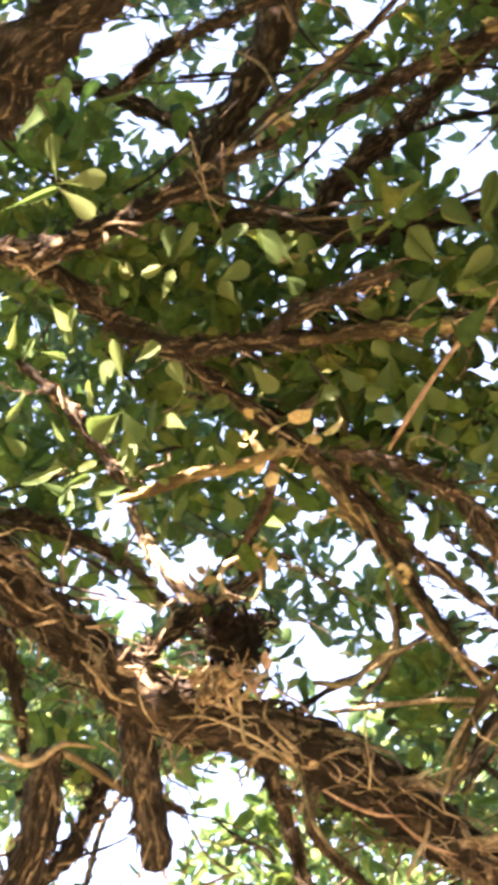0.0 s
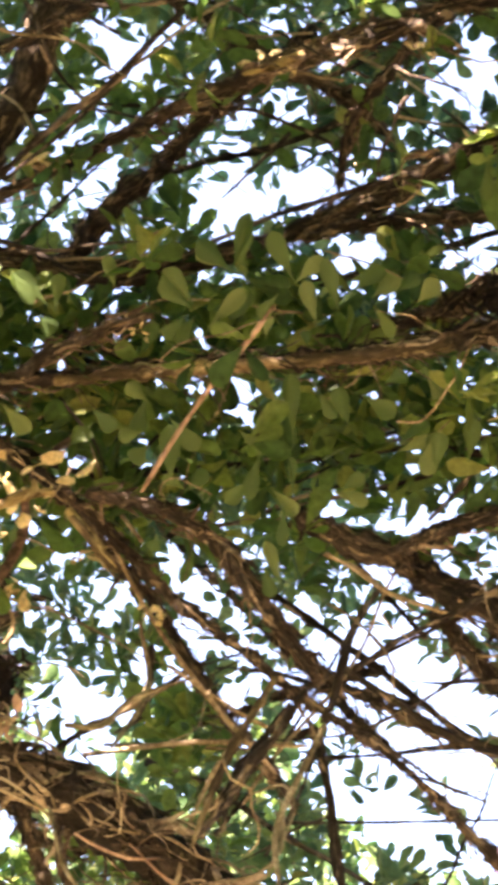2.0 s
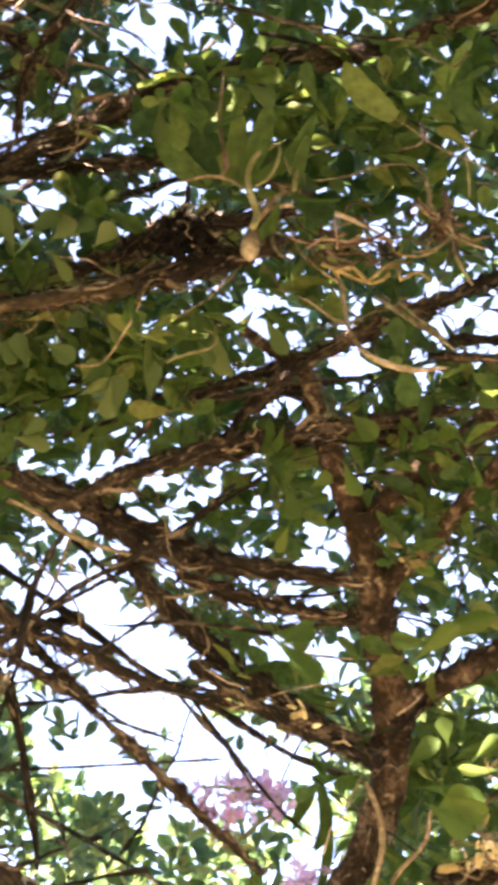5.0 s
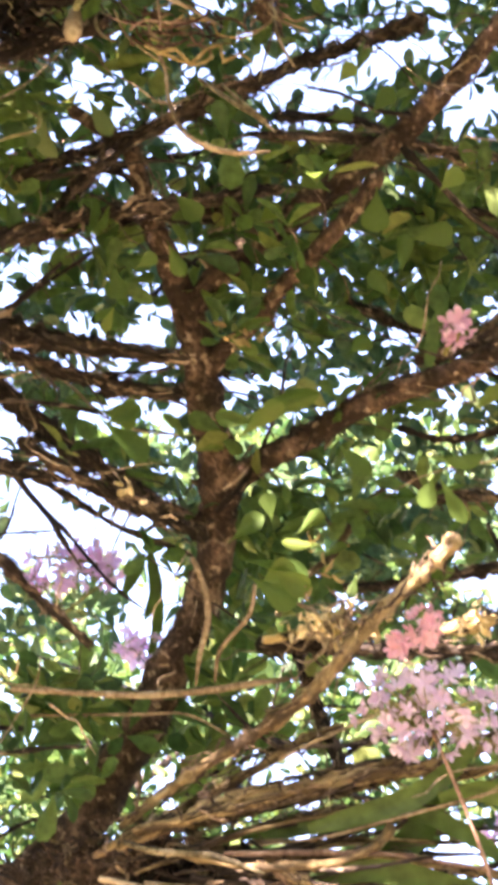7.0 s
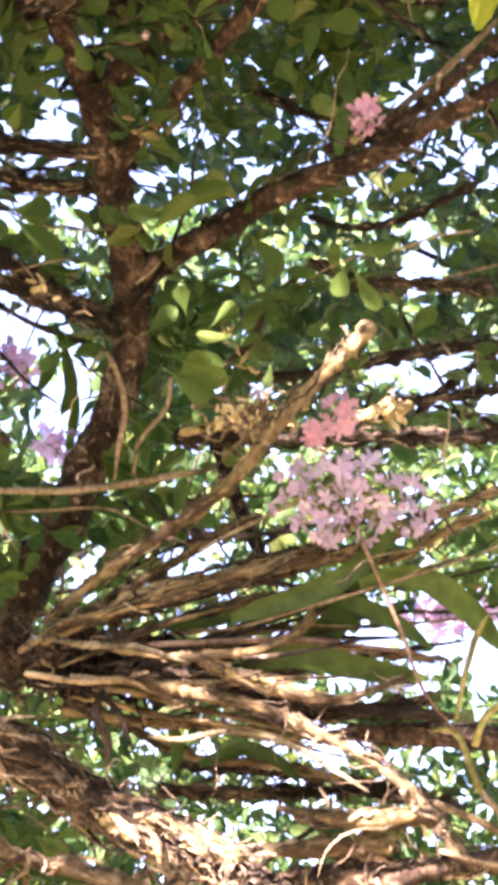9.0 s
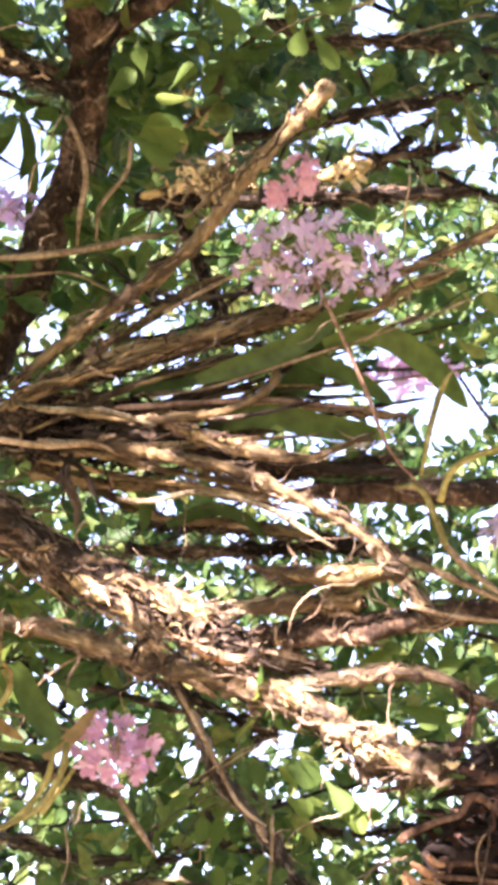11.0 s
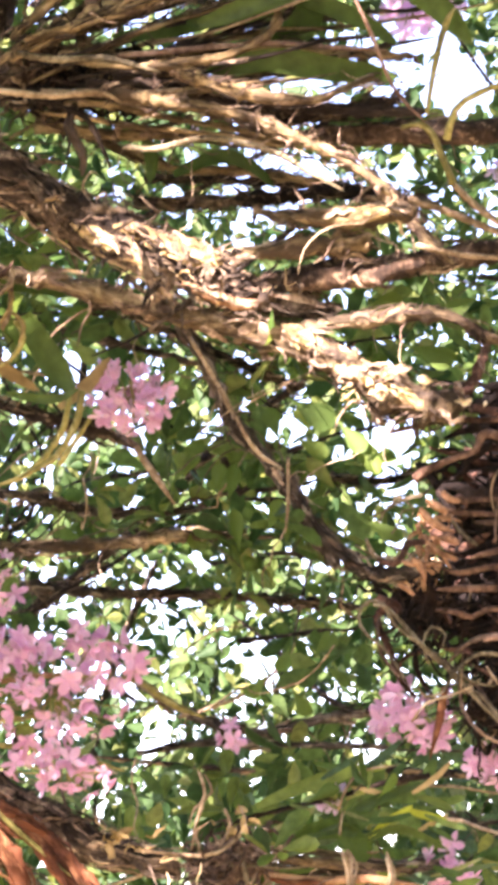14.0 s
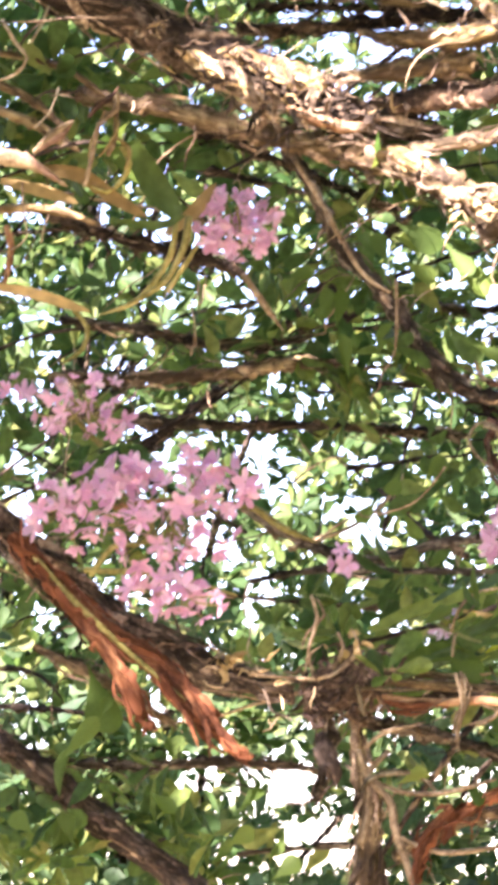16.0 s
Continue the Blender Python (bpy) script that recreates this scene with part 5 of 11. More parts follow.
limb("branch", old_tree, [(-1.398, 4.458, 3.644, 0.0082), (-1.342, 4.465, 3.667, 0.0092), (-1.283, 4.490, 3.651, 0.0092), (-1.227, 4.517, 3.624, 0.0082)], ROOT)
limb("twig", old_tree, [(-1.415, 4.336, 3.599, 0.0060), (-1.367, 4.357, 3.586, 0.0070), (-1.335, 4.361, 3.601, 0.0070), (-1.304, 4.356, 3.630, 0.0060), (-1.248, 4.371, 3.634, 0.0050)], ROOT)
limb("twig", old_tree, [(-1.019, 4.329, 3.886, 0.0040), (-1.055, 4.304, 3.915, 0.0050), (-1.060, 4.285, 3.949, 0.0050), (-1.034, 4.279, 3.970, 0.0050), (-1.000, 4.290, 3.966, 0.0040), (-0.991, 4.310, 3.933, 0.0040), (-1.006, 4.319, 3.909, 0.0040)], ROOT)
limb("branch", old_tree, [(-1.429, 4.572, 3.624, 0.0083), (-1.344, 4.574, 3.676, 0.0094), (-1.244, 4.607, 3.665, 0.0104), (-1.133, 4.644, 3.647, 0.0094)], BARK)
limb("branch", old_tree, [(-1.180, 4.774, 3.831, 0.0076), (-1.088, 4.789, 3.845, 0.0086), (-0.967, 4.847, 3.776, 0.0086), (-0.852, 4.870, 3.772, 0.0097), (-0.724, 4.900, 3.750, 0.0086)], BARK)
limb("twig", old_tree, [(-0.913, 4.553, 3.708, 0.0092), (-0.903, 4.587, 3.637, 0.0092), (-0.875, 4.615, 3.587, 0.0092), (-0.803, 4.647, 3.542, 0.0092), (-0.740, 4.676, 3.496, 0.0092)], BARK)
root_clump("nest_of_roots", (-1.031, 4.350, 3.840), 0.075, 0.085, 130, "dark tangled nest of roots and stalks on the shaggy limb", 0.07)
root_clump("dry_bract_tuft", (-1.033, 4.315, 3.750), 0.045, 0.030, 60, "tuft of dry papery bracts on the shaggy limb", 0.9)

# forked trunk and its limbs
limb("trunk", host_tree, [(-0.070, 4.318, 4.497, 0.0125), (-0.008, 4.340, 4.464, 0.0135), (0.043, 4.356, 4.439, 0.0166), (0.070, 4.395, 4.379, 0.0208), (0.099, 4.443, 4.300, 0.0260), (0.134, 4.479, 4.238, 0.0281), (0.161, 4.515, 4.175, 0.0322), (0.183, 4.559, 4.094, 0.0343), (0.200, 4.603, 4.011, 0.0385), (0.222, 4.645, 3.928, 0.0416), (0.220, 4.695, 3.825, 0.0395), (0.208, 4.730, 3.749, 0.0395), (0.178, 4.769, 3.664, 0.0406), (0.137, 4.803, 3.588, 0.0437), (0.087, 4.843, 3.492, 0.0458), (0.036, 4.877, 3.405, 0.0478), (-0.014, 4.905, 3.327, 0.0478), (-0.085, 4.928, 3.258, 0.0478), (-0.177, 4.945, 3.199, 0.0520)], BARK)
limb("limb", host_tree, [(0.156, 4.515, 4.175, 0.0250), (0.211, 4.463, 4.228, 0.0280), (0.282, 4.412, 4.274, 0.0300), (0.362, 4.361, 4.316, 0.0299), (0.441, 4.308, 4.357, 0.0287), (0.510, 4.259, 4.389, 0.0276), (0.577, 4.201, 4.434, 0.0255), (0.638, 4.141, 4.479, 0.0234), (0.697, 4.074, 4.531, 0.0213), (0.816, 3.957, 4.629, 0.0202)], BARK)
limb("limb", host_tree, [(0.183, 4.579, 4.057, 0.0208), (0.223, 4.514, 4.103, 0.0186), (0.275, 4.461, 4.124, 0.0144), (0.321, 4.396, 4.165, 0.0163), (0.379, 4.331, 4.202, 0.0182), (0.436, 4.261, 4.243, 0.0181), (0.491, 4.187, 4.288, 0.0180)], BARK)
limb("limb", host_tree, [(0.217, 4.672, 3.872, 0.0270), (0.283, 4.618, 3.918, 0.0279), (0.369, 4.569, 3.948, 0.0268), (0.448, 4.517, 3.980, 0.0256), (0.547, 4.463, 4.006, 0.0255), (0.645, 4.415, 4.019, 0.0233), (0.720, 4.361, 4.042, 0.0212), (0.776, 4.316, 4.053, 0.0201), (0.868, 4.255, 4.078, 0.0180)], BARK)
limb("limb", host_tree, [(-0.536, 4.388, 4.242, 0.0165), (-0.475, 4.406, 4.223, 0.0227), (-0.413, 4.424, 4.204, 0.0268), (-0.351, 4.435, 4.195, 0.0299), (-0.289, 4.457, 4.163, 0.0299), (-0.217, 4.478, 4.135, 0.0268), (-0.134, 4.493, 4.114, 0.0257), (-0.053, 4.500, 4.103, 0.0216), (0.049, 4.505, 4.094, 0.0155), (0.161, 4.511, 4.079, 0.0124)], BARK)
limb("limb", host_tree, [(-0.353, 4.392, 4.169, 0.0163), (-0.279, 4.374, 4.207, 0.0184), (-0.200, 4.362, 4.234, 0.0184), (-0.100, 4.348, 4.263, 0.0173), (-0.000, 4.337, 4.284, 0.0143), (0.099, 4.328, 4.296, 0.0133), (0.199, 4.317, 4.308, 0.0133), (0.318, 4.300, 4.324, 0.0122)], BARK)
limb("limb", host_tree, [(-0.279, 4.529, 4.140, 0.0166), (-0.215, 4.565, 4.081, 0.0187), (-0.151, 4.597, 4.026, 0.0229), (-0.088, 4.621, 3.983, 0.0229), (0.017, 4.654, 3.919, 0.0177), (0.100, 4.675, 3.874, 0.0156), (0.203, 4.696, 3.823, 0.0146)], BARK)
limb("branch", host_tree, [(-0.176, 4.548, 4.114, 0.0114), (-0.092, 4.566, 4.087, 0.0146), (0.011, 4.578, 4.065, 0.0146), (0.114, 4.584, 4.053, 0.0135), (0.195, 4.582, 4.050, 0.0125)], BARK)
limb("branch", host_tree, [(-0.145, 4.581, 3.949, 0.0124), (-0.063, 4.606, 3.903, 0.0144), (0.030, 4.629, 3.858, 0.0165), (0.134, 4.644, 3.821, 0.0175), (0.201, 4.657, 3.790, 0.0144)], BARK)
limb("branch", host_tree, [(-0.091, 4.380, 4.307, 0.0093), (-0.022, 4.342, 4.369, 0.0134), (0.038, 4.314, 4.413, 0.0144), (0.088, 4.296, 4.439, 0.0124), (0.208, 4.257, 4.490, 0.0124), (0.308, 4.229, 4.523, 0.0124)], BARK)
limb("branch", host_tree, [(-0.172, 4.392, 4.378, 0.0146), (-0.070, 4.370, 4.418, 0.0135), (0.002, 4.356, 4.440, 0.0125), (0.125, 4.328, 4.480, 0.0114), (0.217, 4.307, 4.506, 0.0094)], BARK)
limb("branch", host_tree, [(-0.151, 4.449, 4.287, 0.0146), (-0.027, 4.432, 4.319, 0.0156), (0.076, 4.422, 4.335, 0.0135), (0.179, 4.417, 4.339, 0.0125), (0.262, 4.413, 4.338, 0.0094)], BARK)
limb("branch", host_tree, [(0.315, 4.400, 4.538, 0.0106), (0.409, 4.393, 4.537, 0.0106), (0.493, 4.394, 4.522, 0.0095), (0.556, 4.406, 4.493, 0.0095)], BARK)
limb("branch", host_tree, [(0.268, 4.294, 4.430, 0.0082), (0.380, 4.289, 4.425, 0.0093), (0.522, 4.283, 4.412, 0.0103), (0.644, 4.281, 4.389, 0.0103), (0.785, 4.268, 4.372, 0.0093)], BARK)
limb("branch", host_tree, [(0.528, 4.481, 4.380, 0.0095), (0.643, 4.465, 4.383, 0.0117), (0.726, 4.457, 4.374, 0.0117), (0.809, 4.451, 4.362, 0.0117)], BARK)
limb("branch", host_tree, [(0.211, 4.434, 4.586, 0.0096), (0.284, 4.410, 4.615, 0.0107), (0.357, 4.383, 4.647, 0.0160), (0.441, 4.361, 4.668, 0.0160), (0.597, 4.314, 4.708, 0.0160)], BARK)
limb("twig", host_tree, [(0.529, 4.202, 4.351, 0.0081), (0.595, 4.228, 4.296, 0.0081), (0.656, 4.253, 4.242, 0.0071), (0.746, 4.273, 4.186, 0.0091)], BARK)
limb("twig", host_tree, [(-0.091, 4.477, 4.341, 0.0053), (-0.050, 4.455, 4.377, 0.0053), (-0.009, 4.425, 4.426, 0.0073), (0.044, 4.429, 4.418, 0.0095), (0.075, 4.448, 4.387, 0.0095)], BARK)
limb("twig", host_tree, [(0.007, 4.571, 4.080, 0.0042), (0.100, 4.567, 4.085, 0.0042), (0.131, 4.561, 4.094, 0.0042)], BARK)
limb("branch", host_tree, [(0.465, 4.656, 4.296, 0.0086), (0.551, 4.669, 4.256, 0.0097), (0.616, 4.673, 4.235, 0.0086)], BARK)
limb("branch", host_tree, [(0.558, 4.713, 3.959, 0.0095), (0.642, 4.721, 3.921, 0.0148), (0.725, 4.713, 3.914, 0.0138), (0.894, 4.695, 3.891, 0.0138)], BARK)
limb("branch", host_tree, [(0.420, 4.820, 3.764, 0.0074), (0.557, 4.804, 3.768, 0.0095), (0.641, 4.789, 3.778, 0.0106), (0.767, 4.764, 3.793, 0.0127), (0.912, 4.735, 3.799, 0.0117)], BARK)
limb("branch", host_tree, [(0.294, 4.685, 3.595, 0.0163), (0.376, 4.680, 3.592, 0.0173), (0.477, 4.673, 3.586, 0.0163), (0.579, 4.664, 3.582, 0.0143), (0.740, 4.645, 3.573, 0.0133), (0.900, 4.619, 3.565, 0.0133)], BARK)
limb("branch", host_tree, [(0.302, 4.635, 3.583, 0.0081), (0.373, 4.626, 3.592, 0.0101), (0.413, 4.622, 3.592, 0.0111), (0.473, 4.618, 3.588, 0.0101), (0.513, 4.615, 3.584, 0.0071)], LICHEN_SUNLIT)
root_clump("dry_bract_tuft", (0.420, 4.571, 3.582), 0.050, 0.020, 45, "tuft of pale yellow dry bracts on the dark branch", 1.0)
limb("branch", host_tree, [(0.614, 4.600, 3.592, 0.0131), (0.674, 4.588, 3.600, 0.0182), (0.719, 4.578, 3.607, 0.0162)], LICHEN_SUNLIT)
limb("branch", host_tree, [(0.376, 4.777, 3.621, 0.0146), (0.397, 4.803, 3.553, 0.0146), (0.427, 4.828, 3.484, 0.0156), (0.458, 4.848, 3.425, 0.0125)], BARK)
limb("limb", host_tree, [(0.569, 4.437, 4.050, 0.0143), (0.669, 4.411, 4.070, 0.0143), (0.759, 4.370, 4.117, 0.0122), (0.838, 4.324, 4.171, 0.0122), (0.915, 4.281, 4.216, 0.0122)], BARK)
limb("twig", host_tree, [(0.679, 4.400, 4.087, 0.0061), (0.759, 4.355, 4.143, 0.0082), (0.827, 4.315, 4.189, 0.0071), (0.876, 4.282, 4.228, 0.0071)], BARK_SUN_PALE)
limb("branch", host_tree, [(0.553, 4.630, 4.012, 0.0063), (0.636, 4.632, 3.989, 0.0084), (0.740, 4.610, 4.001, 0.0095), (0.863, 4.564, 4.047, 0.0095)], BARK)
limb("branch", host_tree, [(0.746, 4.803, 3.714, 0.0106), (0.829, 4.789, 3.714, 0.0106), (0.912, 4.772, 3.717, 0.0106)], BARK)
limb("twig", host_tree, [(-0.143, 4.630, 3.481, 0.0060), (0.006, 4.635, 3.476, 0.0070), (0.106, 4.634, 3.475, 0.0080), (0.215, 4.626, 3.484, 0.0080), (0.285, 4.619, 3.494, 0.0070), (0.360, 4.610, 3.502, 0.0050)], ROOT)
limb("twig", host_tree, [(0.170, 4.508, 3.686, 0.0050), (0.184, 4.519, 3.661, 0.0060), (0.197, 4.535, 3.625, 0.0070), (0.201, 4.552, 3.584, 0.0070), (0.187, 4.578, 3.525, 0.0060), (0.181, 4.598, 3.479, 0.0050)], ROOT)
limb("twig", host_tree, [(0.281, 4.504, 3.634, 0.0040), (0.272, 4.527, 3.585, 0.0050), (0.223, 4.553, 3.531, 0.0050), (0.214, 4.576, 3.476, 0.0040)], ROOT)
limb("branch", host_tree, [(0.331, 4.708, 3.662, 0.0062), (0.382, 4.675, 3.727, 0.0072), (0.423, 4.659, 3.754, 0.0082), (0.463, 4.629, 3.809, 0.0082), (0.514, 4.598, 3.863, 0.0072), (0.544, 4.581, 3.890, 0.0052)], BARK_SUN_PALE)

# lower limbs with sunlit bark
limb("trunk", host_tree, [(-1.381, 4.752, 1.478, 0.1089), (-1.268, 4.709, 2.446, 0.0940), (-0.936, 4.626, 3.090, 0.0792), (-0.603, 4.632, 3.239, 0.0614), (-0.364, 4.667, 3.208, 0.0515), (-0.230, 4.696, 3.148, 0.0436)], BARK)
# limb in the darkened bark: its shaded side is in the colour
limb("rough_limb", host_tree, [(-0.269, 4.687, 3.170, 0.0475), (-0.230, 4.696, 3.148, 0.0455), (-0.096, 4.724, 3.077, 0.0455), (0.020, 4.744, 3.013, 0.0455), (0.098, 4.756, 2.967, 0.0436), (0.175, 4.768, 2.918, 0.0455), (0.263, 4.777, 2.871, 0.0455), (0.341, 4.783, 2.827, 0.0396), (0.409, 4.787, 2.790, 0.0317), (0.467, 4.788, 2.767, 0.0238), (0.526, 4.786, 2.751, 0.0139), (0.576, 4.782, 2.741, 0.0050)], SHADE_BARK, shag=430)
limb("rough_limb", host_tree, [(-0.046, 4.755, 2.861, 0.0128), (0.032, 4.762, 2.838, 0.0138), (0.110, 4.766, 2.818, 0.0148), (0.208, 4.771, 2.785, 0.0167), (0.305, 4.774, 2.748, 0.0207), (0.403, 4.774, 2.721, 0.0226), (0.500, 4.773, 2.682, 0.0256), (0.577, 4.774, 2.641, 0.0295), (0.644, 4.775, 2.597, 0.0335), (0.710, 4.773, 2.560, 0.0344), (0.787, 4.765, 2.539, 0.0276)], BARK_SUN_PALE, shag=130)
limb("branch", host_tree, [(0.451, 4.701, 2.908, 0.0059), (0.500, 4.700, 2.893, 0.0108), (0.549, 4.696, 2.886, 0.0176), (0.608, 4.692, 2.877, 0.0206), (0.667, 4.684, 2.877, 0.0186), (0.731, 4.674, 2.878, 0.0118)], BARK_SUN_PALE)
limb("branch", host_tree, [(0.342, 4.777, 2.851, 0.0059), (0.412, 4.772, 2.851, 0.0119), (0.512, 4.762, 2.849, 0.0149), (0.591, 4.754, 2.844, 0.0149), (0.657, 4.747, 2.841, 0.0168)], BARK_SUN_PALE)
limb("limb", host_tree, [(0.399, 4.937, 2.814, 0.0204), (0.523, 4.921, 2.833, 0.0255), (0.626, 4.907, 2.841, 0.0296), (0.728, 4.893, 2.838, 0.0275), (0.831, 4.876, 2.843, 0.0255), (0.952, 4.853, 2.846, 0.0235), (1.132, 4.813, 2.850, 0.0245)], BARK)
limb("branch", host_tree, [(0.258, 4.995, 3.024, 0.0125), (0.436, 4.986, 3.011, 0.0135), (0.603, 4.969, 3.009, 0.0135), (0.707, 4.961, 2.990, 0.0125), (0.810, 4.951, 2.967, 0.0104)], BARK)
limb("branch", host_tree, [(0.286, 5.077, 3.095, 0.0106), (0.466, 5.070, 3.073, 0.0085), (0.615, 5.060, 3.051, 0.0095), (0.762, 5.049, 3.018, 0.0085)], BARK)
limb("branch", host_tree, [(0.402, 4.780, 2.695, 0.0059), (0.452, 4.774, 2.699, 0.0098), (0.541, 4.763, 2.708, 0.0118), (0.640, 4.751, 2.708, 0.0128), (0.699, 4.742, 2.709, 0.0148), (0.778, 4.732, 2.699, 0.0118), (0.844, 4.731, 2.656, 0.0089), (0.891, 4.728, 2.628, 0.0079)], BARK_SUN_PALE)
limb("limb", host_tree, [(0.587, 4.746, 3.060, 0.0140), (0.647, 4.743, 3.045, 0.0200), (0.727, 4.732, 3.042, 0.0250), (0.826, 4.720, 3.028, 0.0250), (0.925, 4.705, 3.018, 0.0230), (1.062, 4.679, 3.006, 0.0240)], BARK)
limb("branch", host_tree, [(0.624, 4.760, 2.999, 0.0080), (0.663, 4.761, 2.976, 0.0120), (0.692, 4.765, 2.949, 0.0120), (0.739, 4.776, 2.882, 0.0120), (0.805, 4.785, 2.808, 0.0090)], BARK_SUN_PALE)
limb("twig", host_tree, [(0.722, 4.669, 2.901, 0.0069), (0.784, 4.667, 2.871, 0.0078), (0.898, 4.662, 2.811, 0.0078)], ROOT)
limb("twig", host_tree, [(0.728, 4.689, 2.821, 0.0049), (0.800, 4.684, 2.797, 0.0059), (0.886, 4.673, 2.779, 0.0059)], ROOT)
limb("twig", host_tree, [(0.789, 4.632, 2.918, 0.0059), (0.830, 4.638, 2.871, 0.0078), (0.895, 4.641, 2.813, 0.0078)], ROOT)
limb("branch", host_tree, [(0.311, 4.807, 2.742, 0.0168), (0.343, 4.817, 2.686, 0.0149), (0.369, 4.831, 2.616, 0.0149), (0.396, 4.841, 2.555, 0.0139), (0.442, 4.849, 2.494, 0.0149), (0.478, 4.856, 2.433, 0.0149), (0.514, 4.864, 2.362, 0.0139), (0.554, 4.870, 2.291, 0.0149)], BARK_GREY)
limb("branch", host_tree, [(0.484, 4.851, 2.459, 0.0129), (0.508, 4.861, 2.387, 0.0139), (0.553, 4.865, 2.328, 0.0149), (0.608, 4.866, 2.278, 0.0149), (0.706, 4.854, 2.267, 0.0158)], BARK_GREY)
limb("twig", host_tree, [(0.323, 4.782, 2.710, 0.0049), (0.368, 4.799, 2.620, 0.0049), (0.421, 4.817, 2.509, 0.0049), (0.468, 4.820, 2.467, 0.0039)], ROOT)
limb("twig", host_tree, [(0.473, 4.747, 2.474, 0.0039), (0.467, 4.760, 2.402, 0.0039), (0.458, 4.771, 2.345, 0.0029)], ROOT)
limb("twig", host_tree, [(0.378, 5.000, 2.530, 0.0071), (0.404, 5.010, 2.466, 0.0071), (0.437, 5.002, 2.493, 0.0061)], BARK_GREY)
limb("branch", host_tree, [(-0.152, 5.209, 2.448, 0.0116), (0.016, 5.214, 2.431, 0.0116), (0.187, 5.212, 2.425, 0.0137), (0.294, 5.206, 2.430, 0.0137), (0.422, 5.198, 2.425, 0.0095)], BARK_SUN_PALE)
limb("branch", host_tree, [(-0.164, 5.436, 2.421, 0.0110), (0.010, 5.443, 2.390, 0.0121), (0.142, 5.444, 2.368, 0.0121), (0.340, 5.438, 2.348, 0.0110), (0.516, 5.429, 2.317, 0.0110), (0.646, 5.418, 2.292, 0.0099)], BARK_GREY)
limb("branch", host_tree, [(-0.123, 4.978, 2.703, 0.0092), (-0.004, 4.990, 2.654, 0.0112), (0.086, 4.996, 2.622, 0.0133), (0.186, 5.000, 2.586, 0.0133), (0.226, 5.003, 2.562, 0.0092)], BARK)
limb("twig", host_tree, [(0.217, 4.905, 2.544, 0.0070), (0.248, 4.914, 2.491, 0.0080), (0.279, 4.922, 2.437, 0.0030)], ROOT)
limb("branch", host_tree, [(-0.125, 5.309, 2.579, 0.0097), (0.025, 5.316, 2.546, 0.0108), (0.174, 5.321, 2.501, 0.0108), (0.348, 5.314, 2.496, 0.0086)], BARK_GREY)
limb("branch", host_tree, [(0.011, 5.145, 2.874, 0.0064), (0.135, 5.155, 2.823, 0.0074), (0.260, 5.160, 2.781, 0.0085), (0.385, 5.162, 2.738, 0.0064)], BARK)
limb("branch", host_tree, [(0.125, 5.048, 2.840, 0.0083), (0.210, 5.045, 2.843, 0.0094), (0.290, 5.052, 2.795, 0.0094), (0.401, 5.059, 2.734, 0.0094), (0.522, 5.062, 2.670, 0.0094)], BARK)
limb("branch", host_tree, [(0.185, 5.216, 2.167, 0.0084), (0.255, 5.219, 2.114, 0.0095), (0.336, 5.218, 2.069, 0.0105), (0.429, 5.214, 2.045, 0.0105), (0.536, 5.202, 2.060, 0.0105), (0.684, 5.184, 2.066, 0.0095)], BARK_GREY)
limb("twig", host_tree, [(0.182, 5.179, 2.024, 0.0062), (0.319, 5.172, 2.032, 0.0073), (0.464, 5.163, 2.014, 0.0062), (0.650, 5.144, 1.991, 0.0062)], BARK_GREY)
limb("branch", host_tree, [(0.485, 5.479, 2.654, 0.0090), (0.614, 5.480, 2.574, 0.0101), (0.747, 5.468, 2.549, 0.0090), (0.883, 5.445, 2.568, 0.0101)], BARK_GREY)
limb("rough_limb", host_tree, [(-0.402, 4.933, 2.307, 0.0260), (-0.311, 4.953, 2.209, 0.0280), (-0.257, 4.964, 2.144, 0.0300), (-0.203, 4.972, 2.084, 0.0320), (-0.148, 4.980, 2.019, 0.0360), (-0.074, 4.987, 1.954, 0.0370), (0.002, 4.991, 1.904, 0.0370), (0.068, 4.993, 1.860, 0.0340), (0.146, 4.993, 1.829, 0.0260), (0.223, 4.991, 1.801, 0.0140)], BARK, shag=240)
limb("twig", host_tree, [(-0.217, 4.985, 1.925, 0.0080), (-0.161, 4.989, 1.889, 0.0100), (-0.085, 4.993, 1.842, 0.0100), (0.018, 4.997, 1.761, 0.0080)], BARK_SUN_PALE)
limb("limb", host_tree, [(-0.383, 5.080, 1.833, 0.0204), (-0.298, 5.089, 1.768, 0.0224), (-0.222, 5.094, 1.703, 0.0275), (-0.157, 5.097, 1.636, 0.0296), (-0.082, 5.099, 1.568, 0.0296), (-0.017, 5.099, 1.510, 0.0275), (0.076, 5.096, 1.423, 0.0275)], BARK)
limb("branch", host_tree, [(-0.245, 5.193, 1.733, 0.0094), (-0.050, 5.199, 1.707, 0.0104), (0.106, 5.198, 1.698, 0.0104), (0.270, 5.193, 1.668, 0.0073)], BARK_GREY)
limb("twig", host_tree, [(0.112, 5.298, 1.531, 0.0053), (0.260, 5.293, 1.529, 0.0064), (0.365, 5.287, 1.523, 0.0053)], BARK_GREY)
limb("branch", host_tree, [(0.284, 5.188, 1.804, 0.0104), (0.302, 5.190, 1.729, 0.0166), (0.287, 5.191, 1.679, 0.0146), (0.264, 5.193, 1.609, 0.0094)], BARK_GREY)
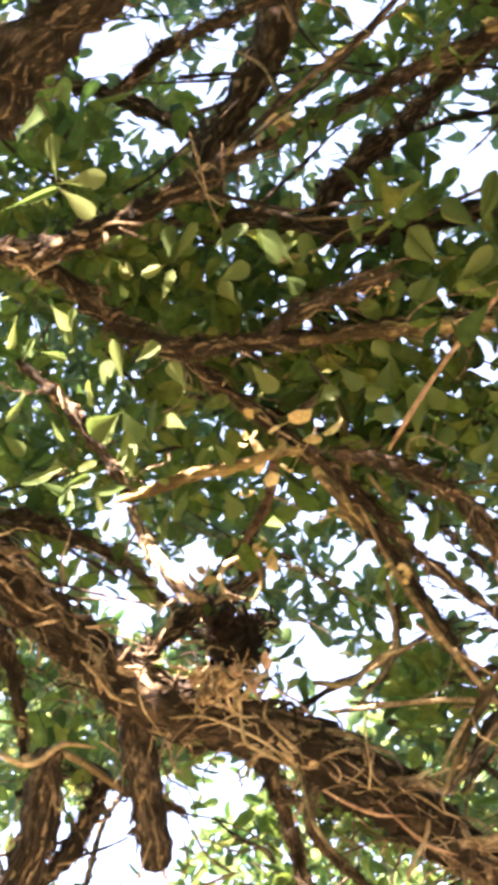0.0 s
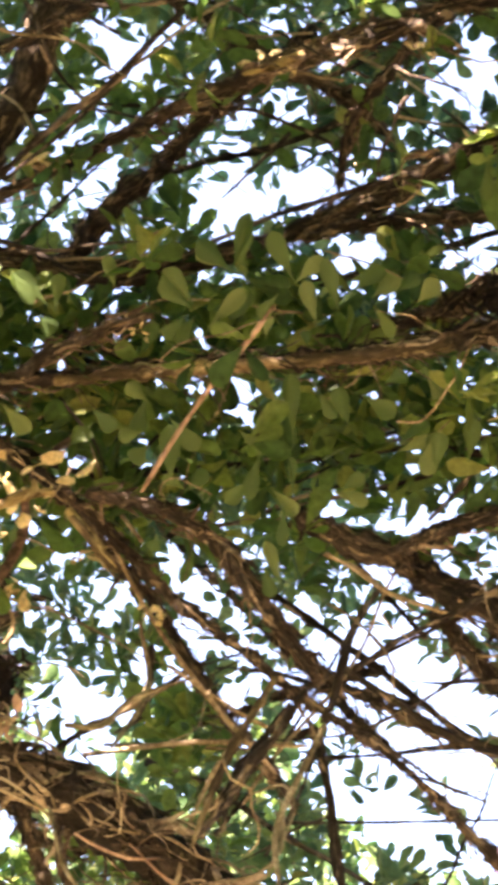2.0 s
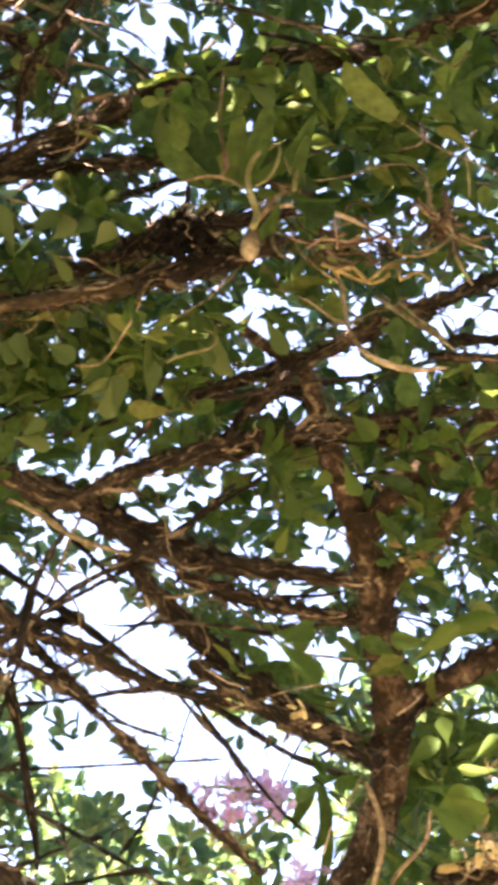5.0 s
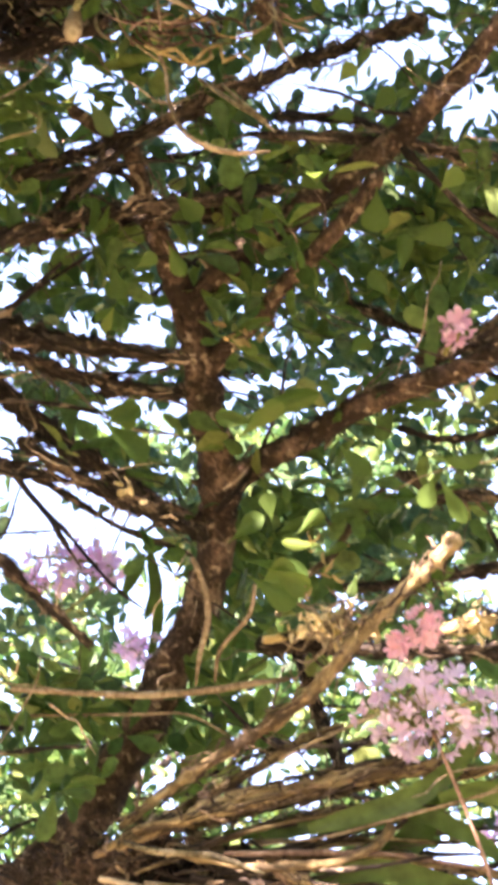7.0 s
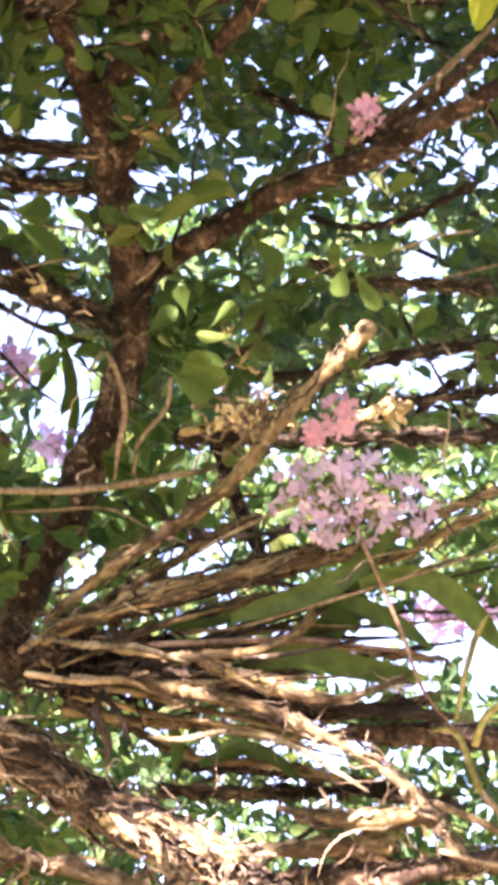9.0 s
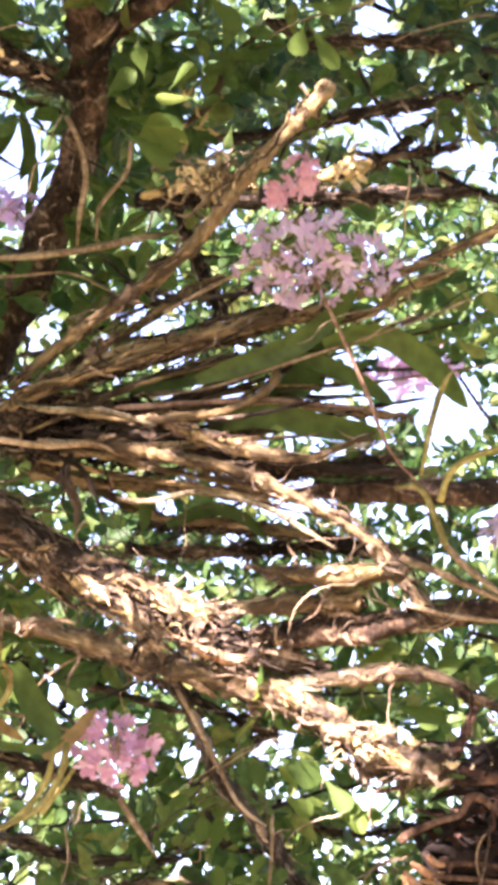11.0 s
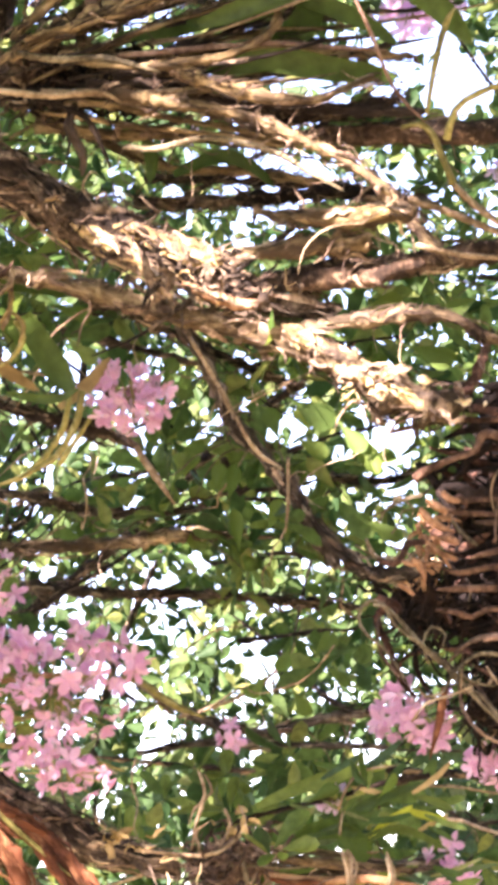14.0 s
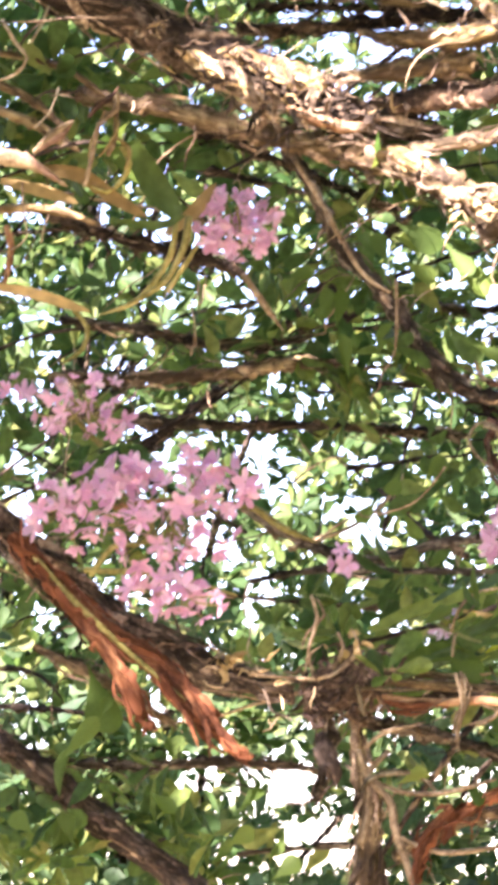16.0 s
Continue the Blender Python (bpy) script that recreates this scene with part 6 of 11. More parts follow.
limb("limb", host_tree, [(0.333, 5.036, 1.778, 0.0055), (0.342, 5.037, 1.716, 0.0082), (0.344, 5.038, 1.655, 0.0137), (0.352, 5.038, 1.594, 0.0206), (0.339, 5.038, 1.515, 0.0275), (0.326, 5.036, 1.417, 0.0316), (0.314, 5.026, 1.221, 0.0357)], CANE, shag=150)
limb("dry_frond", host_tree, [(0.484, 4.926, 1.567, 0.0059), (0.451, 4.929, 1.536, 0.0119), (0.424, 4.931, 1.495, 0.0139), (0.405, 4.931, 1.438, 0.0089)], RUST, shag=25, flat=0.4)
limb("dry_frond", host_tree, [(0.587, 4.935, 1.591, 0.0080), (0.536, 4.941, 1.572, 0.0119), (0.493, 4.945, 1.547, 0.0099), (0.471, 4.947, 1.520, 0.0040)], RUST, shag=20, flat=0.4)
limb("twig", host_tree, [(0.334, 4.939, 1.642, 0.0050), (0.390, 4.935, 1.606, 0.0059), (0.467, 4.928, 1.593, 0.0059), (0.567, 4.917, 1.607, 0.0050)], ROOT)
limb("twig", host_tree, [(0.381, 4.935, 1.528, 0.0050), (0.456, 4.928, 1.491, 0.0059), (0.563, 4.917, 1.490, 0.0059)], ROOT)
limb("twig", host_tree, [(0.333, 4.938, 1.681, 0.0059), (0.348, 4.938, 1.630, 0.0079), (0.378, 4.936, 1.588, 0.0089), (0.382, 4.935, 1.538, 0.0089), (0.395, 4.933, 1.478, 0.0079), (0.407, 4.930, 1.409, 0.0079)], ROOT)
limb("twig", host_tree, [(0.387, 4.934, 1.676, 0.0050), (0.343, 4.938, 1.636, 0.0069), (0.342, 4.938, 1.582, 0.0079), (0.320, 4.939, 1.515, 0.0079)], ROOT)
limb("branch", host_tree, [(0.360, 5.084, 1.794, 0.0102), (0.440, 5.078, 1.778, 0.0153), (0.522, 5.070, 1.776, 0.0133), (0.623, 5.059, 1.771, 0.0122), (0.723, 5.046, 1.765, 0.0122)], BARK_GREY)
limb("branch", host_tree, [(0.342, 5.186, 1.756, 0.0125), (0.422, 5.181, 1.727, 0.0146), (0.523, 5.173, 1.696, 0.0125), (0.640, 5.160, 1.642, 0.0125)], BARK_GREY)
limb("branch", host_tree, [(0.388, 5.084, 1.491, 0.0143), (0.453, 5.079, 1.525, 0.0143), (0.527, 5.072, 1.547, 0.0122), (0.619, 5.062, 1.558, 0.0122)], BARK_SUN_PALE)
limb("twig", host_tree, [(0.155, 4.942, 1.834, 0.0035), (0.273, 4.938, 1.814, 0.0041), (0.319, 4.935, 1.827, 0.0041), (0.352, 4.931, 1.858, 0.0041), (0.343, 4.929, 1.897, 0.0028)], ROOT)
limb("twig", host_tree, [(0.525, 4.918, 1.800, 0.0035), (0.526, 4.920, 1.750, 0.0035), (0.507, 4.923, 1.702, 0.0028)], ROOT)
limb("twig", host_tree, [(0.287, 4.929, 1.955, 0.0028), (0.299, 4.930, 1.923, 0.0035), (0.266, 4.934, 1.897, 0.0035), (0.253, 4.936, 1.868, 0.0028)], ROOT)
limb("twig", host_tree, [(0.271, 4.940, 1.719, 0.0100), (0.274, 4.940, 1.686, 0.0200), (0.287, 4.940, 1.653, 0.0180), (0.287, 4.940, 1.623, 0.0060)], SHADE_BARK)
limb("twig", host_tree, [(0.386, 4.930, 1.763, 0.0040), (0.425, 4.930, 1.750, 0.0090), (0.471, 4.930, 1.748, 0.0070), (0.502, 4.930, 1.738, 0.0030)], RUST, flat=0.4)
limb("twig", host_tree, [(0.392, 4.935, 1.746, 0.0030), (0.430, 4.935, 1.737, 0.0070), (0.463, 4.935, 1.739, 0.0030)], RUST, flat=0.4)
limb("twig", host_tree, [(0.316, 4.910, 1.791, 0.0020), (0.368, 4.910, 1.785, 0.0030), (0.419, 4.910, 1.777, 0.0030), (0.452, 4.910, 1.777, 0.0020)], GREY_ROOT)
limb("twig", host_tree, [(0.340, 4.905, 1.805, 0.0040), (0.343, 4.905, 1.768, 0.0060), (0.348, 4.905, 1.739, 0.0040)], GREY_ROOT)
limb("twig", host_tree, [(0.317, 4.910, 1.889, 0.0030), (0.324, 4.910, 1.862, 0.0030), (0.311, 4.910, 1.837, 0.0030), (0.303, 4.910, 1.825, 0.0030)], ROOT)
limb("twig", host_tree, [(0.395, 4.910, 1.790, 0.0030), (0.410, 4.910, 1.808, 0.0030), (0.421, 4.910, 1.820, 0.0030)], GREY_ROOT)
limb("twig", host_tree, [(0.591, 4.900, 1.789, 0.0020), (0.601, 4.900, 1.755, 0.0035), (0.593, 4.900, 1.727, 0.0035), (0.552, 4.900, 1.709, 0.0035), (0.512, 4.900, 1.704, 0.0020)], ROOT)
limb("twig", host_tree, [(0.498, 4.900, 1.694, 0.0020), (0.508, 4.900, 1.726, 0.0030), (0.526, 4.900, 1.743, 0.0030), (0.529, 4.900, 1.795, 0.0020)], ROOT)
limb("twig", host_tree, [(0.513, 4.900, 1.826, 0.0030), (0.520, 4.900, 1.861, 0.0030), (0.544, 4.900, 1.895, 0.0030), (0.584, 4.900, 1.931, 0.0020)], GREY_ROOT)
limb("twig", host_tree, [(0.345, 4.930, 1.685, 0.0030), (0.381, 4.930, 1.708, 0.0050), (0.421, 4.930, 1.713, 0.0040), (0.457, 4.930, 1.719, 0.0020)], ROOT)
limb("twig", host_tree, [(0.331, 4.930, 1.609, 0.0040), (0.346, 4.930, 1.630, 0.0060), (0.393, 4.930, 1.638, 0.0070), (0.437, 4.930, 1.624, 0.0060), (0.466, 4.930, 1.589, 0.0040)], GREY_ROOT)
limb("twig", host_tree, [(0.180, 4.940, 1.605, 0.0030), (0.232, 4.940, 1.600, 0.0030), (0.266, 4.940, 1.616, 0.0030), (0.284, 4.940, 1.630, 0.0030)], SHADE_BARK)
root_clump("root_clump", (0.324, 4.985, 1.800), 0.090, 0.060, 170, "dark brown tangled clump of orchid roots on a low limb", 0.12)

# orchids
orchid_a = thing("orchid", (0.048, 4.740, 3.190), "orchid with tan leafless canes, dark strap leaves and lilac flowers", "orchid", "orchids in the tree")
limb("cane", orchid_a, [(0.633, 4.437, 3.701, 0.0162), (0.598, 4.457, 3.669, 0.0154), (0.547, 4.483, 3.626, 0.0147), (0.465, 4.526, 3.549, 0.0154), (0.381, 4.572, 3.458, 0.0147), (0.258, 4.612, 3.378, 0.0123), (0.155, 4.640, 3.316, 0.0108), (0.052, 4.670, 3.241, 0.0101)], CANE, nodes=14)
limb("cane", orchid_a, [(0.201, 4.630, 3.117, 0.0080), (0.260, 4.630, 3.108, 0.0100), (0.311, 4.630, 3.093, 0.0110), (0.382, 4.630, 3.078, 0.0110), (0.452, 4.630, 3.056, 0.0110), (0.522, 4.630, 3.018, 0.0100), (0.591, 4.630, 2.979, 0.0090), (0.644, 4.630, 2.939, 0.0090), (0.685, 4.630, 2.897, 0.0060)], CANE, nodes=16)
limb("cane", orchid_a, [(0.288, 4.620, 3.163, 0.0050), (0.328, 4.620, 3.147, 0.0080), (0.367, 4.620, 3.128, 0.0120), (0.429, 4.620, 3.103, 0.0140), (0.492, 4.620, 3.085, 0.0130), (0.571, 4.620, 3.076, 0.0080), (0.627, 4.620, 3.095, 0.0065), (0.676, 4.620, 3.109, 0.0050)], CANE, nodes=8)
limb("cane", orchid_a, [(0.234, 4.640, 3.187, 0.0050), (0.322, 4.640, 3.189, 0.0065), (0.418, 4.640, 3.191, 0.0065), (0.522, 4.640, 3.189, 0.0060), (0.626, 4.640, 3.173, 0.0060), (0.706, 4.640, 3.163, 0.0040)], PINK_ROOT)
limb("cane", orchid_a, [(0.288, 4.610, 3.151, 0.0060), (0.351, 4.610, 3.157, 0.0090), (0.415, 4.610, 3.162, 0.0090), (0.479, 4.610, 3.186, 0.0090), (0.513, 4.610, 3.214, 0.0080), (0.522, 4.610, 3.252, 0.0060)], CANE, nodes=9)
limb("cane", orchid_a, [(0.076, 4.630, 3.223, 0.0080), (0.195, 4.630, 3.251, 0.0090), (0.308, 4.630, 3.283, 0.0100), (0.422, 4.630, 3.324, 0.0100), (0.529, 4.630, 3.357, 0.0090), (0.629, 4.630, 3.417, 0.0060)], CANE, nodes=14)
limb("cane", orchid_a, [(0.178, 4.660, 3.148, 0.0100), (0.329, 4.660, 3.129, 0.0120), (0.416, 4.660, 3.095, 0.0120), (0.527, 4.660, 3.080, 0.0120), (0.654, 4.660, 3.062, 0.0120), (0.766, 4.660, 3.052, 0.0090)], SHADE_BARK)
limb("cane", orchid_a, [(0.231, 4.660, 3.028, 0.0050), (0.286, 4.660, 3.020, 0.0060), (0.382, 4.660, 3.033, 0.0060), (0.484, 4.660, 3.003, 0.0060), (0.553, 4.660, 2.957, 0.0060), (0.607, 4.660, 2.920, 0.0040)], GREY_ROOT)
limb("cane", orchid_a, [(0.020, 4.620, 3.133, 0.0060), (0.114, 4.620, 3.116, 0.0070), (0.193, 4.620, 3.119, 0.0060), (0.232, 4.620, 3.096, 0.0040)], ROOT)
limb("cane", orchid_a, [(0.060, 4.600, 3.192, 0.0060), (0.122, 4.600, 3.175, 0.0070), (0.209, 4.600, 3.170, 0.0070), (0.303, 4.600, 3.139, 0.0040)], GREY_ROOT)
limb("cane", orchid_a, [(0.154, 4.660, 3.111, 0.0090), (0.141, 4.660, 3.070, 0.0100), (0.160, 4.660, 3.021, 0.0090), (0.156, 4.660, 2.980, 0.0060)], SHADE_BARK)
limb("cane", orchid_a, [(0.106, 4.650, 3.117, 0.0050), (0.169, 4.650, 3.083, 0.0060), (0.192, 4.650, 3.034, 0.0060), (0.207, 4.650, 2.985, 0.0040)], SHADE_BARK)
limb("cane", orchid_a, [(0.009, 4.686, 3.194, 0.0040), (0.061, 4.676, 3.222, 0.0089), (0.152, 4.663, 3.255, 0.0119), (0.254, 4.645, 3.291, 0.0139), (0.374, 4.631, 3.308, 0.0129), (0.475, 4.616, 3.323, 0.0119), (0.595, 4.596, 3.338, 0.0109), (0.685, 4.573, 3.368, 0.0099), (0.795, 4.540, 3.404, 0.0079), (0.934, 4.494, 3.452, 0.0069)], CANE, nodes=16)
limb("cane", orchid_a, [(0.092, 4.719, 3.250, 0.0120), (0.234, 4.705, 3.276, 0.0120), (0.336, 4.691, 3.299, 0.0130), (0.458, 4.671, 3.323, 0.0140), (0.560, 4.652, 3.344, 0.0120), (0.680, 4.638, 3.339, 0.0080), (0.761, 4.611, 3.377, 0.0080), (0.852, 4.584, 3.405, 0.0060)], CANE, nodes=16)
limb("cane", orchid_a, [(0.130, 4.731, 3.213, 0.0100), (0.392, 4.718, 3.207, 0.0100), (0.514, 4.706, 3.209, 0.0090), (0.633, 4.699, 3.186, 0.0090), (0.758, 4.688, 3.164, 0.0050)], CANE, nodes=12)
limb("cane", orchid_a, [(0.229, 4.741, 3.171, 0.0110), (0.369, 4.742, 3.141, 0.0130), (0.478, 4.748, 3.091, 0.0140), (0.588, 4.737, 3.087, 0.0150), (0.679, 4.725, 3.089, 0.0170), (0.734, 4.714, 3.098, 0.0080)], BARK)
limb("cane", orchid_a, [(0.085, 4.765, 3.112, 0.0120), (0.225, 4.769, 3.085, 0.0100), (0.325, 4.766, 3.077, 0.0090), (0.486, 4.759, 3.056, 0.0090), (0.627, 4.745, 3.047, 0.0090), (0.727, 4.733, 3.038, 0.0080)], CANE, nodes=12)
limb("cane", orchid_a, [(0.113, 4.761, 3.280, 0.0101), (0.197, 4.743, 3.323, 0.0101), (0.301, 4.718, 3.375, 0.0101), (0.374, 4.697, 3.418, 0.0091), (0.447, 4.681, 3.441, 0.0071)], CANE, nodes=9)
limb("cane", orchid_a, [(0.087, 4.852, 3.170, 0.0092), (0.207, 4.869, 3.105, 0.0102), (0.328, 4.879, 3.048, 0.0092), (0.451, 4.873, 3.034, 0.0082), (0.594, 4.868, 2.999, 0.0082)], CANE, nodes=9)
limb("cane", orchid_a, [(0.071, 4.822, 3.259, 0.0092), (0.195, 4.818, 3.262, 0.0092), (0.320, 4.800, 3.294, 0.0092), (0.424, 4.784, 3.316, 0.0092), (0.547, 4.771, 3.317, 0.0082)], CANE, nodes=9)
strap(orchid_a, [(0.378, 4.609, 3.221), (0.468, 4.592, 3.245), (0.548, 4.575, 3.267), (0.618, 4.550, 3.310), (0.670, 4.524, 3.361)], 0.0216, STRAP)
strap(orchid_a, [(0.599, 4.550, 3.258), (0.664, 4.537, 3.269), (0.722, 4.534, 3.255), (0.788, 4.542, 3.203), (0.843, 4.555, 3.134)], 0.0264, STRAP)
strap(orchid_a, [(0.513, 4.630, 3.274), (0.591, 4.628, 3.254), (0.669, 4.631, 3.216), (0.727, 4.637, 3.172)], 0.0168, STRAP)
strap(orchid_a, [(0.395, 4.653, 3.148), (0.495, 4.640, 3.160), (0.603, 4.635, 3.135), (0.720, 4.627, 3.109)], 0.0246, STRAP)
strap(orchid_a, [(0.503, 4.713, 3.192), (0.565, 4.691, 3.235), (0.597, 4.671, 3.280), (0.609, 4.658, 3.312)], 0.0280, STRAP)
strap(orchid_a, [(0.145, 4.696, 3.309), (0.198, 4.675, 3.363), (0.246, 4.653, 3.413)], 0.0180, STRAP)
strap(orchid_a, [(0.361, 4.655, 3.243), (0.451, 4.646, 3.246), (0.532, 4.633, 3.259), (0.573, 4.621, 3.279)], 0.0139, STRAP)
strap(orchid_a, [(0.277, 4.815, 3.096), (0.288, 4.827, 3.056), (0.281, 4.840, 3.012)], 0.0141, STRAP)
strap(orchid_a, [(0.325, 4.834, 3.024), (0.408, 4.821, 3.048), (0.468, 4.822, 3.024), (0.506, 4.831, 2.982)], 0.0141, STRAP)
strap(orchid_a, [(0.233, 4.715, 3.248), (0.334, 4.708, 3.251), (0.425, 4.696, 3.264), (0.487, 4.681, 3.288)], 0.0130, STRAP)
flower_spray(orchid_a, (0.578, 4.472, 3.387), 0.145, 0.080, 80, 0.0223, PETAL, 10)
flower_spray(orchid_a, (0.564, 4.408, 3.519), 0.027, 0.035, 13, 0.0213, PETAL_WARM, 0)
flower_spray(orchid_a, (0.518, 4.425, 3.491), 0.019, 0.024, 5, 0.0232, PETAL_WARM, 0)
flower_spray(orchid_a, (0.799, 4.940, 3.347), 0.090, 0.042, 18, 0.0276, PETAL_BACKLIT, 0)
limb("bud_stem", orchid_a, [(0.580, 4.463, 3.352, 0.0039), (0.619, 4.491, 3.267, 0.0039), (0.663, 4.522, 3.162, 0.0039), (0.697, 4.549, 3.067, 0.0039), (0.747, 4.561, 3.002, 0.0029)], PINK_ROOT)
root_clump("root_mass", (0.079, 4.769, 3.198), 0.200, 0.060, 300, "dark tangled mass of orchid roots around the fork", 0.15)
root_clump("root_mass", (0.218, 4.724, 3.161), 0.15, 0.04, 170, "dark tangled mass of orchid roots around the fork", 0.09)
limb("shoot", orchid_a, [(0.791, 4.604, 2.903, 0.0078), (0.774, 4.593, 2.952, 0.0068), (0.760, 4.584, 2.990, 0.0068), (0.738, 4.582, 3.007, 0.0068), (0.709, 4.588, 3.004, 0.0078)], STEM)
limb("shoot", orchid_a, [(0.785, 4.584, 2.976, 0.0068), (0.802, 4.567, 3.021, 0.0068), (0.842, 4.553, 3.044, 0.0068), (0.902, 4.537, 3.058, 0.0068)], STEM)
limb("shoot", orchid_a, [(0.754, 4.575, 3.021, 0.0039), (0.774, 4.546, 3.103, 0.0058), (0.796, 4.521, 3.164, 0.0068), (0.814, 4.510, 3.187, 0.0039)], STEM)
flower_spray(orchid_a, (0.926, 4.918, 3.012), 0.026, 0.023, 4, 0.0270, PETAL, 0)
flower_spray(orchid_a, (0.357, 4.959, 3.124), 0.026, 0.019, 3, 0.0229, PETAL, 0)
orchid_b = thing("orchid", (0.029, 5.124, 3.860), "lilac orchid flowering against the bright sky behind the branches", "orchid", "orchids in the tree")
flower_spray(orchid_b, (-0.050, 5.097, 3.920), 0.095, 0.056, 36, 0.0269, PETAL_BACKLIT, 0)
flower_spray(orchid_b, (0.080, 5.156, 3.783), 0.047, 0.038, 12, 0.0246, PETAL_BACKLIT, 0)
flower_spray(orchid_b, (-0.093, 5.106, 3.897), 0.045, 0.013, 6, 0.0246, PETAL_BACKLIT, 0)
limb("rachis", orchid_b, [(-0.071, 5.133, 3.838, 0.0045), (-0.016, 5.115, 3.880, 0.0045), (0.028, 5.096, 3.921, 0.0045), (-0.073, 5.087, 3.940, 0.0045), (-0.139, 5.086, 3.939, 0.0034)], STEM)
strap(orchid_b, [(0.051, 5.069, 3.860), (0.073, 5.050, 3.901), (0.089, 5.036, 3.931)], 0.0155, STRAP)
strap(orchid_b, [(0.100, 5.036, 3.931), (0.112, 5.068, 3.861), (0.091, 5.090, 3.810)], 0.0144, STRAP)
strap(orchid_b, [(0.103, 5.167, 3.757), (0.119, 5.131, 3.839), (0.112, 5.104, 3.901)], 0.0123, STRAP)
orchid_c = thing("orchid", (0.628, 4.337, 4.007), "single pink orchid bloom with one pale leaf on the brown limb", "orchid", "orchids in the tree")
flower_spray(orchid_c, (0.626, 4.270, 4.024), 0.024, 0.026, 9, 0.0220, PETAL_DEEP, 0)
strap(orchid_c, [(0.576, 4.309, 3.968), (0.585, 4.278, 4.020), (0.599, 4.253, 4.060)], 0.0139, LEAF)
limb("flower_stem", orchid_c, [(0.608, 4.339, 4.009, 0.0040), (0.618, 4.328, 4.025, 0.0040), (0.628, 4.315, 4.046, 0.0030)], STEM)
limb("dry_stem", host_tree, [(0.365, 4.962, 1.810, 0.0070), (0.423, 4.958, 1.796, 0.0100), (0.482, 4.953, 1.782, 0.0110), (0.560, 4.945, 1.769, 0.0090), (0.638, 4.937, 1.755, 0.0060)], CANE)
limb("dry_stem", host_tree, [(0.379, 4.942, 1.773, 0.0060), (0.467, 4.936, 1.752, 0.0089), (0.556, 4.927, 1.746, 0.0089), (0.652, 4.915, 1.724, 0.0060)], DRYSTEM)
limb("dry_stem", host_tree, [(0.327, 4.974, 1.827, 0.0050), (0.426, 4.967, 1.812, 0.0080), (0.514, 4.960, 1.795, 0.0070), (0.584, 4.952, 1.793, 0.0040)], CANE)
limb("twig", host_tree, [(0.513, 4.899, 1.796, 0.0039), (0.521, 4.900, 1.746, 0.0049), (0.506, 4.903, 1.698, 0.0049), (0.505, 4.904, 1.659, 0.0030)], ROOT)
limb("twig", host_tree, [(0.590, 4.891, 1.778, 0.0039), (0.593, 4.892, 1.738, 0.0049), (0.568, 4.896, 1.711, 0.0049), (0.537, 4.900, 1.700, 0.0039)], ROOT)
limb("twig", host_tree, [(0.277, 4.909, 1.960, 0.0030), (0.285, 4.911, 1.920, 0.0039), (0.266, 4.915, 1.872, 0.0039), (0.253, 4.918, 1.824, 0.0039)], ROOT)
orchid_d = thing("orchid", (-0.055, 4.038, 4.462), "orchid with straw coloured bulb and pale stalks on the branch", "orchid", "orchids in the tree")
limb("pseudobulb", orchid_d, [(-0.051, 3.970, 4.401, 0.0060), (-0.052, 3.970, 4.415, 0.0170), (-0.051, 3.970, 4.435, 0.0180), (-0.049, 3.970, 4.456, 0.0130), (-0.045, 3.970, 4.480, 0.0060)], ROOT)
limb("stalk", orchid_d, [(-0.048, 3.940, 4.446, 0.0080), (-0.040, 3.940, 4.474, 0.0075), (-0.054, 3.940, 4.518, 0.0075), (-0.059, 3.940, 4.559, 0.0065), (-0.048, 3.940, 4.597, 0.0060), (-0.025, 3.940, 4.618, 0.0050), (-0.002, 3.940, 4.631, 0.0030)], STRAW_STEM)
limb("stalk", orchid_d, [(-0.038, 3.945, 4.468, 0.0060), (-0.021, 3.945, 4.496, 0.0080), (-0.003, 3.945, 4.523, 0.0080), (0.010, 3.945, 4.528, 0.0070), (0.026, 3.945, 4.516, 0.0030)], ROOT)
limb("stalk", orchid_d, [(-0.021, 3.945, 4.490, 0.0040), (0.024, 3.945, 4.500, 0.0045), (0.082, 3.945, 4.488, 0.0055), (0.122, 3.945, 4.470, 0.0050), (0.161, 3.945, 4.447, 0.0040), (0.206, 3.945, 4.417, 0.0030)], ROOT)
limb("stalk", orchid_d, [(-0.046, 3.930, 4.527, 0.0030), (-0.026, 3.930, 4.540, 0.0040), (-0.012, 3.930, 4.569, 0.0040), (-0.005, 3.930, 4.602, 0.0035), (-0.009, 3.930, 4.623, 0.0020)], STRAW_STEM)
limb("stalk", orchid_d, [(0.020, 3.920, 4.513, 0.0060), (0.025, 3.920, 4.554, 0.0060), (0.034, 3.920, 4.592, 0.0050), (0.034, 3.920, 4.633, 0.0030)], STRAW_STEM)
limb("stalk", orchid_d, [(0.032, 3.930, 4.538, 0.0040), (0.016, 3.930, 4.554, 0.0040), (0.002, 3.930, 4.590, 0.0020)], STRAW_STEM)
limb("root", orchid_d, [(-0.174, 3.940, 4.539, 0.0020), (-0.128, 3.940, 4.553, 0.0035), (-0.089, 3.940, 4.546, 0.0035), (-0.059, 3.940, 4.522, 0.0020)], ROOT)
limb("root", orchid_d, [(-0.108, 3.930, 4.764, 0.0035), (-0.111, 3.930, 4.713, 0.0030), (-0.112, 3.930, 4.662, 0.0030), (-0.102, 3.930, 4.604, 0.0040), (-0.096, 3.930, 4.571, 0.0070), (-0.103, 3.930, 4.546, 0.0030)], PINK_ROOT)
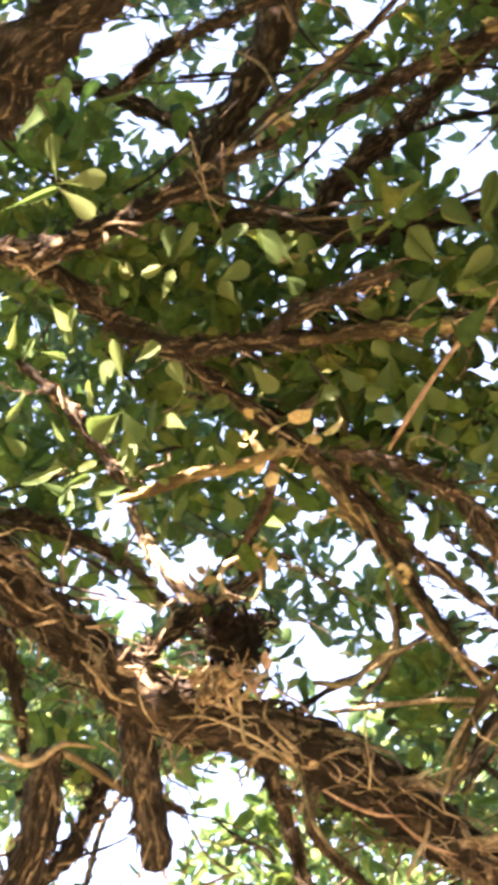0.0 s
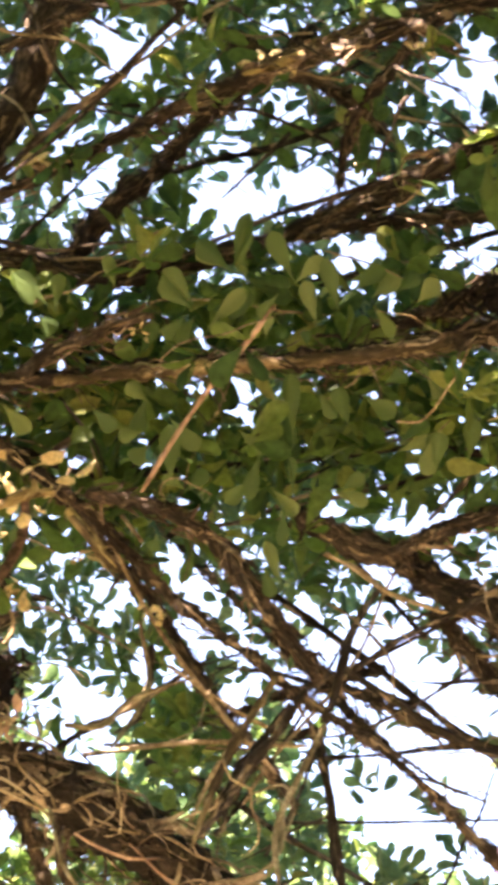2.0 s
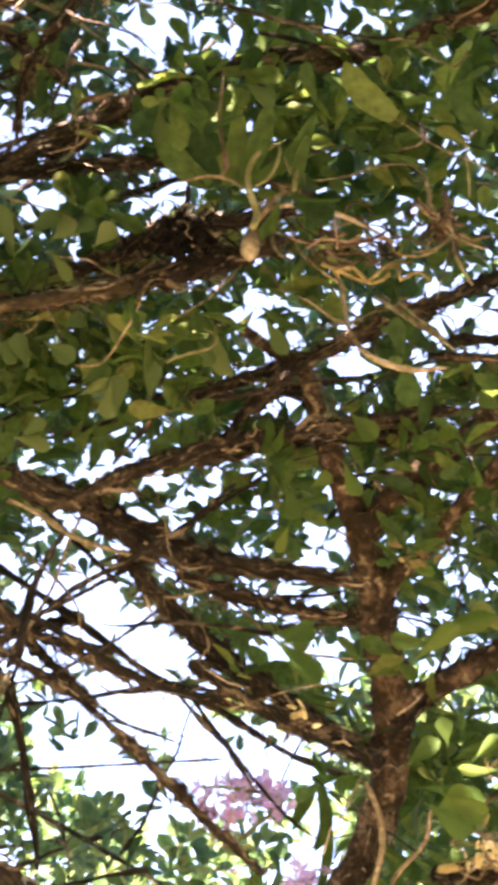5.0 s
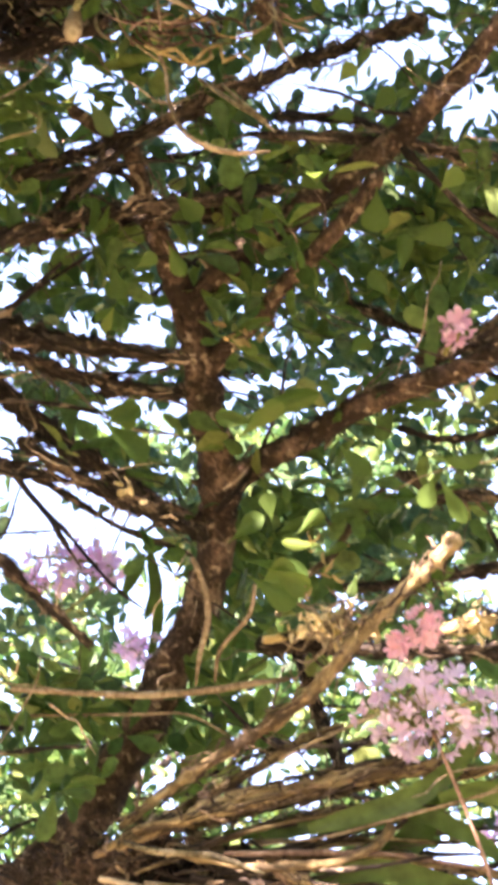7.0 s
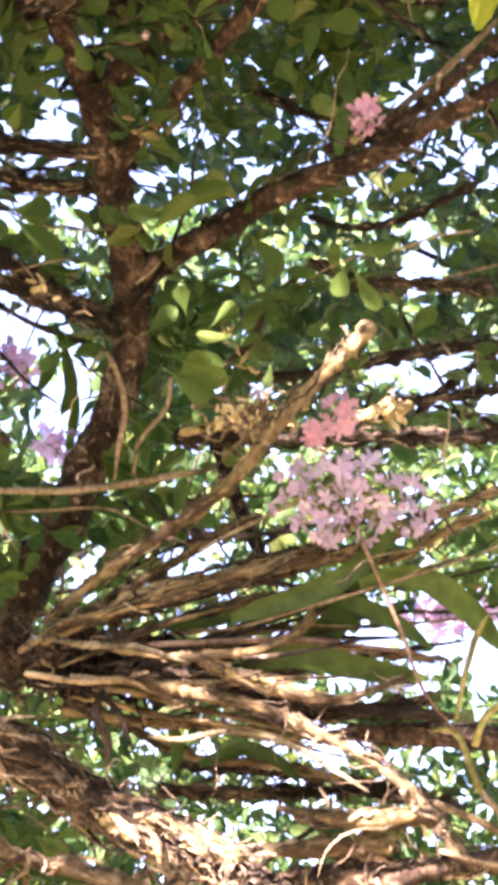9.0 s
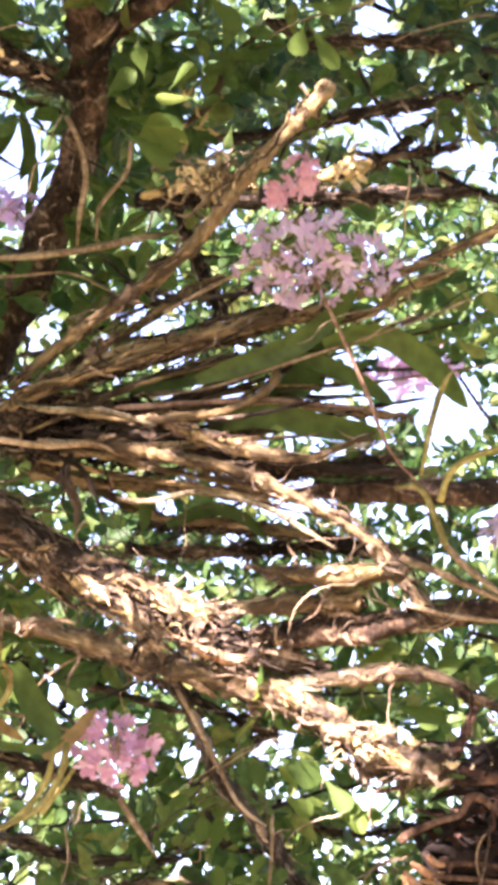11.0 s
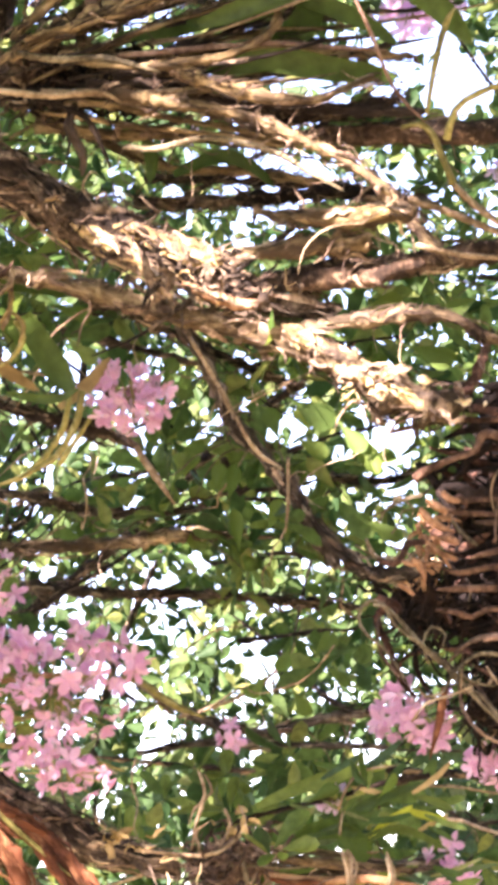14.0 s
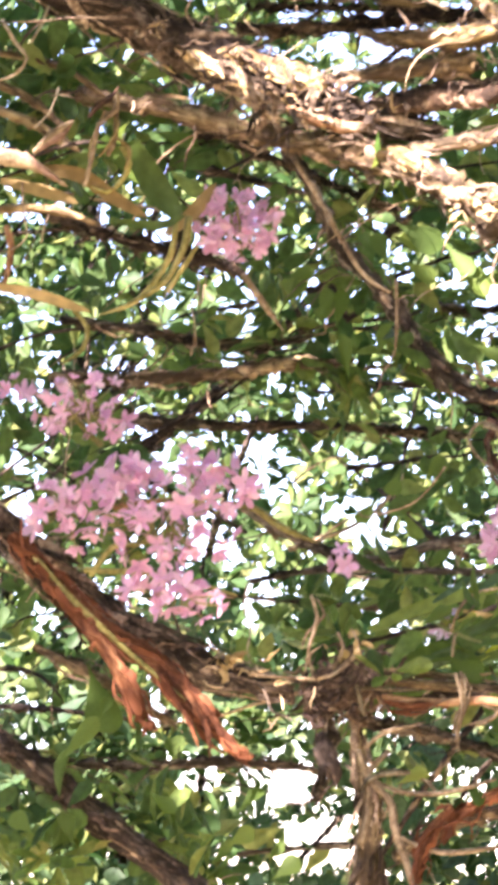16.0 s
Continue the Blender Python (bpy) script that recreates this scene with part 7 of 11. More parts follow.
limb("root", orchid_d, [(0.091, 3.975, 4.391, 0.0040), (0.106, 3.975, 4.352, 0.0040), (0.111, 3.975, 4.305, 0.0045), (0.121, 3.975, 4.259, 0.0045), (0.144, 3.975, 4.221, 0.0050), (0.176, 3.975, 4.201, 0.0060), (0.226, 3.975, 4.187, 0.0060), (0.286, 3.975, 4.193, 0.0040)], ROOT)
limb("root", orchid_d, [(0.163, 3.985, 4.341, 0.0030), (0.214, 3.985, 4.300, 0.0055), (0.259, 3.985, 4.270, 0.0060), (0.294, 3.985, 4.236, 0.0040)], GREY_ROOT)
limb("root", orchid_d, [(0.201, 3.980, 4.327, 0.0030), (0.240, 3.980, 4.289, 0.0040), (0.278, 3.980, 4.255, 0.0030)], GREY_ROOT)
limb("root", orchid_d, [(0.091, 3.965, 4.375, 0.0040), (0.123, 3.965, 4.387, 0.0040), (0.149, 3.965, 4.358, 0.0040), (0.175, 3.965, 4.387, 0.0040), (0.200, 3.965, 4.395, 0.0040), (0.204, 3.965, 4.362, 0.0040), (0.233, 3.965, 4.380, 0.0040), (0.258, 3.965, 4.357, 0.0020)], STRAW_ROOT)
limb("root", orchid_d, [(0.071, 3.970, 4.395, 0.0040), (0.117, 3.970, 4.373, 0.0040), (0.156, 3.970, 4.358, 0.0040), (0.185, 3.970, 4.375, 0.0040), (0.181, 3.970, 4.398, 0.0040), (0.227, 3.970, 4.404, 0.0020)], STRAW_ROOT)
limb("root", orchid_d, [(0.148, 3.960, 4.446, 0.0030), (0.187, 3.960, 4.439, 0.0030), (0.194, 3.960, 4.415, 0.0030), (0.233, 3.960, 4.408, 0.0030), (0.265, 3.960, 4.421, 0.0030)], STRAW_ROOT)
limb("root", orchid_d, [(-0.011, 3.965, 4.461, 0.0030), (-0.014, 3.965, 4.437, 0.0040), (-0.000, 3.965, 4.409, 0.0040), (0.026, 3.965, 4.396, 0.0030)], GREY_ROOT)
limb("root", orchid_d, [(0.089, 3.955, 4.489, 0.0025), (0.094, 3.955, 4.457, 0.0025), (0.097, 3.955, 4.417, 0.0025)], PINK_ROOT)
limb("root", orchid_d, [(0.045, 3.960, 4.419, 0.0030), (0.070, 3.960, 4.440, 0.0030), (0.116, 3.960, 4.435, 0.0030), (0.142, 3.960, 4.446, 0.0030)], PINK_ROOT)
limb("root", orchid_d, [(0.291, 3.965, 4.454, 0.0030), (0.288, 3.965, 4.422, 0.0035), (0.274, 3.965, 4.366, 0.0030), (0.265, 3.965, 4.322, 0.0020)], GREY_ROOT)
limb("root", orchid_d, [(0.292, 3.960, 4.442, 0.0030), (0.300, 3.960, 4.403, 0.0040), (0.325, 3.960, 4.352, 0.0020)], ROOT)
limb("root", orchid_d, [(0.288, 3.965, 4.458, 0.0030), (0.317, 3.965, 4.443, 0.0030), (0.349, 3.965, 4.430, 0.0020)], ROOT)
limb("root", orchid_d, [(0.227, 3.970, 4.424, 0.0020), (0.266, 3.970, 4.433, 0.0030), (0.295, 3.970, 4.466, 0.0040), (0.279, 3.970, 4.490, 0.0040)], ROOT)
limb("stalk", orchid_d, [(0.055, 3.950, 4.556, 0.0030), (0.114, 3.950, 4.569, 0.0030), (0.173, 3.950, 4.593, 0.0030), (0.226, 3.950, 4.594, 0.0035), (0.255, 3.950, 4.549, 0.0020)], GREY_ROOT)
limb("stalk", orchid_d, [(0.196, 3.940, 4.619, 0.0030), (0.232, 3.940, 4.630, 0.0035), (0.245, 3.940, 4.655, 0.0030), (0.241, 3.940, 4.685, 0.0020)], GREY_ROOT)
limb("root", orchid_d, [(-0.188, 4.020, 4.220, 0.0020), (-0.150, 4.020, 4.239, 0.0030), (-0.115, 4.020, 4.250, 0.0035), (-0.103, 4.020, 4.274, 0.0035), (-0.126, 4.020, 4.290, 0.0020)], STRAW_STEM)
limb("root", orchid_d, [(-0.185, 4.030, 4.313, 0.0020), (-0.135, 4.030, 4.348, 0.0030), (-0.097, 4.030, 4.389, 0.0030), (-0.069, 4.030, 4.428, 0.0020)], GREY_ROOT)
root_tangle((0.107, 3.985, 4.451), 0.105, 0.05, 46, "straw and red-brown tangle of dry orchid roots on the branch end")
root_clump("root_clump", (0.277, 3.985, 4.499), 0.022, 0.022, 34, "small dark red knot of dry roots", 0.12)
root_clump("root_clump", (-0.160, 4.064, 4.508), 0.06, 0.035, 90, "dark nest of roots behind the pale bulb", 0.05)
strap(orchid_d, [(-0.116, 3.970, 4.554), (-0.152, 3.923, 4.615), (-0.159, 3.872, 4.680)], 0.0297, LEAF)
strap(orchid_d, [(-0.126, 3.970, 4.554), (-0.186, 3.940, 4.591), (-0.216, 3.901, 4.639)], 0.0238, LEAF)
strap(orchid_d, [(-0.068, 3.970, 4.556), (-0.040, 3.923, 4.618), (-0.023, 3.881, 4.672)], 0.0198, LEAF)
strap(orchid_d, [(-0.058, 3.970, 4.556), (0.019, 3.934, 4.604), (0.056, 3.892, 4.658)], 0.0158, LEAF)
strap(orchid_d, [(-0.097, 3.986, 4.567), (-0.080, 3.939, 4.630), (-0.076, 3.903, 4.676)], 0.0179, STRAP)
strap(orchid_d, [(0.020, 3.941, 4.512), (0.029, 3.906, 4.558), (0.042, 3.877, 4.597)], 0.0118, STRAP)
strap(orchid_d, [(0.190, 3.854, 4.620), (0.131, 3.827, 4.657), (0.101, 3.798, 4.694)], 0.0255, LEAF)
strap(orchid_d, [(-0.223, 4.110, 4.258), (-0.220, 4.078, 4.307), (-0.218, 4.068, 4.323)], 0.0078, STRAP)
strap(orchid_d, [(0.357, 3.896, 4.633), (0.307, 3.875, 4.665), (0.314, 3.820, 4.732)], 0.0198, LEAF)
orchid_e = thing("orchid", (0.209, 4.887, 2.634), "orchid with a round lilac-pink flower head below the limb", "orchid", "orchids in the tree")
flower_spray(orchid_e, (0.212, 4.839, 2.621), 0.074, 0.061, 44, 0.0248, PETAL_DEEP, 20)
limb("flower_stem", orchid_e, [(0.078, 4.913, 2.526, 0.0060), (0.118, 4.903, 2.573, 0.0050), (0.157, 4.893, 2.619, 0.0040), (0.221, 4.883, 2.653, 0.0040)], STEM)
limb("stalk", orchid_e, [(0.104, 4.791, 2.621, 0.0069), (0.092, 4.801, 2.573, 0.0069), (0.059, 4.811, 2.527, 0.0069), (0.016, 4.818, 2.492, 0.0059), (-0.045, 4.821, 2.477, 0.0039)], STEM)
strap(orchid_e, [(-0.049, 4.805, 2.790), (0.009, 4.811, 2.766), (0.064, 4.823, 2.714), (0.109, 4.836, 2.651)], 0.0218, STRAP)
strap(orchid_e, [(-0.026, 4.822, 2.845), (0.054, 4.823, 2.839), (0.133, 4.828, 2.813)], 0.0179, STRAP)
strap(orchid_e, [(0.085, 4.815, 2.607), (0.138, 4.806, 2.642), (0.182, 4.795, 2.687)], 0.0128, DRY)
orchid_f = thing("orchid", (-0.048, 4.884, 1.993), "large orchid with loose lilac-pink flowers above a flaking limb", "orchid", "orchids in the tree")
flower_spray(orchid_f, (-0.085, 4.797, 2.308), 0.092, 0.058, 26, 0.0223, PETAL_DEEP, 0)
flower_spray(orchid_f, (0.033, 4.793, 2.107), 0.145, 0.092, 56, 0.0260, PETAL_DEEP, 12)
flower_spray(orchid_f, (-0.131, 4.818, 2.142), 0.068, 0.078, 22, 0.0272, PETAL_DEEP, 0)
flower_spray(orchid_f, (0.044, 4.815, 1.976), 0.106, 0.043, 26, 0.0242, PETAL_DEEP, 15)
flower_spray(orchid_f, (-0.023, 4.794, 2.187), 0.048, 0.023, 10, 0.0290, PETAL_DEEP, 0)
flower_spray(orchid_f, (0.143, 4.792, 2.185), 0.025, 0.021, 4, 0.0290, PETAL_DEEP, 0)
flower_spray(orchid_f, (0.080, 4.792, 2.197), 0.021, 0.019, 4, 0.0290, PETAL_DEEP, 0)
flower_spray(orchid_f, (0.180, 4.797, 2.138), 0.017, 0.031, 4, 0.0251, PETAL_DEEP, 0)
flower_spray(orchid_f, (-0.200, 4.836, 2.362), 0.025, 0.020, 4, 0.0235, PETAL_DEEP, 0)
limb("flower_stem", orchid_f, [(-0.104, 4.860, 2.026, 0.0059), (-0.060, 4.857, 2.071, 0.0059), (-0.000, 4.857, 2.075, 0.0049), (0.054, 4.851, 2.128, 0.0039), (0.134, 4.848, 2.140, 0.0029)], STEM)
limb("flower_stem", orchid_f, [(-0.113, 4.859, 2.036, 0.0059), (-0.006, 4.862, 2.021, 0.0059), (0.071, 4.863, 1.999, 0.0049), (0.147, 4.864, 1.966, 0.0039)], STEM)
limb("flower_stem", orchid_f, [(-0.063, 4.856, 2.251, 0.0059), (-0.089, 4.851, 2.283, 0.0059), (-0.116, 4.846, 2.315, 0.0049), (-0.171, 4.838, 2.359, 0.0039)], STEM)
limb("flower_stem", orchid_f, [(0.144, 4.869, 2.132, 0.0039), (0.192, 4.869, 2.117, 0.0069), (0.238, 4.871, 2.078, 0.0078), (0.294, 4.871, 2.047, 0.0059)], STEM)
limb("flower_stem", orchid_f, [(-0.053, 4.820, 2.135, 0.0049), (0.006, 4.820, 2.139, 0.0058), (0.065, 4.820, 2.138, 0.0049)], DRYSTEM)
sheath_a = thing("dry_palm_sheath", (-0.028, 4.891, 1.892), "rust-brown frayed dry sheath hanging from the flaking limb", "dry sheath", "dry sheaths")
limb("sheath", sheath_a, [(-0.234, 4.848, 2.107, 0.0137), (-0.172, 4.858, 2.032, 0.0176), (-0.093, 4.868, 1.936, 0.0195), (-0.020, 4.872, 1.875, 0.0254), (0.042, 4.876, 1.800, 0.0273), (0.089, 4.877, 1.737, 0.0176), (0.131, 4.877, 1.689, 0.0029)], RUST, shag=90, flat=0.5)
limb("strip", sheath_a, [(-0.197, 4.834, 2.066, 0.0058), (-0.145, 4.842, 1.993, 0.0078), (-0.075, 4.849, 1.913, 0.0068), (-0.013, 4.854, 1.848, 0.0049), (0.041, 4.856, 1.794, 0.0019)], STEM, flat=0.5)
limb("strip", sheath_a, [(0.042, 4.845, 1.808, 0.0049), (0.067, 4.847, 1.757, 0.0068), (0.073, 4.848, 1.722, 0.0058), (0.071, 4.849, 1.688, 0.0019)], RUST, flat=0.5)
limb("strip", sheath_a, [(-0.003, 4.844, 1.846, 0.0049), (0.030, 4.846, 1.785, 0.0068), (0.046, 4.848, 1.744, 0.0058), (0.054, 4.848, 1.709, 0.0019)], RUST, flat=0.5)
sheath_b = thing("dry_palm_sheath", (-0.120, 4.885, 1.961), "rust-brown frayed dry sheath hanging from the flaking limb", "dry sheath", "dry sheaths")
limb("sheath", sheath_b, [(-0.199, 4.835, 2.052, 0.0078), (-0.139, 4.844, 1.963, 0.0117), (-0.087, 4.851, 1.890, 0.0146), (-0.054, 4.855, 1.821, 0.0175), (-0.034, 4.857, 1.753, 0.0049)], RUST, shag=50, flat=0.5)
orchid_g = thing("orchid", (-0.132, 4.715, 2.731), "pale dried orchid with papery bulbs and yellowing strap leaves", "orchid", "orchids in the tree")
limb("pseudobulb", orchid_g, [(-0.215, 4.658, 2.738, 0.0143), (-0.168, 4.662, 2.730, 0.0170), (-0.131, 4.667, 2.716, 0.0105), (-0.077, 4.677, 2.675, 0.0039)], ROOT)
limb("pseudobulb", orchid_g, [(-0.128, 4.662, 2.736, 0.0052), (-0.097, 4.656, 2.762, 0.0091), (-0.056, 4.652, 2.782, 0.0039)], ROOT)
limb("stalk", orchid_g, [(-0.002, 4.670, 2.798, 0.0030), (-0.021, 4.670, 2.760, 0.0040), (-0.032, 4.670, 2.737, 0.0040), (-0.037, 4.670, 2.707, 0.0030)], STRAW_ROOT)
limb("stalk", orchid_g, [(0.010, 4.670, 2.801, 0.0040), (0.019, 4.670, 2.774, 0.0050), (0.002, 4.670, 2.741, 0.0040), (-0.020, 4.670, 2.719, 0.0030)], STRAW_ROOT)
limb("stalk", orchid_g, [(0.016, 4.670, 2.750, 0.0030), (0.033, 4.670, 2.732, 0.0045), (0.033, 4.670, 2.714, 0.0045), (0.023, 4.670, 2.694, 0.0030)], STRAW_ROOT)
limb("stalk", orchid_g, [(-0.029, 4.670, 2.792, 0.0040), (-0.009, 4.670, 2.813, 0.0070), (0.008, 4.670, 2.820, 0.0070), (0.027, 4.670, 2.841, 0.0030)], DULL_ROOT)
limb("stalk", orchid_g, [(-0.121, 4.660, 2.740, 0.0060), (-0.098, 4.660, 2.753, 0.0090), (-0.077, 4.660, 2.763, 0.0080), (-0.055, 4.660, 2.785, 0.0030)], PINK_ROOT)
limb("stalk", orchid_g, [(-0.146, 4.660, 2.735, 0.0060), (-0.122, 4.660, 2.709, 0.0080), (-0.094, 4.660, 2.685, 0.0040)], PINK_ROOT)
limb("stalk", orchid_g, [(-0.162, 4.660, 2.976, 0.0040), (-0.142, 4.660, 2.932, 0.0040), (-0.125, 4.660, 2.903, 0.0040), (-0.147, 4.660, 2.877, 0.0040), (-0.175, 4.660, 2.869, 0.0040)], ROOT)
limb("stalk", orchid_g, [(-0.116, 4.660, 2.930, 0.0030), (-0.093, 4.660, 2.963, 0.0030), (-0.080, 4.660, 2.993, 0.0030)], GREY_ROOT)
limb("stalk", orchid_g, [(-0.123, 4.660, 2.778, 0.0025), (-0.093, 4.660, 2.806, 0.0025), (-0.076, 4.660, 2.846, 0.0025)], GREY_ROOT)
limb("cane", orchid_g, [(-0.232, 4.696, 2.907, 0.0078), (-0.177, 4.707, 2.875, 0.0088), (-0.122, 4.718, 2.842, 0.0088), (-0.068, 4.733, 2.788, 0.0059)], CANE, nodes=5)
limb("cane", orchid_g, [(-0.237, 4.708, 2.860, 0.0078), (-0.172, 4.720, 2.827, 0.0098), (-0.116, 4.729, 2.799, 0.0098), (-0.052, 4.742, 2.753, 0.0059)], CANE, nodes=5)
limb("cane", orchid_g, [(-0.259, 4.775, 2.668, 0.0078), (-0.180, 4.778, 2.671, 0.0088), (-0.102, 4.782, 2.662, 0.0078), (-0.026, 4.791, 2.629, 0.0049)], CANE, nodes=5)
limb("cane", orchid_g, [(-0.230, 4.707, 2.941, 0.0059), (-0.134, 4.716, 2.924, 0.0069), (-0.058, 4.726, 2.895, 0.0059), (0.015, 4.742, 2.836, 0.0039)], CANE, nodes=5)
strap(orchid_g, [(-0.132, 4.688, 2.714), (-0.056, 4.693, 2.698), (-0.001, 4.703, 2.655), (0.053, 4.711, 2.617)], 0.0150, DRY)
strap(orchid_g, [(-0.228, 4.725, 2.527), (-0.153, 4.732, 2.506), (-0.059, 4.741, 2.467)], 0.0130, DRY)
strap(orchid_g, [(-0.192, 4.718, 2.707), (-0.117, 4.726, 2.682), (-0.061, 4.733, 2.658)], 0.0116, DRY)
strap(orchid_g, [(-0.005, 4.741, 2.624), (0.072, 4.744, 2.608), (0.122, 4.740, 2.622)], 0.0087, STRAP)
strap(orchid_g, [(0.038, 4.759, 2.767), (0.070, 4.775, 2.697), (0.113, 4.790, 2.625)], 0.0255, STRAP)
limb("stalk", orchid_g, [(-0.048, 4.678, 2.673, 0.0048), (-0.028, 4.666, 2.728, 0.0058), (-0.013, 4.654, 2.773, 0.0058), (0.018, 4.649, 2.794, 0.0067), (0.024, 4.641, 2.826, 0.0048)], ROOT)
limb("stalk", orchid_g, [(0.018, 4.667, 2.804, 0.0058), (0.014, 4.679, 2.757, 0.0058), (-0.004, 4.687, 2.726, 0.0048), (0.008, 4.681, 2.749, 0.0039)], ROOT)
limb("stalk", orchid_g, [(0.021, 4.684, 2.738, 0.0048), (0.033, 4.691, 2.709, 0.0058), (0.016, 4.697, 2.682, 0.0058), (-0.010, 4.701, 2.665, 0.0048), (-0.038, 4.698, 2.677, 0.0039)], STEM)
limb("stalk", orchid_g, [(0.126, 4.711, 2.610, 0.0077), (0.111, 4.722, 2.559, 0.0077), (0.072, 4.734, 2.505, 0.0067), (0.005, 4.740, 2.473, 0.0048)], STEM)
limb("stalk", orchid_g, [(-0.088, 4.769, 2.478, 0.0058), (-0.067, 4.775, 2.447, 0.0058), (-0.080, 4.781, 2.410, 0.0058), (-0.117, 4.784, 2.389, 0.0049)], STEM)
limb("stalk", orchid_g, [(-0.190, 4.735, 2.631, 0.0068), (-0.185, 4.744, 2.592, 0.0078), (-0.207, 4.758, 2.517, 0.0049)], DRYSTEM)
orchid_h = thing("orchid", (0.718, 5.034, 1.991), "lilac orchid with green strap leaves below the root mass", "orchid", "orchids in the tree")
flower_spray(orchid_h, (0.681, 5.036, 2.030), 0.076, 0.061, 26, 0.0275, PETAL_DEEP, 0)
flower_spray(orchid_h, (0.824, 5.022, 1.929), 0.061, 0.036, 14, 0.0265, PETAL_DEEP, 0)
flower_spray(orchid_h, (0.716, 5.047, 1.751), 0.046, 0.051, 12, 0.0265, PETAL_DEEP, 0)
flower_spray(orchid_h, (0.348, 4.970, 2.019), 0.022, 0.024, 5, 0.0240, PETAL_DEEP, 0)
flower_spray(orchid_h, (0.538, 5.163, 1.904), 0.027, 0.015, 4, 0.0250, PETAL, 0)
strap(orchid_h, [(0.377, 4.977, 1.893), (0.460, 4.969, 1.920), (0.542, 4.959, 1.937), (0.622, 4.949, 1.942)], 0.0130, FRESH)
strap(orchid_h, [(0.447, 5.024, 1.845), (0.519, 5.017, 1.858), (0.603, 5.006, 1.890), (0.686, 4.994, 1.912)], 0.0111, STRAP)
strap(orchid_h, [(0.519, 4.969, 1.804), (0.542, 4.965, 1.837), (0.595, 4.957, 1.866)], 0.0130, LEAF)
strap(orchid_h, [(0.649, 4.907, 1.680), (0.692, 4.900, 1.710), (0.752, 4.891, 1.728)], 0.0119, FRESH)
strap(orchid_h, [(0.560, 4.964, 1.820), (0.631, 4.955, 1.828), (0.706, 4.946, 1.785)], 0.0110, STRAP)
strap(orchid_h, [(0.434, 5.027, 1.816), (0.496, 5.020, 1.830), (0.566, 5.013, 1.823)], 0.0101, FRESH)
strap(orchid_h, [(0.401, 4.929, 1.848), (0.430, 4.927, 1.854), (0.456, 4.924, 1.865), (0.480, 4.921, 1.882)], 0.0081, FAR_LEAF)
strap(orchid_h, [(0.555, 5.039, 1.917), (0.581, 5.036, 1.909), (0.608, 5.034, 1.901), (0.635, 5.031, 1.894)], 0.0052, DRY)
strap(orchid_h, [(0.679, 4.987, 1.831), (0.695, 4.986, 1.822), (0.710, 4.984, 1.813), (0.723, 4.982, 1.801)], 0.0055, LEAF)
strap(orchid_h, [(0.662, 4.962, 1.884), (0.686, 4.959, 1.876), (0.707, 4.957, 1.866), (0.728, 4.954, 1.853)], 0.0077, STRAP)
strap(orchid_h, [(0.495, 5.068, 1.766), (0.477, 5.069, 1.774), (0.459, 5.071, 1.780), (0.440, 5.072, 1.785)], 0.0063, FAR_LEAF)
strap(orchid_h, [(0.669, 4.933, 1.850), (0.693, 4.931, 1.837), (0.717, 4.928, 1.826), (0.742, 4.925, 1.816)], 0.0057, LEAF)
strap(orchid_h, [(0.670, 5.039, 1.736), (0.641, 5.043, 1.752), (0.614, 5.045, 1.773), (0.592, 5.047, 1.800)], 0.0070, FAR_LEAF)
strap(orchid_h, [(0.587, 5.007, 1.817), (0.572, 5.008, 1.830), (0.557, 5.009, 1.842), (0.542, 5.010, 1.853)], 0.0065, FAR_LEAF)
strap(orchid_h, [(0.642, 4.908, 1.852), (0.611, 4.913, 1.846), (0.580, 4.916, 1.846), (0.549, 4.920, 1.850)], 0.0070, LEAF)
strap(orchid_h, [(0.460, 4.928, 1.834), (0.483, 4.926, 1.832), (0.505, 4.924, 1.833), (0.526, 4.922, 1.837)], 0.0040, LEAF)
strap(orchid_h, [(0.565, 4.912, 1.938), (0.591, 4.909, 1.949), (0.616, 4.905, 1.964), (0.638, 4.900, 1.982)], 0.0083, FAR_LEAF)
strap(orchid_h, [(0.473, 5.047, 1.937), (0.442, 5.048, 1.953), (0.411, 5.050, 1.967), (0.379, 5.052, 1.980)], 0.0075, LEAF)
strap(orchid_h, [(0.560, 4.961, 1.752), (0.591, 4.958, 1.752), (0.621, 4.954, 1.756), (0.652, 4.950, 1.762)], 0.0089, FRESH)
strap(orchid_h, [(0.440, 5.010, 1.894), (0.462, 5.009, 1.885), (0.484, 5.007, 1.876), (0.506, 5.006, 1.870)], 0.0047, FAR_LEAF)
strap(orchid_h, [(0.568, 4.914, 1.847), (0.540, 4.917, 1.859), (0.513, 4.919, 1.875), (0.488, 4.921, 1.891)], 0.0043, FAR_LEAF)
strap(orchid_h, [(0.315, 4.959, 1.894), (0.286, 4.961, 1.898), (0.258, 4.962, 1.897), (0.229, 4.964, 1.894)], 0.0078, STRAP)
strap(orchid_h, [(0.410, 4.949, 1.798), (0.444, 4.945, 1.808), (0.478, 4.942, 1.816), (0.514, 4.938, 1.821)], 0.0065, FAR_LEAF)
strap(orchid_h, [(0.653, 4.947, 1.890), (0.680, 4.943, 1.903), (0.706, 4.938, 1.920), (0.728, 4.933, 1.941)], 0.0057, DRY)
strap(orchid_h, [(0.487, 4.991, 1.778), (0.458, 4.994, 1.774), (0.428, 4.996, 1.775), (0.399, 4.999, 1.779)], 0.0051, LEAF)
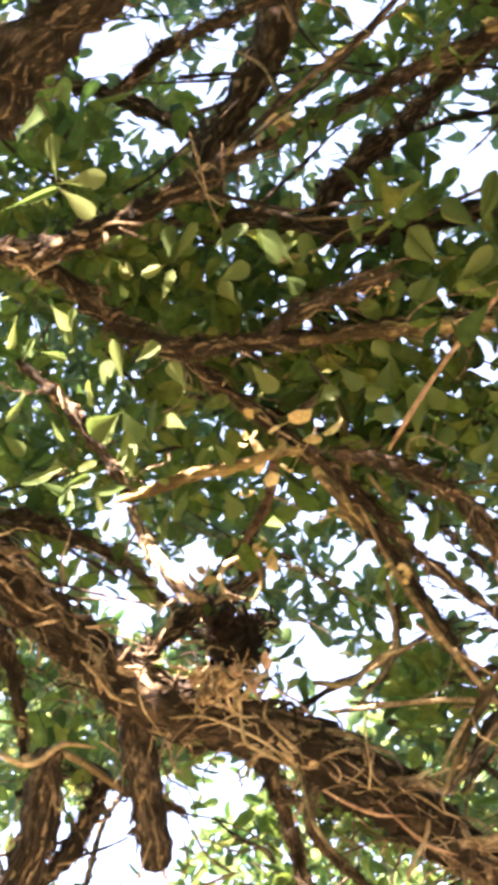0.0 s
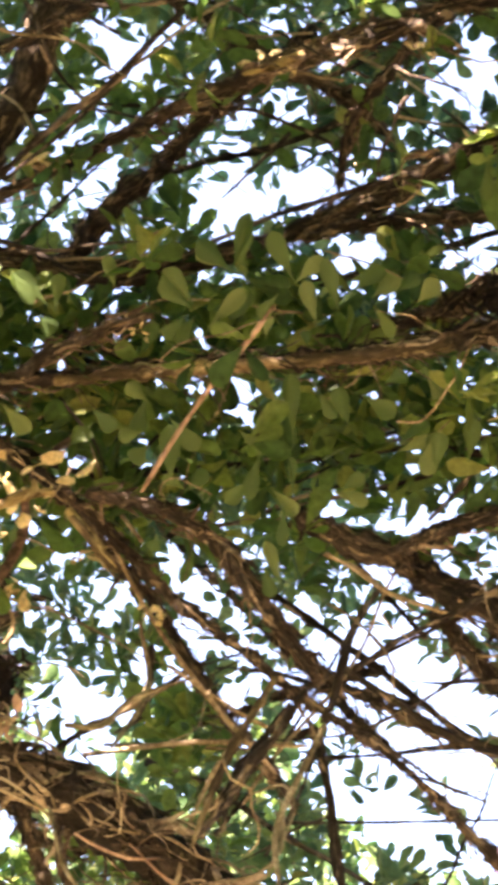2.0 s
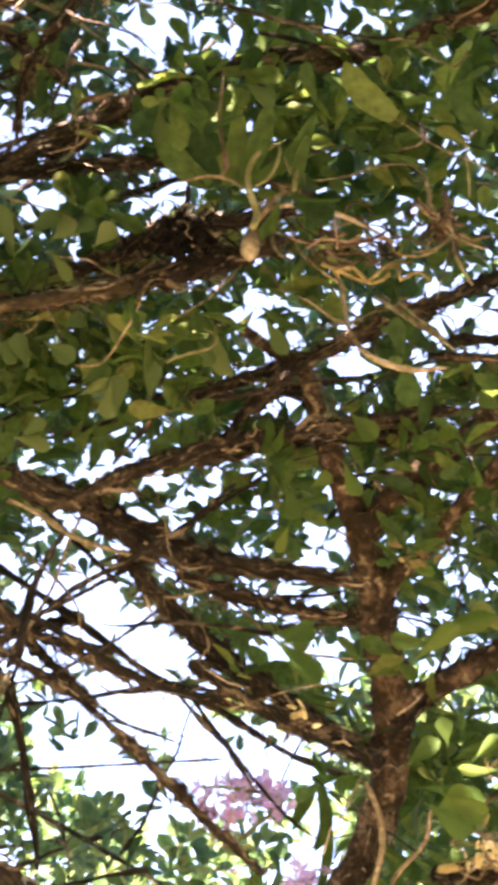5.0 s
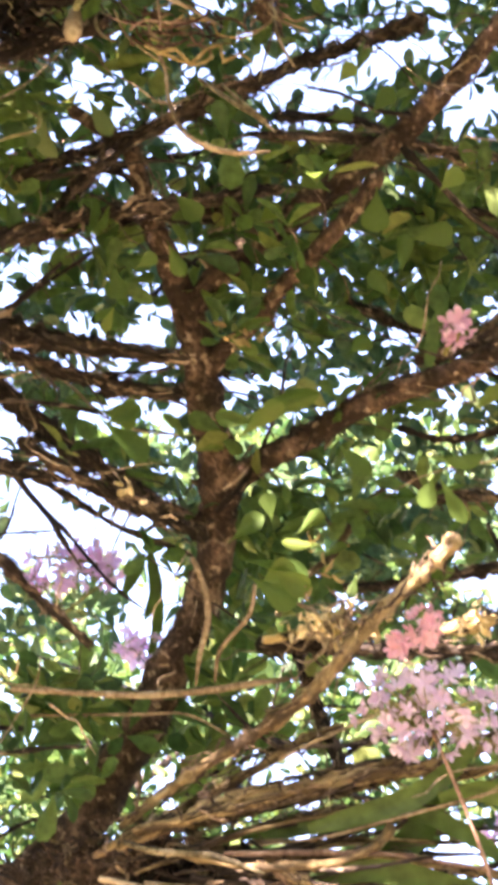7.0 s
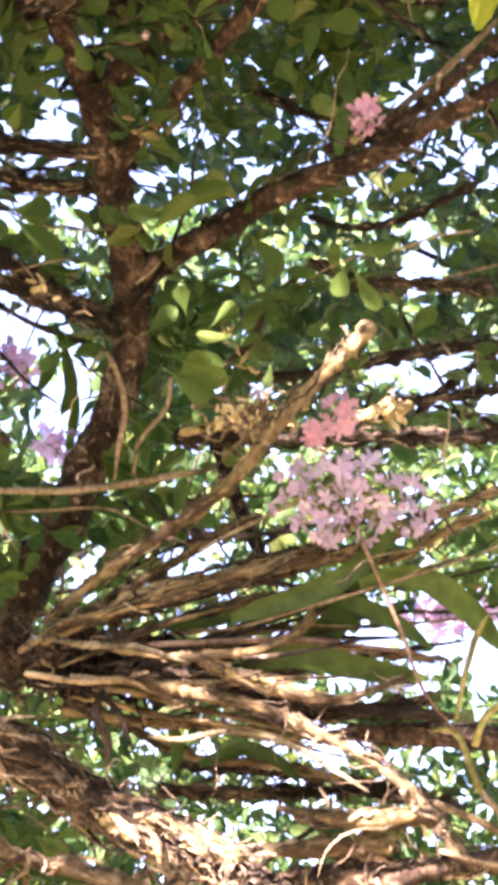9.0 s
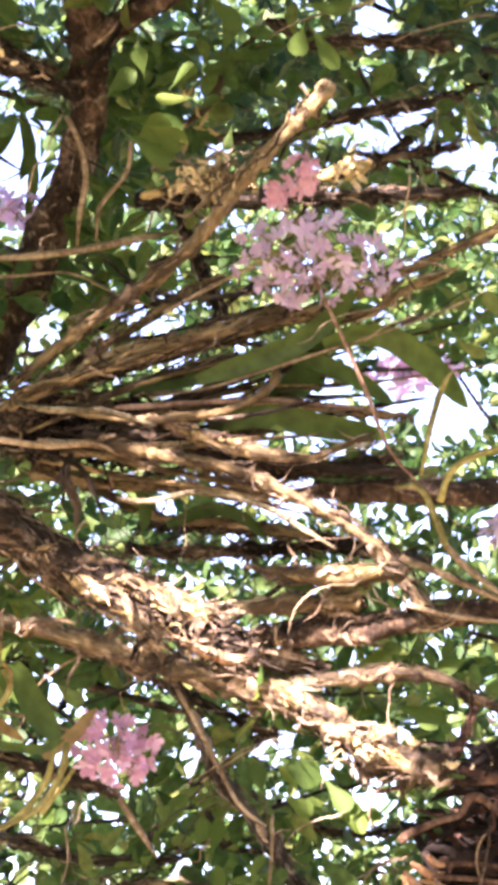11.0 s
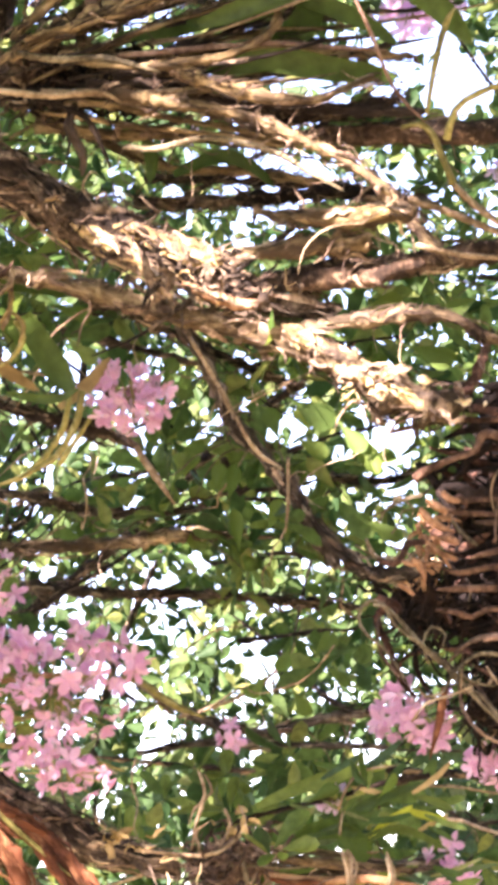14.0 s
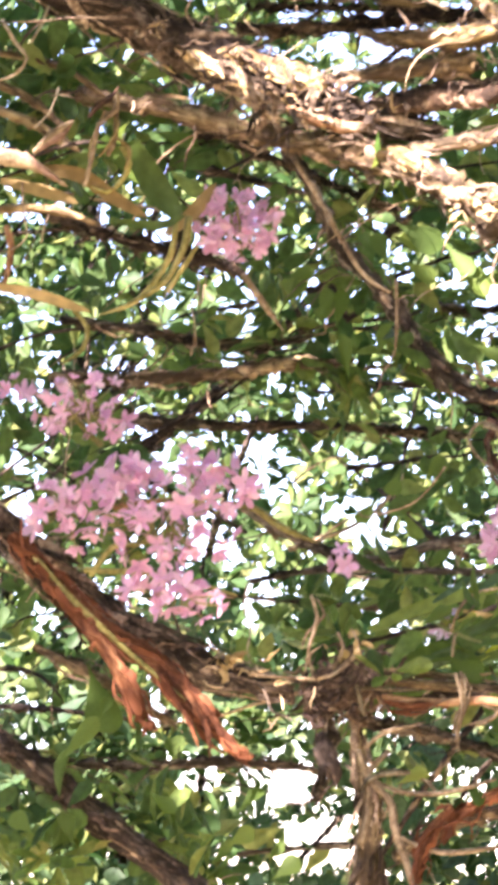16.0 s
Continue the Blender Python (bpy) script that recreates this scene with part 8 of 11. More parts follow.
strap(orchid_h, [(0.311, 4.988, 1.773), (0.339, 4.987, 1.773), (0.366, 4.985, 1.768), (0.393, 4.983, 1.760)], 0.0081, LEAF)
strap(orchid_h, [(0.652, 4.952, 1.868), (0.623, 4.956, 1.855), (0.594, 4.961, 1.839), (0.569, 4.965, 1.819)], 0.0061, YELLOW)
strap(orchid_h, [(0.561, 5.000, 1.947), (0.535, 5.003, 1.949), (0.510, 5.005, 1.957), (0.485, 5.007, 1.966)], 0.0066, FRESH)
strap(orchid_h, [(0.705, 4.976, 1.743), (0.737, 4.971, 1.748), (0.769, 4.966, 1.752), (0.803, 4.961, 1.753)], 0.0055, FAR_LEAF)
strap(orchid_h, [(0.671, 4.907, 1.756), (0.688, 4.905, 1.748), (0.705, 4.903, 1.742), (0.723, 4.900, 1.738)], 0.0079, STRAP)
strap(orchid_h, [(0.686, 4.926, 1.748), (0.699, 4.925, 1.737), (0.712, 4.923, 1.726), (0.722, 4.922, 1.713)], 0.0055, FAR_LEAF)
strap(orchid_h, [(0.319, 5.079, 1.867), (0.334, 5.077, 1.878), (0.348, 5.076, 1.891), (0.360, 5.074, 1.906)], 0.0068, LEAF)
strap(orchid_h, [(0.469, 5.056, 1.926), (0.489, 5.055, 1.920), (0.507, 5.053, 1.913), (0.526, 5.052, 1.903)], 0.0082, LEAF)
strap(orchid_h, [(0.515, 4.996, 1.836), (0.536, 4.994, 1.836), (0.558, 4.991, 1.834), (0.579, 4.989, 1.832)], 0.0043, FAR_LEAF)
strap(orchid_h, [(0.659, 5.041, 1.949), (0.642, 5.044, 1.938), (0.629, 5.047, 1.924), (0.618, 5.049, 1.908)], 0.0084, LEAF)
strap(orchid_h, [(0.525, 4.962, 1.850), (0.502, 4.964, 1.841), (0.479, 4.967, 1.833), (0.457, 4.970, 1.822)], 0.0053, FAR_LEAF)
strap(orchid_h, [(0.491, 4.921, 1.926), (0.520, 4.917, 1.941), (0.549, 4.913, 1.955), (0.578, 4.909, 1.968)], 0.0062, FAR_LEAF)
strap(orchid_h, [(0.645, 4.976, 1.863), (0.668, 4.973, 1.853), (0.691, 4.971, 1.845), (0.715, 4.968, 1.837)], 0.0076, YELLOW)
strap(orchid_h, [(0.721, 5.013, 1.851), (0.701, 5.016, 1.842), (0.680, 5.019, 1.833), (0.660, 5.022, 1.825)], 0.0052, DRY)
strap(orchid_h, [(0.673, 4.972, 1.743), (0.705, 4.968, 1.748), (0.736, 4.963, 1.756), (0.767, 4.958, 1.767)], 0.0046, FAR_LEAF)
strap(orchid_h, [(0.526, 4.963, 1.904), (0.538, 4.964, 1.873), (0.553, 4.964, 1.831)], 0.0120, LEAF)
strap(orchid_h, [(0.438, 4.975, 1.833), (0.500, 4.969, 1.847), (0.567, 4.963, 1.819)], 0.0150, FRESH)
limb("root", orchid_h, [(0.524, 4.918, 1.800, 0.0028), (0.540, 4.918, 1.769, 0.0035), (0.521, 4.921, 1.722, 0.0035), (0.502, 4.924, 1.679, 0.0028)], ROOT)
limb("root", orchid_h, [(0.591, 4.911, 1.784, 0.0028), (0.602, 4.911, 1.743, 0.0035), (0.583, 4.914, 1.706, 0.0028)], ROOT)
limb("root", orchid_h, [(0.516, 4.916, 1.870, 0.0028), (0.534, 4.911, 1.908, 0.0035), (0.566, 4.906, 1.934, 0.0028), (0.626, 4.899, 1.938, 0.0021)], ROOT)
limb("dead_stem", orchid_h, [(0.714, 4.826, 2.060, 0.0059), (0.699, 4.833, 2.003, 0.0088), (0.676, 4.841, 1.937, 0.0020)], RUST)
root_mass = root_ball((0.751, 4.945, 2.598), (0.754, 4.973, 2.445), (0.723, 5.004, 2.265), (0.749, 5.030, 1.988))
limb("root", root_mass, [(0.601, 4.800, 2.211, 0.0030), (0.625, 4.800, 2.203, 0.0040), (0.653, 4.800, 2.168, 0.0045), (0.693, 4.800, 2.114, 0.0045), (0.735, 4.800, 2.072, 0.0045), (0.770, 4.800, 2.022, 0.0040), (0.811, 4.800, 1.978, 0.0040), (0.849, 4.800, 1.955, 0.0030)], GREY_ROOT)
limb("root", root_mass, [(0.666, 4.805, 2.142, 0.0025), (0.634, 4.805, 2.175, 0.0035), (0.619, 4.805, 2.211, 0.0040), (0.592, 4.805, 2.218, 0.0040), (0.573, 4.805, 2.192, 0.0038), (0.584, 4.805, 2.161, 0.0035), (0.609, 4.805, 2.137, 0.0030), (0.636, 4.805, 2.094, 0.0030), (0.650, 4.805, 2.060, 0.0020)], GREY_ROOT)
limb("root", root_mass, [(0.630, 4.795, 2.199, 0.0020), (0.665, 4.795, 2.146, 0.0030), (0.716, 4.795, 2.099, 0.0040), (0.758, 4.795, 2.062, 0.0035), (0.798, 4.795, 2.050, 0.0025)], GREY_ROOT)
limb("root", root_mass, [(0.661, 4.790, 2.065, 0.0020), (0.674, 4.790, 2.043, 0.0030), (0.705, 4.790, 2.047, 0.0030), (0.723, 4.790, 2.075, 0.0035), (0.762, 4.790, 2.104, 0.0045), (0.798, 4.790, 2.107, 0.0045), (0.862, 4.790, 2.083, 0.0030)], GREY_ROOT)
limb("root", root_mass, [(0.738, 4.810, 2.066, 0.0030), (0.738, 4.810, 2.020, 0.0040), (0.757, 4.810, 1.984, 0.0040), (0.790, 4.810, 1.956, 0.0040), (0.835, 4.810, 1.945, 0.0030)], FRIZZ)
limb("root", root_mass, [(0.712, 4.800, 2.097, 0.0030), (0.738, 4.800, 2.060, 0.0045), (0.772, 4.800, 2.037, 0.0045), (0.803, 4.800, 1.994, 0.0040), (0.851, 4.800, 1.968, 0.0030)], GREY_ROOT)
limb("root", root_mass, [(0.784, 4.780, 2.084, 0.0020), (0.801, 4.780, 2.052, 0.0030), (0.823, 4.780, 2.025, 0.0030), (0.852, 4.780, 2.011, 0.0020)], ROOT)
limb("root", root_mass, [(0.733, 4.790, 2.114, 0.0030), (0.765, 4.790, 2.132, 0.0045), (0.807, 4.790, 2.138, 0.0045), (0.866, 4.790, 2.118, 0.0030)], FRIZZ)
limb("root", root_mass, [(0.687, 4.800, 2.099, 0.0020), (0.680, 4.800, 2.135, 0.0025), (0.698, 4.800, 2.164, 0.0030), (0.722, 4.800, 2.147, 0.0025), (0.703, 4.800, 2.113, 0.0020)], GREY_ROOT)
limb("root", root_mass, [(0.610, 4.810, 2.193, 0.0030), (0.603, 4.810, 2.147, 0.0040), (0.617, 4.810, 2.106, 0.0040), (0.644, 4.810, 2.073, 0.0020)], FRIZZ)
limb("root", root_mass, [(0.727, 4.805, 2.091, 0.0030), (0.769, 4.805, 2.053, 0.0040), (0.790, 4.805, 2.011, 0.0040), (0.821, 4.805, 1.963, 0.0030)], FRIZZ)
limb("root", root_mass, [(0.736, 4.790, 2.393, 0.0020), (0.765, 4.790, 2.382, 0.0060), (0.827, 4.790, 2.377, 0.0055), (0.898, 4.790, 2.365, 0.0050)], DULL_ROOT, flat=0.5)
limb("root", root_mass, [(0.720, 4.780, 2.379, 0.0030), (0.747, 4.780, 2.361, 0.0060), (0.797, 4.780, 2.353, 0.0060), (0.893, 4.780, 2.338, 0.0050)], DULL_ROOT, flat=0.5)
limb("root", root_mass, [(0.794, 4.800, 2.341, 0.0040), (0.829, 4.800, 2.338, 0.0070), (0.896, 4.800, 2.327, 0.0060)], FRIZZ, flat=0.5)
limb("root", root_mass, [(0.752, 4.790, 2.348, 0.0030), (0.769, 4.790, 2.321, 0.0050), (0.793, 4.790, 2.298, 0.0030)], GREY_ROOT, flat=0.5)
limb("root", root_mass, [(0.778, 4.790, 2.276, 0.0030), (0.807, 4.790, 2.283, 0.0060), (0.858, 4.790, 2.285, 0.0060), (0.889, 4.790, 2.286, 0.0050)], DULL_ROOT, flat=0.5)
limb("root", root_mass, [(0.723, 4.780, 2.261, 0.0030), (0.756, 4.780, 2.251, 0.0060), (0.802, 4.780, 2.256, 0.0065), (0.849, 4.780, 2.259, 0.0060), (0.886, 4.780, 2.269, 0.0050)], DULL_ROOT, flat=0.5)
limb("root", root_mass, [(0.712, 4.780, 2.225, 0.0030), (0.748, 4.780, 2.224, 0.0070), (0.799, 4.780, 2.220, 0.0070), (0.881, 4.780, 2.223, 0.0060)], DULL_ROOT, flat=0.5)
limb("root", root_mass, [(0.813, 4.800, 2.236, 0.0030), (0.840, 4.800, 2.242, 0.0050), (0.886, 4.800, 2.242, 0.0050)], RED_ROOT, flat=0.5)
limb("root", root_mass, [(0.706, 4.780, 2.190, 0.0030), (0.743, 4.780, 2.182, 0.0070), (0.768, 4.780, 2.172, 0.0060), (0.795, 4.780, 2.184, 0.0060), (0.830, 4.780, 2.180, 0.0060), (0.876, 4.780, 2.179, 0.0060)], DULL_ROOT, flat=0.5)
limb("root", root_mass, [(0.782, 4.770, 2.128, 0.0030), (0.803, 4.770, 2.134, 0.0080), (0.833, 4.770, 2.124, 0.0080), (0.868, 4.770, 2.117, 0.0060)], PINK_ROOT, flat=0.5)
limb("root", root_mass, [(0.661, 4.800, 2.513, 0.0040), (0.714, 4.800, 2.521, 0.0060), (0.772, 4.800, 2.528, 0.0060), (0.833, 4.800, 2.522, 0.0060), (0.917, 4.800, 2.521, 0.0050)], DULL_ROOT, flat=0.5)
limb("root", root_mass, [(0.728, 4.810, 2.491, 0.0040), (0.768, 4.810, 2.480, 0.0070), (0.803, 4.810, 2.470, 0.0050)], RED_ROOT, flat=0.5)
limb("root", root_mass, [(0.692, 4.770, 2.421, 0.0080), (0.712, 4.770, 2.434, 0.0090), (0.760, 4.770, 2.451, 0.0070), (0.802, 4.770, 2.462, 0.0060), (0.821, 4.770, 2.490, 0.0090), (0.846, 4.770, 2.487, 0.0090), (0.869, 4.770, 2.462, 0.0070), (0.902, 4.770, 2.434, 0.0070)], DULL_ROOT, flat=0.5)
limb("root", root_mass, [(0.814, 4.775, 2.423, 0.0030), (0.837, 4.775, 2.445, 0.0060), (0.852, 4.775, 2.467, 0.0050)], RED_ROOT, flat=0.5)
limb("root", root_mass, [(0.851, 4.760, 2.454, 0.0020), (0.848, 4.760, 2.418, 0.0025), (0.836, 4.760, 2.372, 0.0030), (0.824, 4.760, 2.332, 0.0030), (0.820, 4.760, 2.294, 0.0020)], FRIZZ)
# roots at the near edge, coloured as if sunlit
limb("root", root_mass, [(0.708, 4.765, 2.382, 0.0040), (0.725, 4.765, 2.369, 0.0090), (0.741, 4.765, 2.356, 0.0060)], SUNLIT_TAN, flat=0.45)
limb("root", root_mass, [(0.697, 4.765, 2.368, 0.0040), (0.710, 4.765, 2.347, 0.0090), (0.731, 4.765, 2.330, 0.0070), (0.753, 4.765, 2.320, 0.0030)], SUNLIT_TAN, flat=0.45)
limb("root", root_mass, [(0.716, 4.760, 2.312, 0.0030), (0.739, 4.760, 2.310, 0.0090), (0.755, 4.760, 2.299, 0.0050)], SUNLIT_TAN, flat=0.45)
limb("root", root_mass, [(0.702, 4.760, 2.308, 0.0030), (0.721, 4.760, 2.286, 0.0080), (0.750, 4.760, 2.272, 0.0040)], SUNLIT_TAN, flat=0.45)
limb("root", root_mass, [(0.673, 4.770, 2.281, 0.0040), (0.687, 4.770, 2.267, 0.0090), (0.692, 4.770, 2.242, 0.0040)], SUNLIT_TAN, flat=0.45)
limb("root", root_mass, [(0.701, 4.772, 2.323, 0.0030), (0.702, 4.772, 2.292, 0.0050), (0.692, 4.772, 2.262, 0.0050), (0.691, 4.772, 2.232, 0.0030)], SUNLIT_TAN, flat=0.45)
limb("root", root_mass, [(0.645, 4.780, 2.239, 0.0030), (0.659, 4.780, 2.233, 0.0060), (0.671, 4.780, 2.219, 0.0030)], SUNLIT_TAN, flat=0.45)
limb("root", root_mass, [(0.655, 4.772, 2.278, 0.0030), (0.675, 4.772, 2.271, 0.0060), (0.705, 4.772, 2.269, 0.0060), (0.726, 4.772, 2.270, 0.0030)], SUNLIT_TAN, flat=0.45)
limb("root", root_mass, [(0.739, 4.775, 2.395, 0.0050), (0.751, 4.775, 2.381, 0.0080), (0.768, 4.775, 2.376, 0.0040)], SUNLIT_TAN, flat=0.45)
limb("root", root_mass, [(0.610, 4.810, 2.295, 0.0080), (0.646, 4.810, 2.292, 0.0110), (0.693, 4.810, 2.301, 0.0120), (0.736, 4.810, 2.321, 0.0090)], RED_ROOT)
limb("tendril", root_mass, [(0.616, 4.800, 2.365, 0.0022), (0.642, 4.800, 2.376, 0.0022), (0.670, 4.800, 2.389, 0.0022), (0.712, 4.800, 2.399, 0.0022), (0.729, 4.800, 2.418, 0.0022)], GREY_ROOT)
limb("tendril", root_mass, [(0.625, 4.800, 2.354, 0.0022), (0.648, 4.800, 2.383, 0.0022), (0.686, 4.800, 2.396, 0.0022), (0.706, 4.800, 2.392, 0.0022)], GREY_ROOT)
limb("tendril", root_mass, [(0.646, 4.800, 2.332, 0.0022), (0.661, 4.800, 2.351, 0.0022), (0.668, 4.800, 2.371, 0.0022), (0.688, 4.800, 2.372, 0.0022)], GREY_ROOT)
limb("tendril", root_mass, [(0.580, 4.800, 2.319, 0.0022), (0.604, 4.800, 2.299, 0.0022)], GREY_ROOT)
limb("tendril", root_mass, [(0.654, 4.800, 2.388, 0.0022), (0.665, 4.800, 2.397, 0.0022), (0.689, 4.800, 2.375, 0.0022), (0.682, 4.800, 2.355, 0.0022)], GREY_ROOT)
limb("root", root_mass, [(0.623, 4.870, 2.233, 0.0139), (0.634, 4.873, 2.192, 0.0119), (0.634, 4.879, 2.143, 0.0109), (0.659, 4.882, 2.081, 0.0089), (0.684, 4.883, 2.039, 0.0040)], RED_ROOT)
limb("root", root_mass, [(0.624, 4.867, 2.253, 0.0178), (0.641, 4.869, 2.221, 0.0158), (0.668, 4.869, 2.189, 0.0119)], RED_ROOT)
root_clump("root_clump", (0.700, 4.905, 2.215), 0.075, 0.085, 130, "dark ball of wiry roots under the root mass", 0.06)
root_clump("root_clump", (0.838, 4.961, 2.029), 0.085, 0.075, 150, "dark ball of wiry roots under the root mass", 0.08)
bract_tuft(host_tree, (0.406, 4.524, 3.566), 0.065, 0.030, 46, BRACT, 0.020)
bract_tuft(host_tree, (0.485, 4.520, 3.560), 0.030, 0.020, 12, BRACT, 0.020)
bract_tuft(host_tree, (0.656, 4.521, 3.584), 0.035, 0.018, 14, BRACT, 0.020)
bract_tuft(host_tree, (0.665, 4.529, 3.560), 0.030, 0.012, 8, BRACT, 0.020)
bract_tuft(host_tree, (0.398, 4.485, 3.705), 0.030, 0.035, 7, DRY, 0.022, 0.50)
bract_tuft(host_tree, (0.399, 4.494, 3.637), 0.035, 0.040, 8, DRY, 0.026, 0.50)
bract_tuft(root_mass, (0.718, 4.843, 2.327), 0.034, 0.060, 26, DRYSTEM, 0.036, 0.50)
bract_tuft(root_mass, (0.683, 4.860, 2.247), 0.030, 0.030, 9, DRYSTEM, 0.030, 0.50)
bract_tuft(root_mass, (0.801, 4.741, 2.544), 0.060, 0.012, 8, BRACT, 0.018)
# added plates whose golden colour stands for sun on the upper branches
limb("bark_plate", old_tree, [(-0.660, 3.930, 4.876, 0.0050), (-0.616, 3.930, 4.894, 0.0110), (-0.572, 3.930, 4.919, 0.0120), (-0.532, 3.930, 4.945, 0.0050)], SUN_GOLD_BARK, shag=18, flat=0.5)
limb("bark_plate", old_tree, [(-0.455, 3.930, 4.978, 0.0050), (-0.395, 3.930, 4.993, 0.0090), (-0.339, 3.930, 4.988, 0.0090), (-0.286, 3.930, 4.950, 0.0050)], SUN_GOLD_BARK, shag=18, flat=0.5)
limb("bark_plate", old_tree, [(-0.361, 3.950, 4.713, 0.0040), (-0.342, 3.950, 4.727, 0.0080), (-0.316, 3.950, 4.731, 0.0040)], SUN_GOLD_BARK, shag=8, flat=0.5)
limb("bark_plate", old_tree, [(-1.031, 3.970, 4.698, 0.0040), (-1.002, 3.970, 4.689, 0.0080), (-0.973, 3.970, 4.698, 0.0040)], SUN_GOLD_BARK, shag=8, flat=0.5)
# bracts on the upper branches, paled by the sunlight in their colour
bract_tuft(old_tree, (-0.600, 3.951, 4.928), 0.060, 0.018, 16, BRACT, 0.024)
bract_tuft(old_tree, (-0.333, 3.948, 4.968), 0.030, 0.010, 7, BRACT, 0.020)
bract_tuft(old_tree, (-1.012, 3.943, 4.673), 0.030, 0.008, 8, BRACT, 0.020)
bract_tuft(old_tree, (-0.811, 4.020, 4.372), 0.040, 0.012, 8, BRACT, 0.016)
# pale pieces in place of sunlit leaves, the sun being in their colour
bract_tuft(old_tree, (-0.988, 4.153, 4.106), 0.110, 0.070, 18, BRACT, 0.034)
bract_tuft(old_tree, (-0.988, 4.240, 3.955), 0.030, 0.030, 9, BRACT, 0.028)
bract_tuft(old_tree, (-0.755, 4.329, 3.986), 0.020, 0.012, 7, BRACT, 0.020)
bract_tuft(old_tree, (-1.031, 4.306, 3.746), 0.070, 0.030, 30, PINK_ROOT, 0.026)
bract_tuft(old_tree, (-0.987, 4.240, 3.956), 0.030, 0.020, 14, DRY, 0.022)
bract_tuft(old_tree, (-1.081, 4.242, 3.912), 0.020, 0.020, 7, DRY, 0.022)
bract_tuft(old_tree, (-0.864, 4.204, 4.026), 0.050, 0.015, 12, DRY, 0.020)
bract_tuft(host_tree, (0.242, 4.335, 4.039), 0.030, 0.020, 9, DRY, 0.024)
bract_tuft(host_tree, (0.053, 4.470, 3.795), 0.020, 0.030, 7, BRACT, 0.020)
bract_tuft(host_tree, (0.337, 4.716, 2.832), 0.075, 0.036, 20, FIBRE, 0.026, 0.5)
bract_tuft(host_tree, (0.240, 4.708, 2.872), 0.085, 0.036, 20, FIBRE, 0.026, 0.5)
bract_tuft(host_tree, (0.120, 4.700, 2.935), 0.090, 0.030, 16, FIBRE, 0.026, 0.5)
bract_tuft(host_tree, (0.300, 4.716, 2.790), 0.080, 0.030, 18, FIBRE, 0.055, 0.35)
bract_tuft(host_tree, (0.420, 4.722, 2.775), 0.080, 0.022, 18, FIBRE, 0.04, 0.5)
bract_tuft(host_tree, (0.637, 4.718, 2.592), 0.085, 0.022, 20, FIBRE, 0.024, 0.5)
# pale pieces that brighten the limb where the sun falls
bract_tuft(host_tree, (0.650, 4.722, 2.585), 0.070, 0.02, 14, BRACT, 0.018)
bract_tuft(host_tree, (0.374, 4.722, 2.774), 0.060, 0.020, 20, FIBRE, 0.026, 0.6)
# added plates that paint the bright sun patches onto the lower limbs
limb("bark_plate", host_tree, [(0.145, 4.722, 2.905, 0.0080), (0.167, 4.722, 2.891, 0.0200), (0.187, 4.722, 2.875, 0.0180), (0.208, 4.722, 2.856, 0.0060)], SUN_GOLD_BARK, shag=14, flat=0.5)
limb("bark_plate", host_tree, [(0.205, 4.722, 2.903, 0.0060), (0.246, 4.722, 2.894, 0.0150), (0.285, 4.722, 2.872, 0.0140), (0.329, 4.722, 2.848, 0.0250), (0.365, 4.722, 2.835, 0.0200), (0.392, 4.722, 2.822, 0.0060)], SUN_GOLD_BARK, shag=26, flat=0.5)
limb("bark_plate", host_tree, [(0.236, 4.720, 2.869, 0.0060), (0.249, 4.720, 2.829, 0.0110), (0.271, 4.720, 2.794, 0.0100), (0.298, 4.720, 2.767, 0.0050)], SUN_GOLD_BARK, shag=14, flat=0.6)
limb("bark_plate", host_tree, [(0.316, 4.725, 2.792, 0.0060), (0.364, 4.725, 2.767, 0.0120), (0.412, 4.725, 2.747, 0.0120), (0.453, 4.725, 2.749, 0.0050)], SUNLIT_TAN, shag=26, flat=0.6)
limb("bark_plate", host_tree, [(0.513, 4.650, 2.878, 0.0060), (0.557, 4.650, 2.870, 0.0140), (0.615, 4.650, 2.869, 0.0190), (0.665, 4.650, 2.875, 0.0140), (0.706, 4.650, 2.869, 0.0060)], SUN_GOLD_BARK, shag=14, flat=0.6)
limb("bark_plate", host_tree, [(0.468, 4.748, 2.711, 0.0060), (0.508, 4.748, 2.693, 0.0170), (0.543, 4.748, 2.667, 0.0180), (0.574, 4.748, 2.642, 0.0060)], SUN_GOLD_BARK, shag=16, flat=0.5)
limb("bark_plate", host_tree, [(0.572, 4.744, 2.625, 0.0060), (0.608, 4.744, 2.608, 0.0180), (0.656, 4.744, 2.585, 0.0190), (0.699, 4.744, 2.554, 0.0160), (0.730, 4.744, 2.532, 0.0060)], SUN_GOLD_BARK, shag=30, flat=0.5)
limb("branch", host_tree, [(0.446, 4.700, 2.829, 0.0120), (0.509, 4.700, 2.834, 0.0150), (0.567, 4.700, 2.837, 0.0150), (0.575, 4.700, 2.834, 0.0180), (0.643, 4.700, 2.836, 0.0160), (0.648, 4.700, 2.835, 0.0120)], CANE, nodes=3)
limb("branch", host_tree, [(0.495, 4.740, 2.784, 0.0150), (0.574, 4.740, 2.785, 0.0240), (0.658, 4.740, 2.788, 0.0240), (0.753, 4.740, 2.807, 0.0180)], BARK_HOST)
# golden flakes, more of the sunlight painted along the limbs
bract_tuft(host_tree, (0.178, 4.712, 2.873), 0.035, 0.022, 4, SUN_GOLD, 0.027, 0.38, (1.0, 0.0, -0.5))
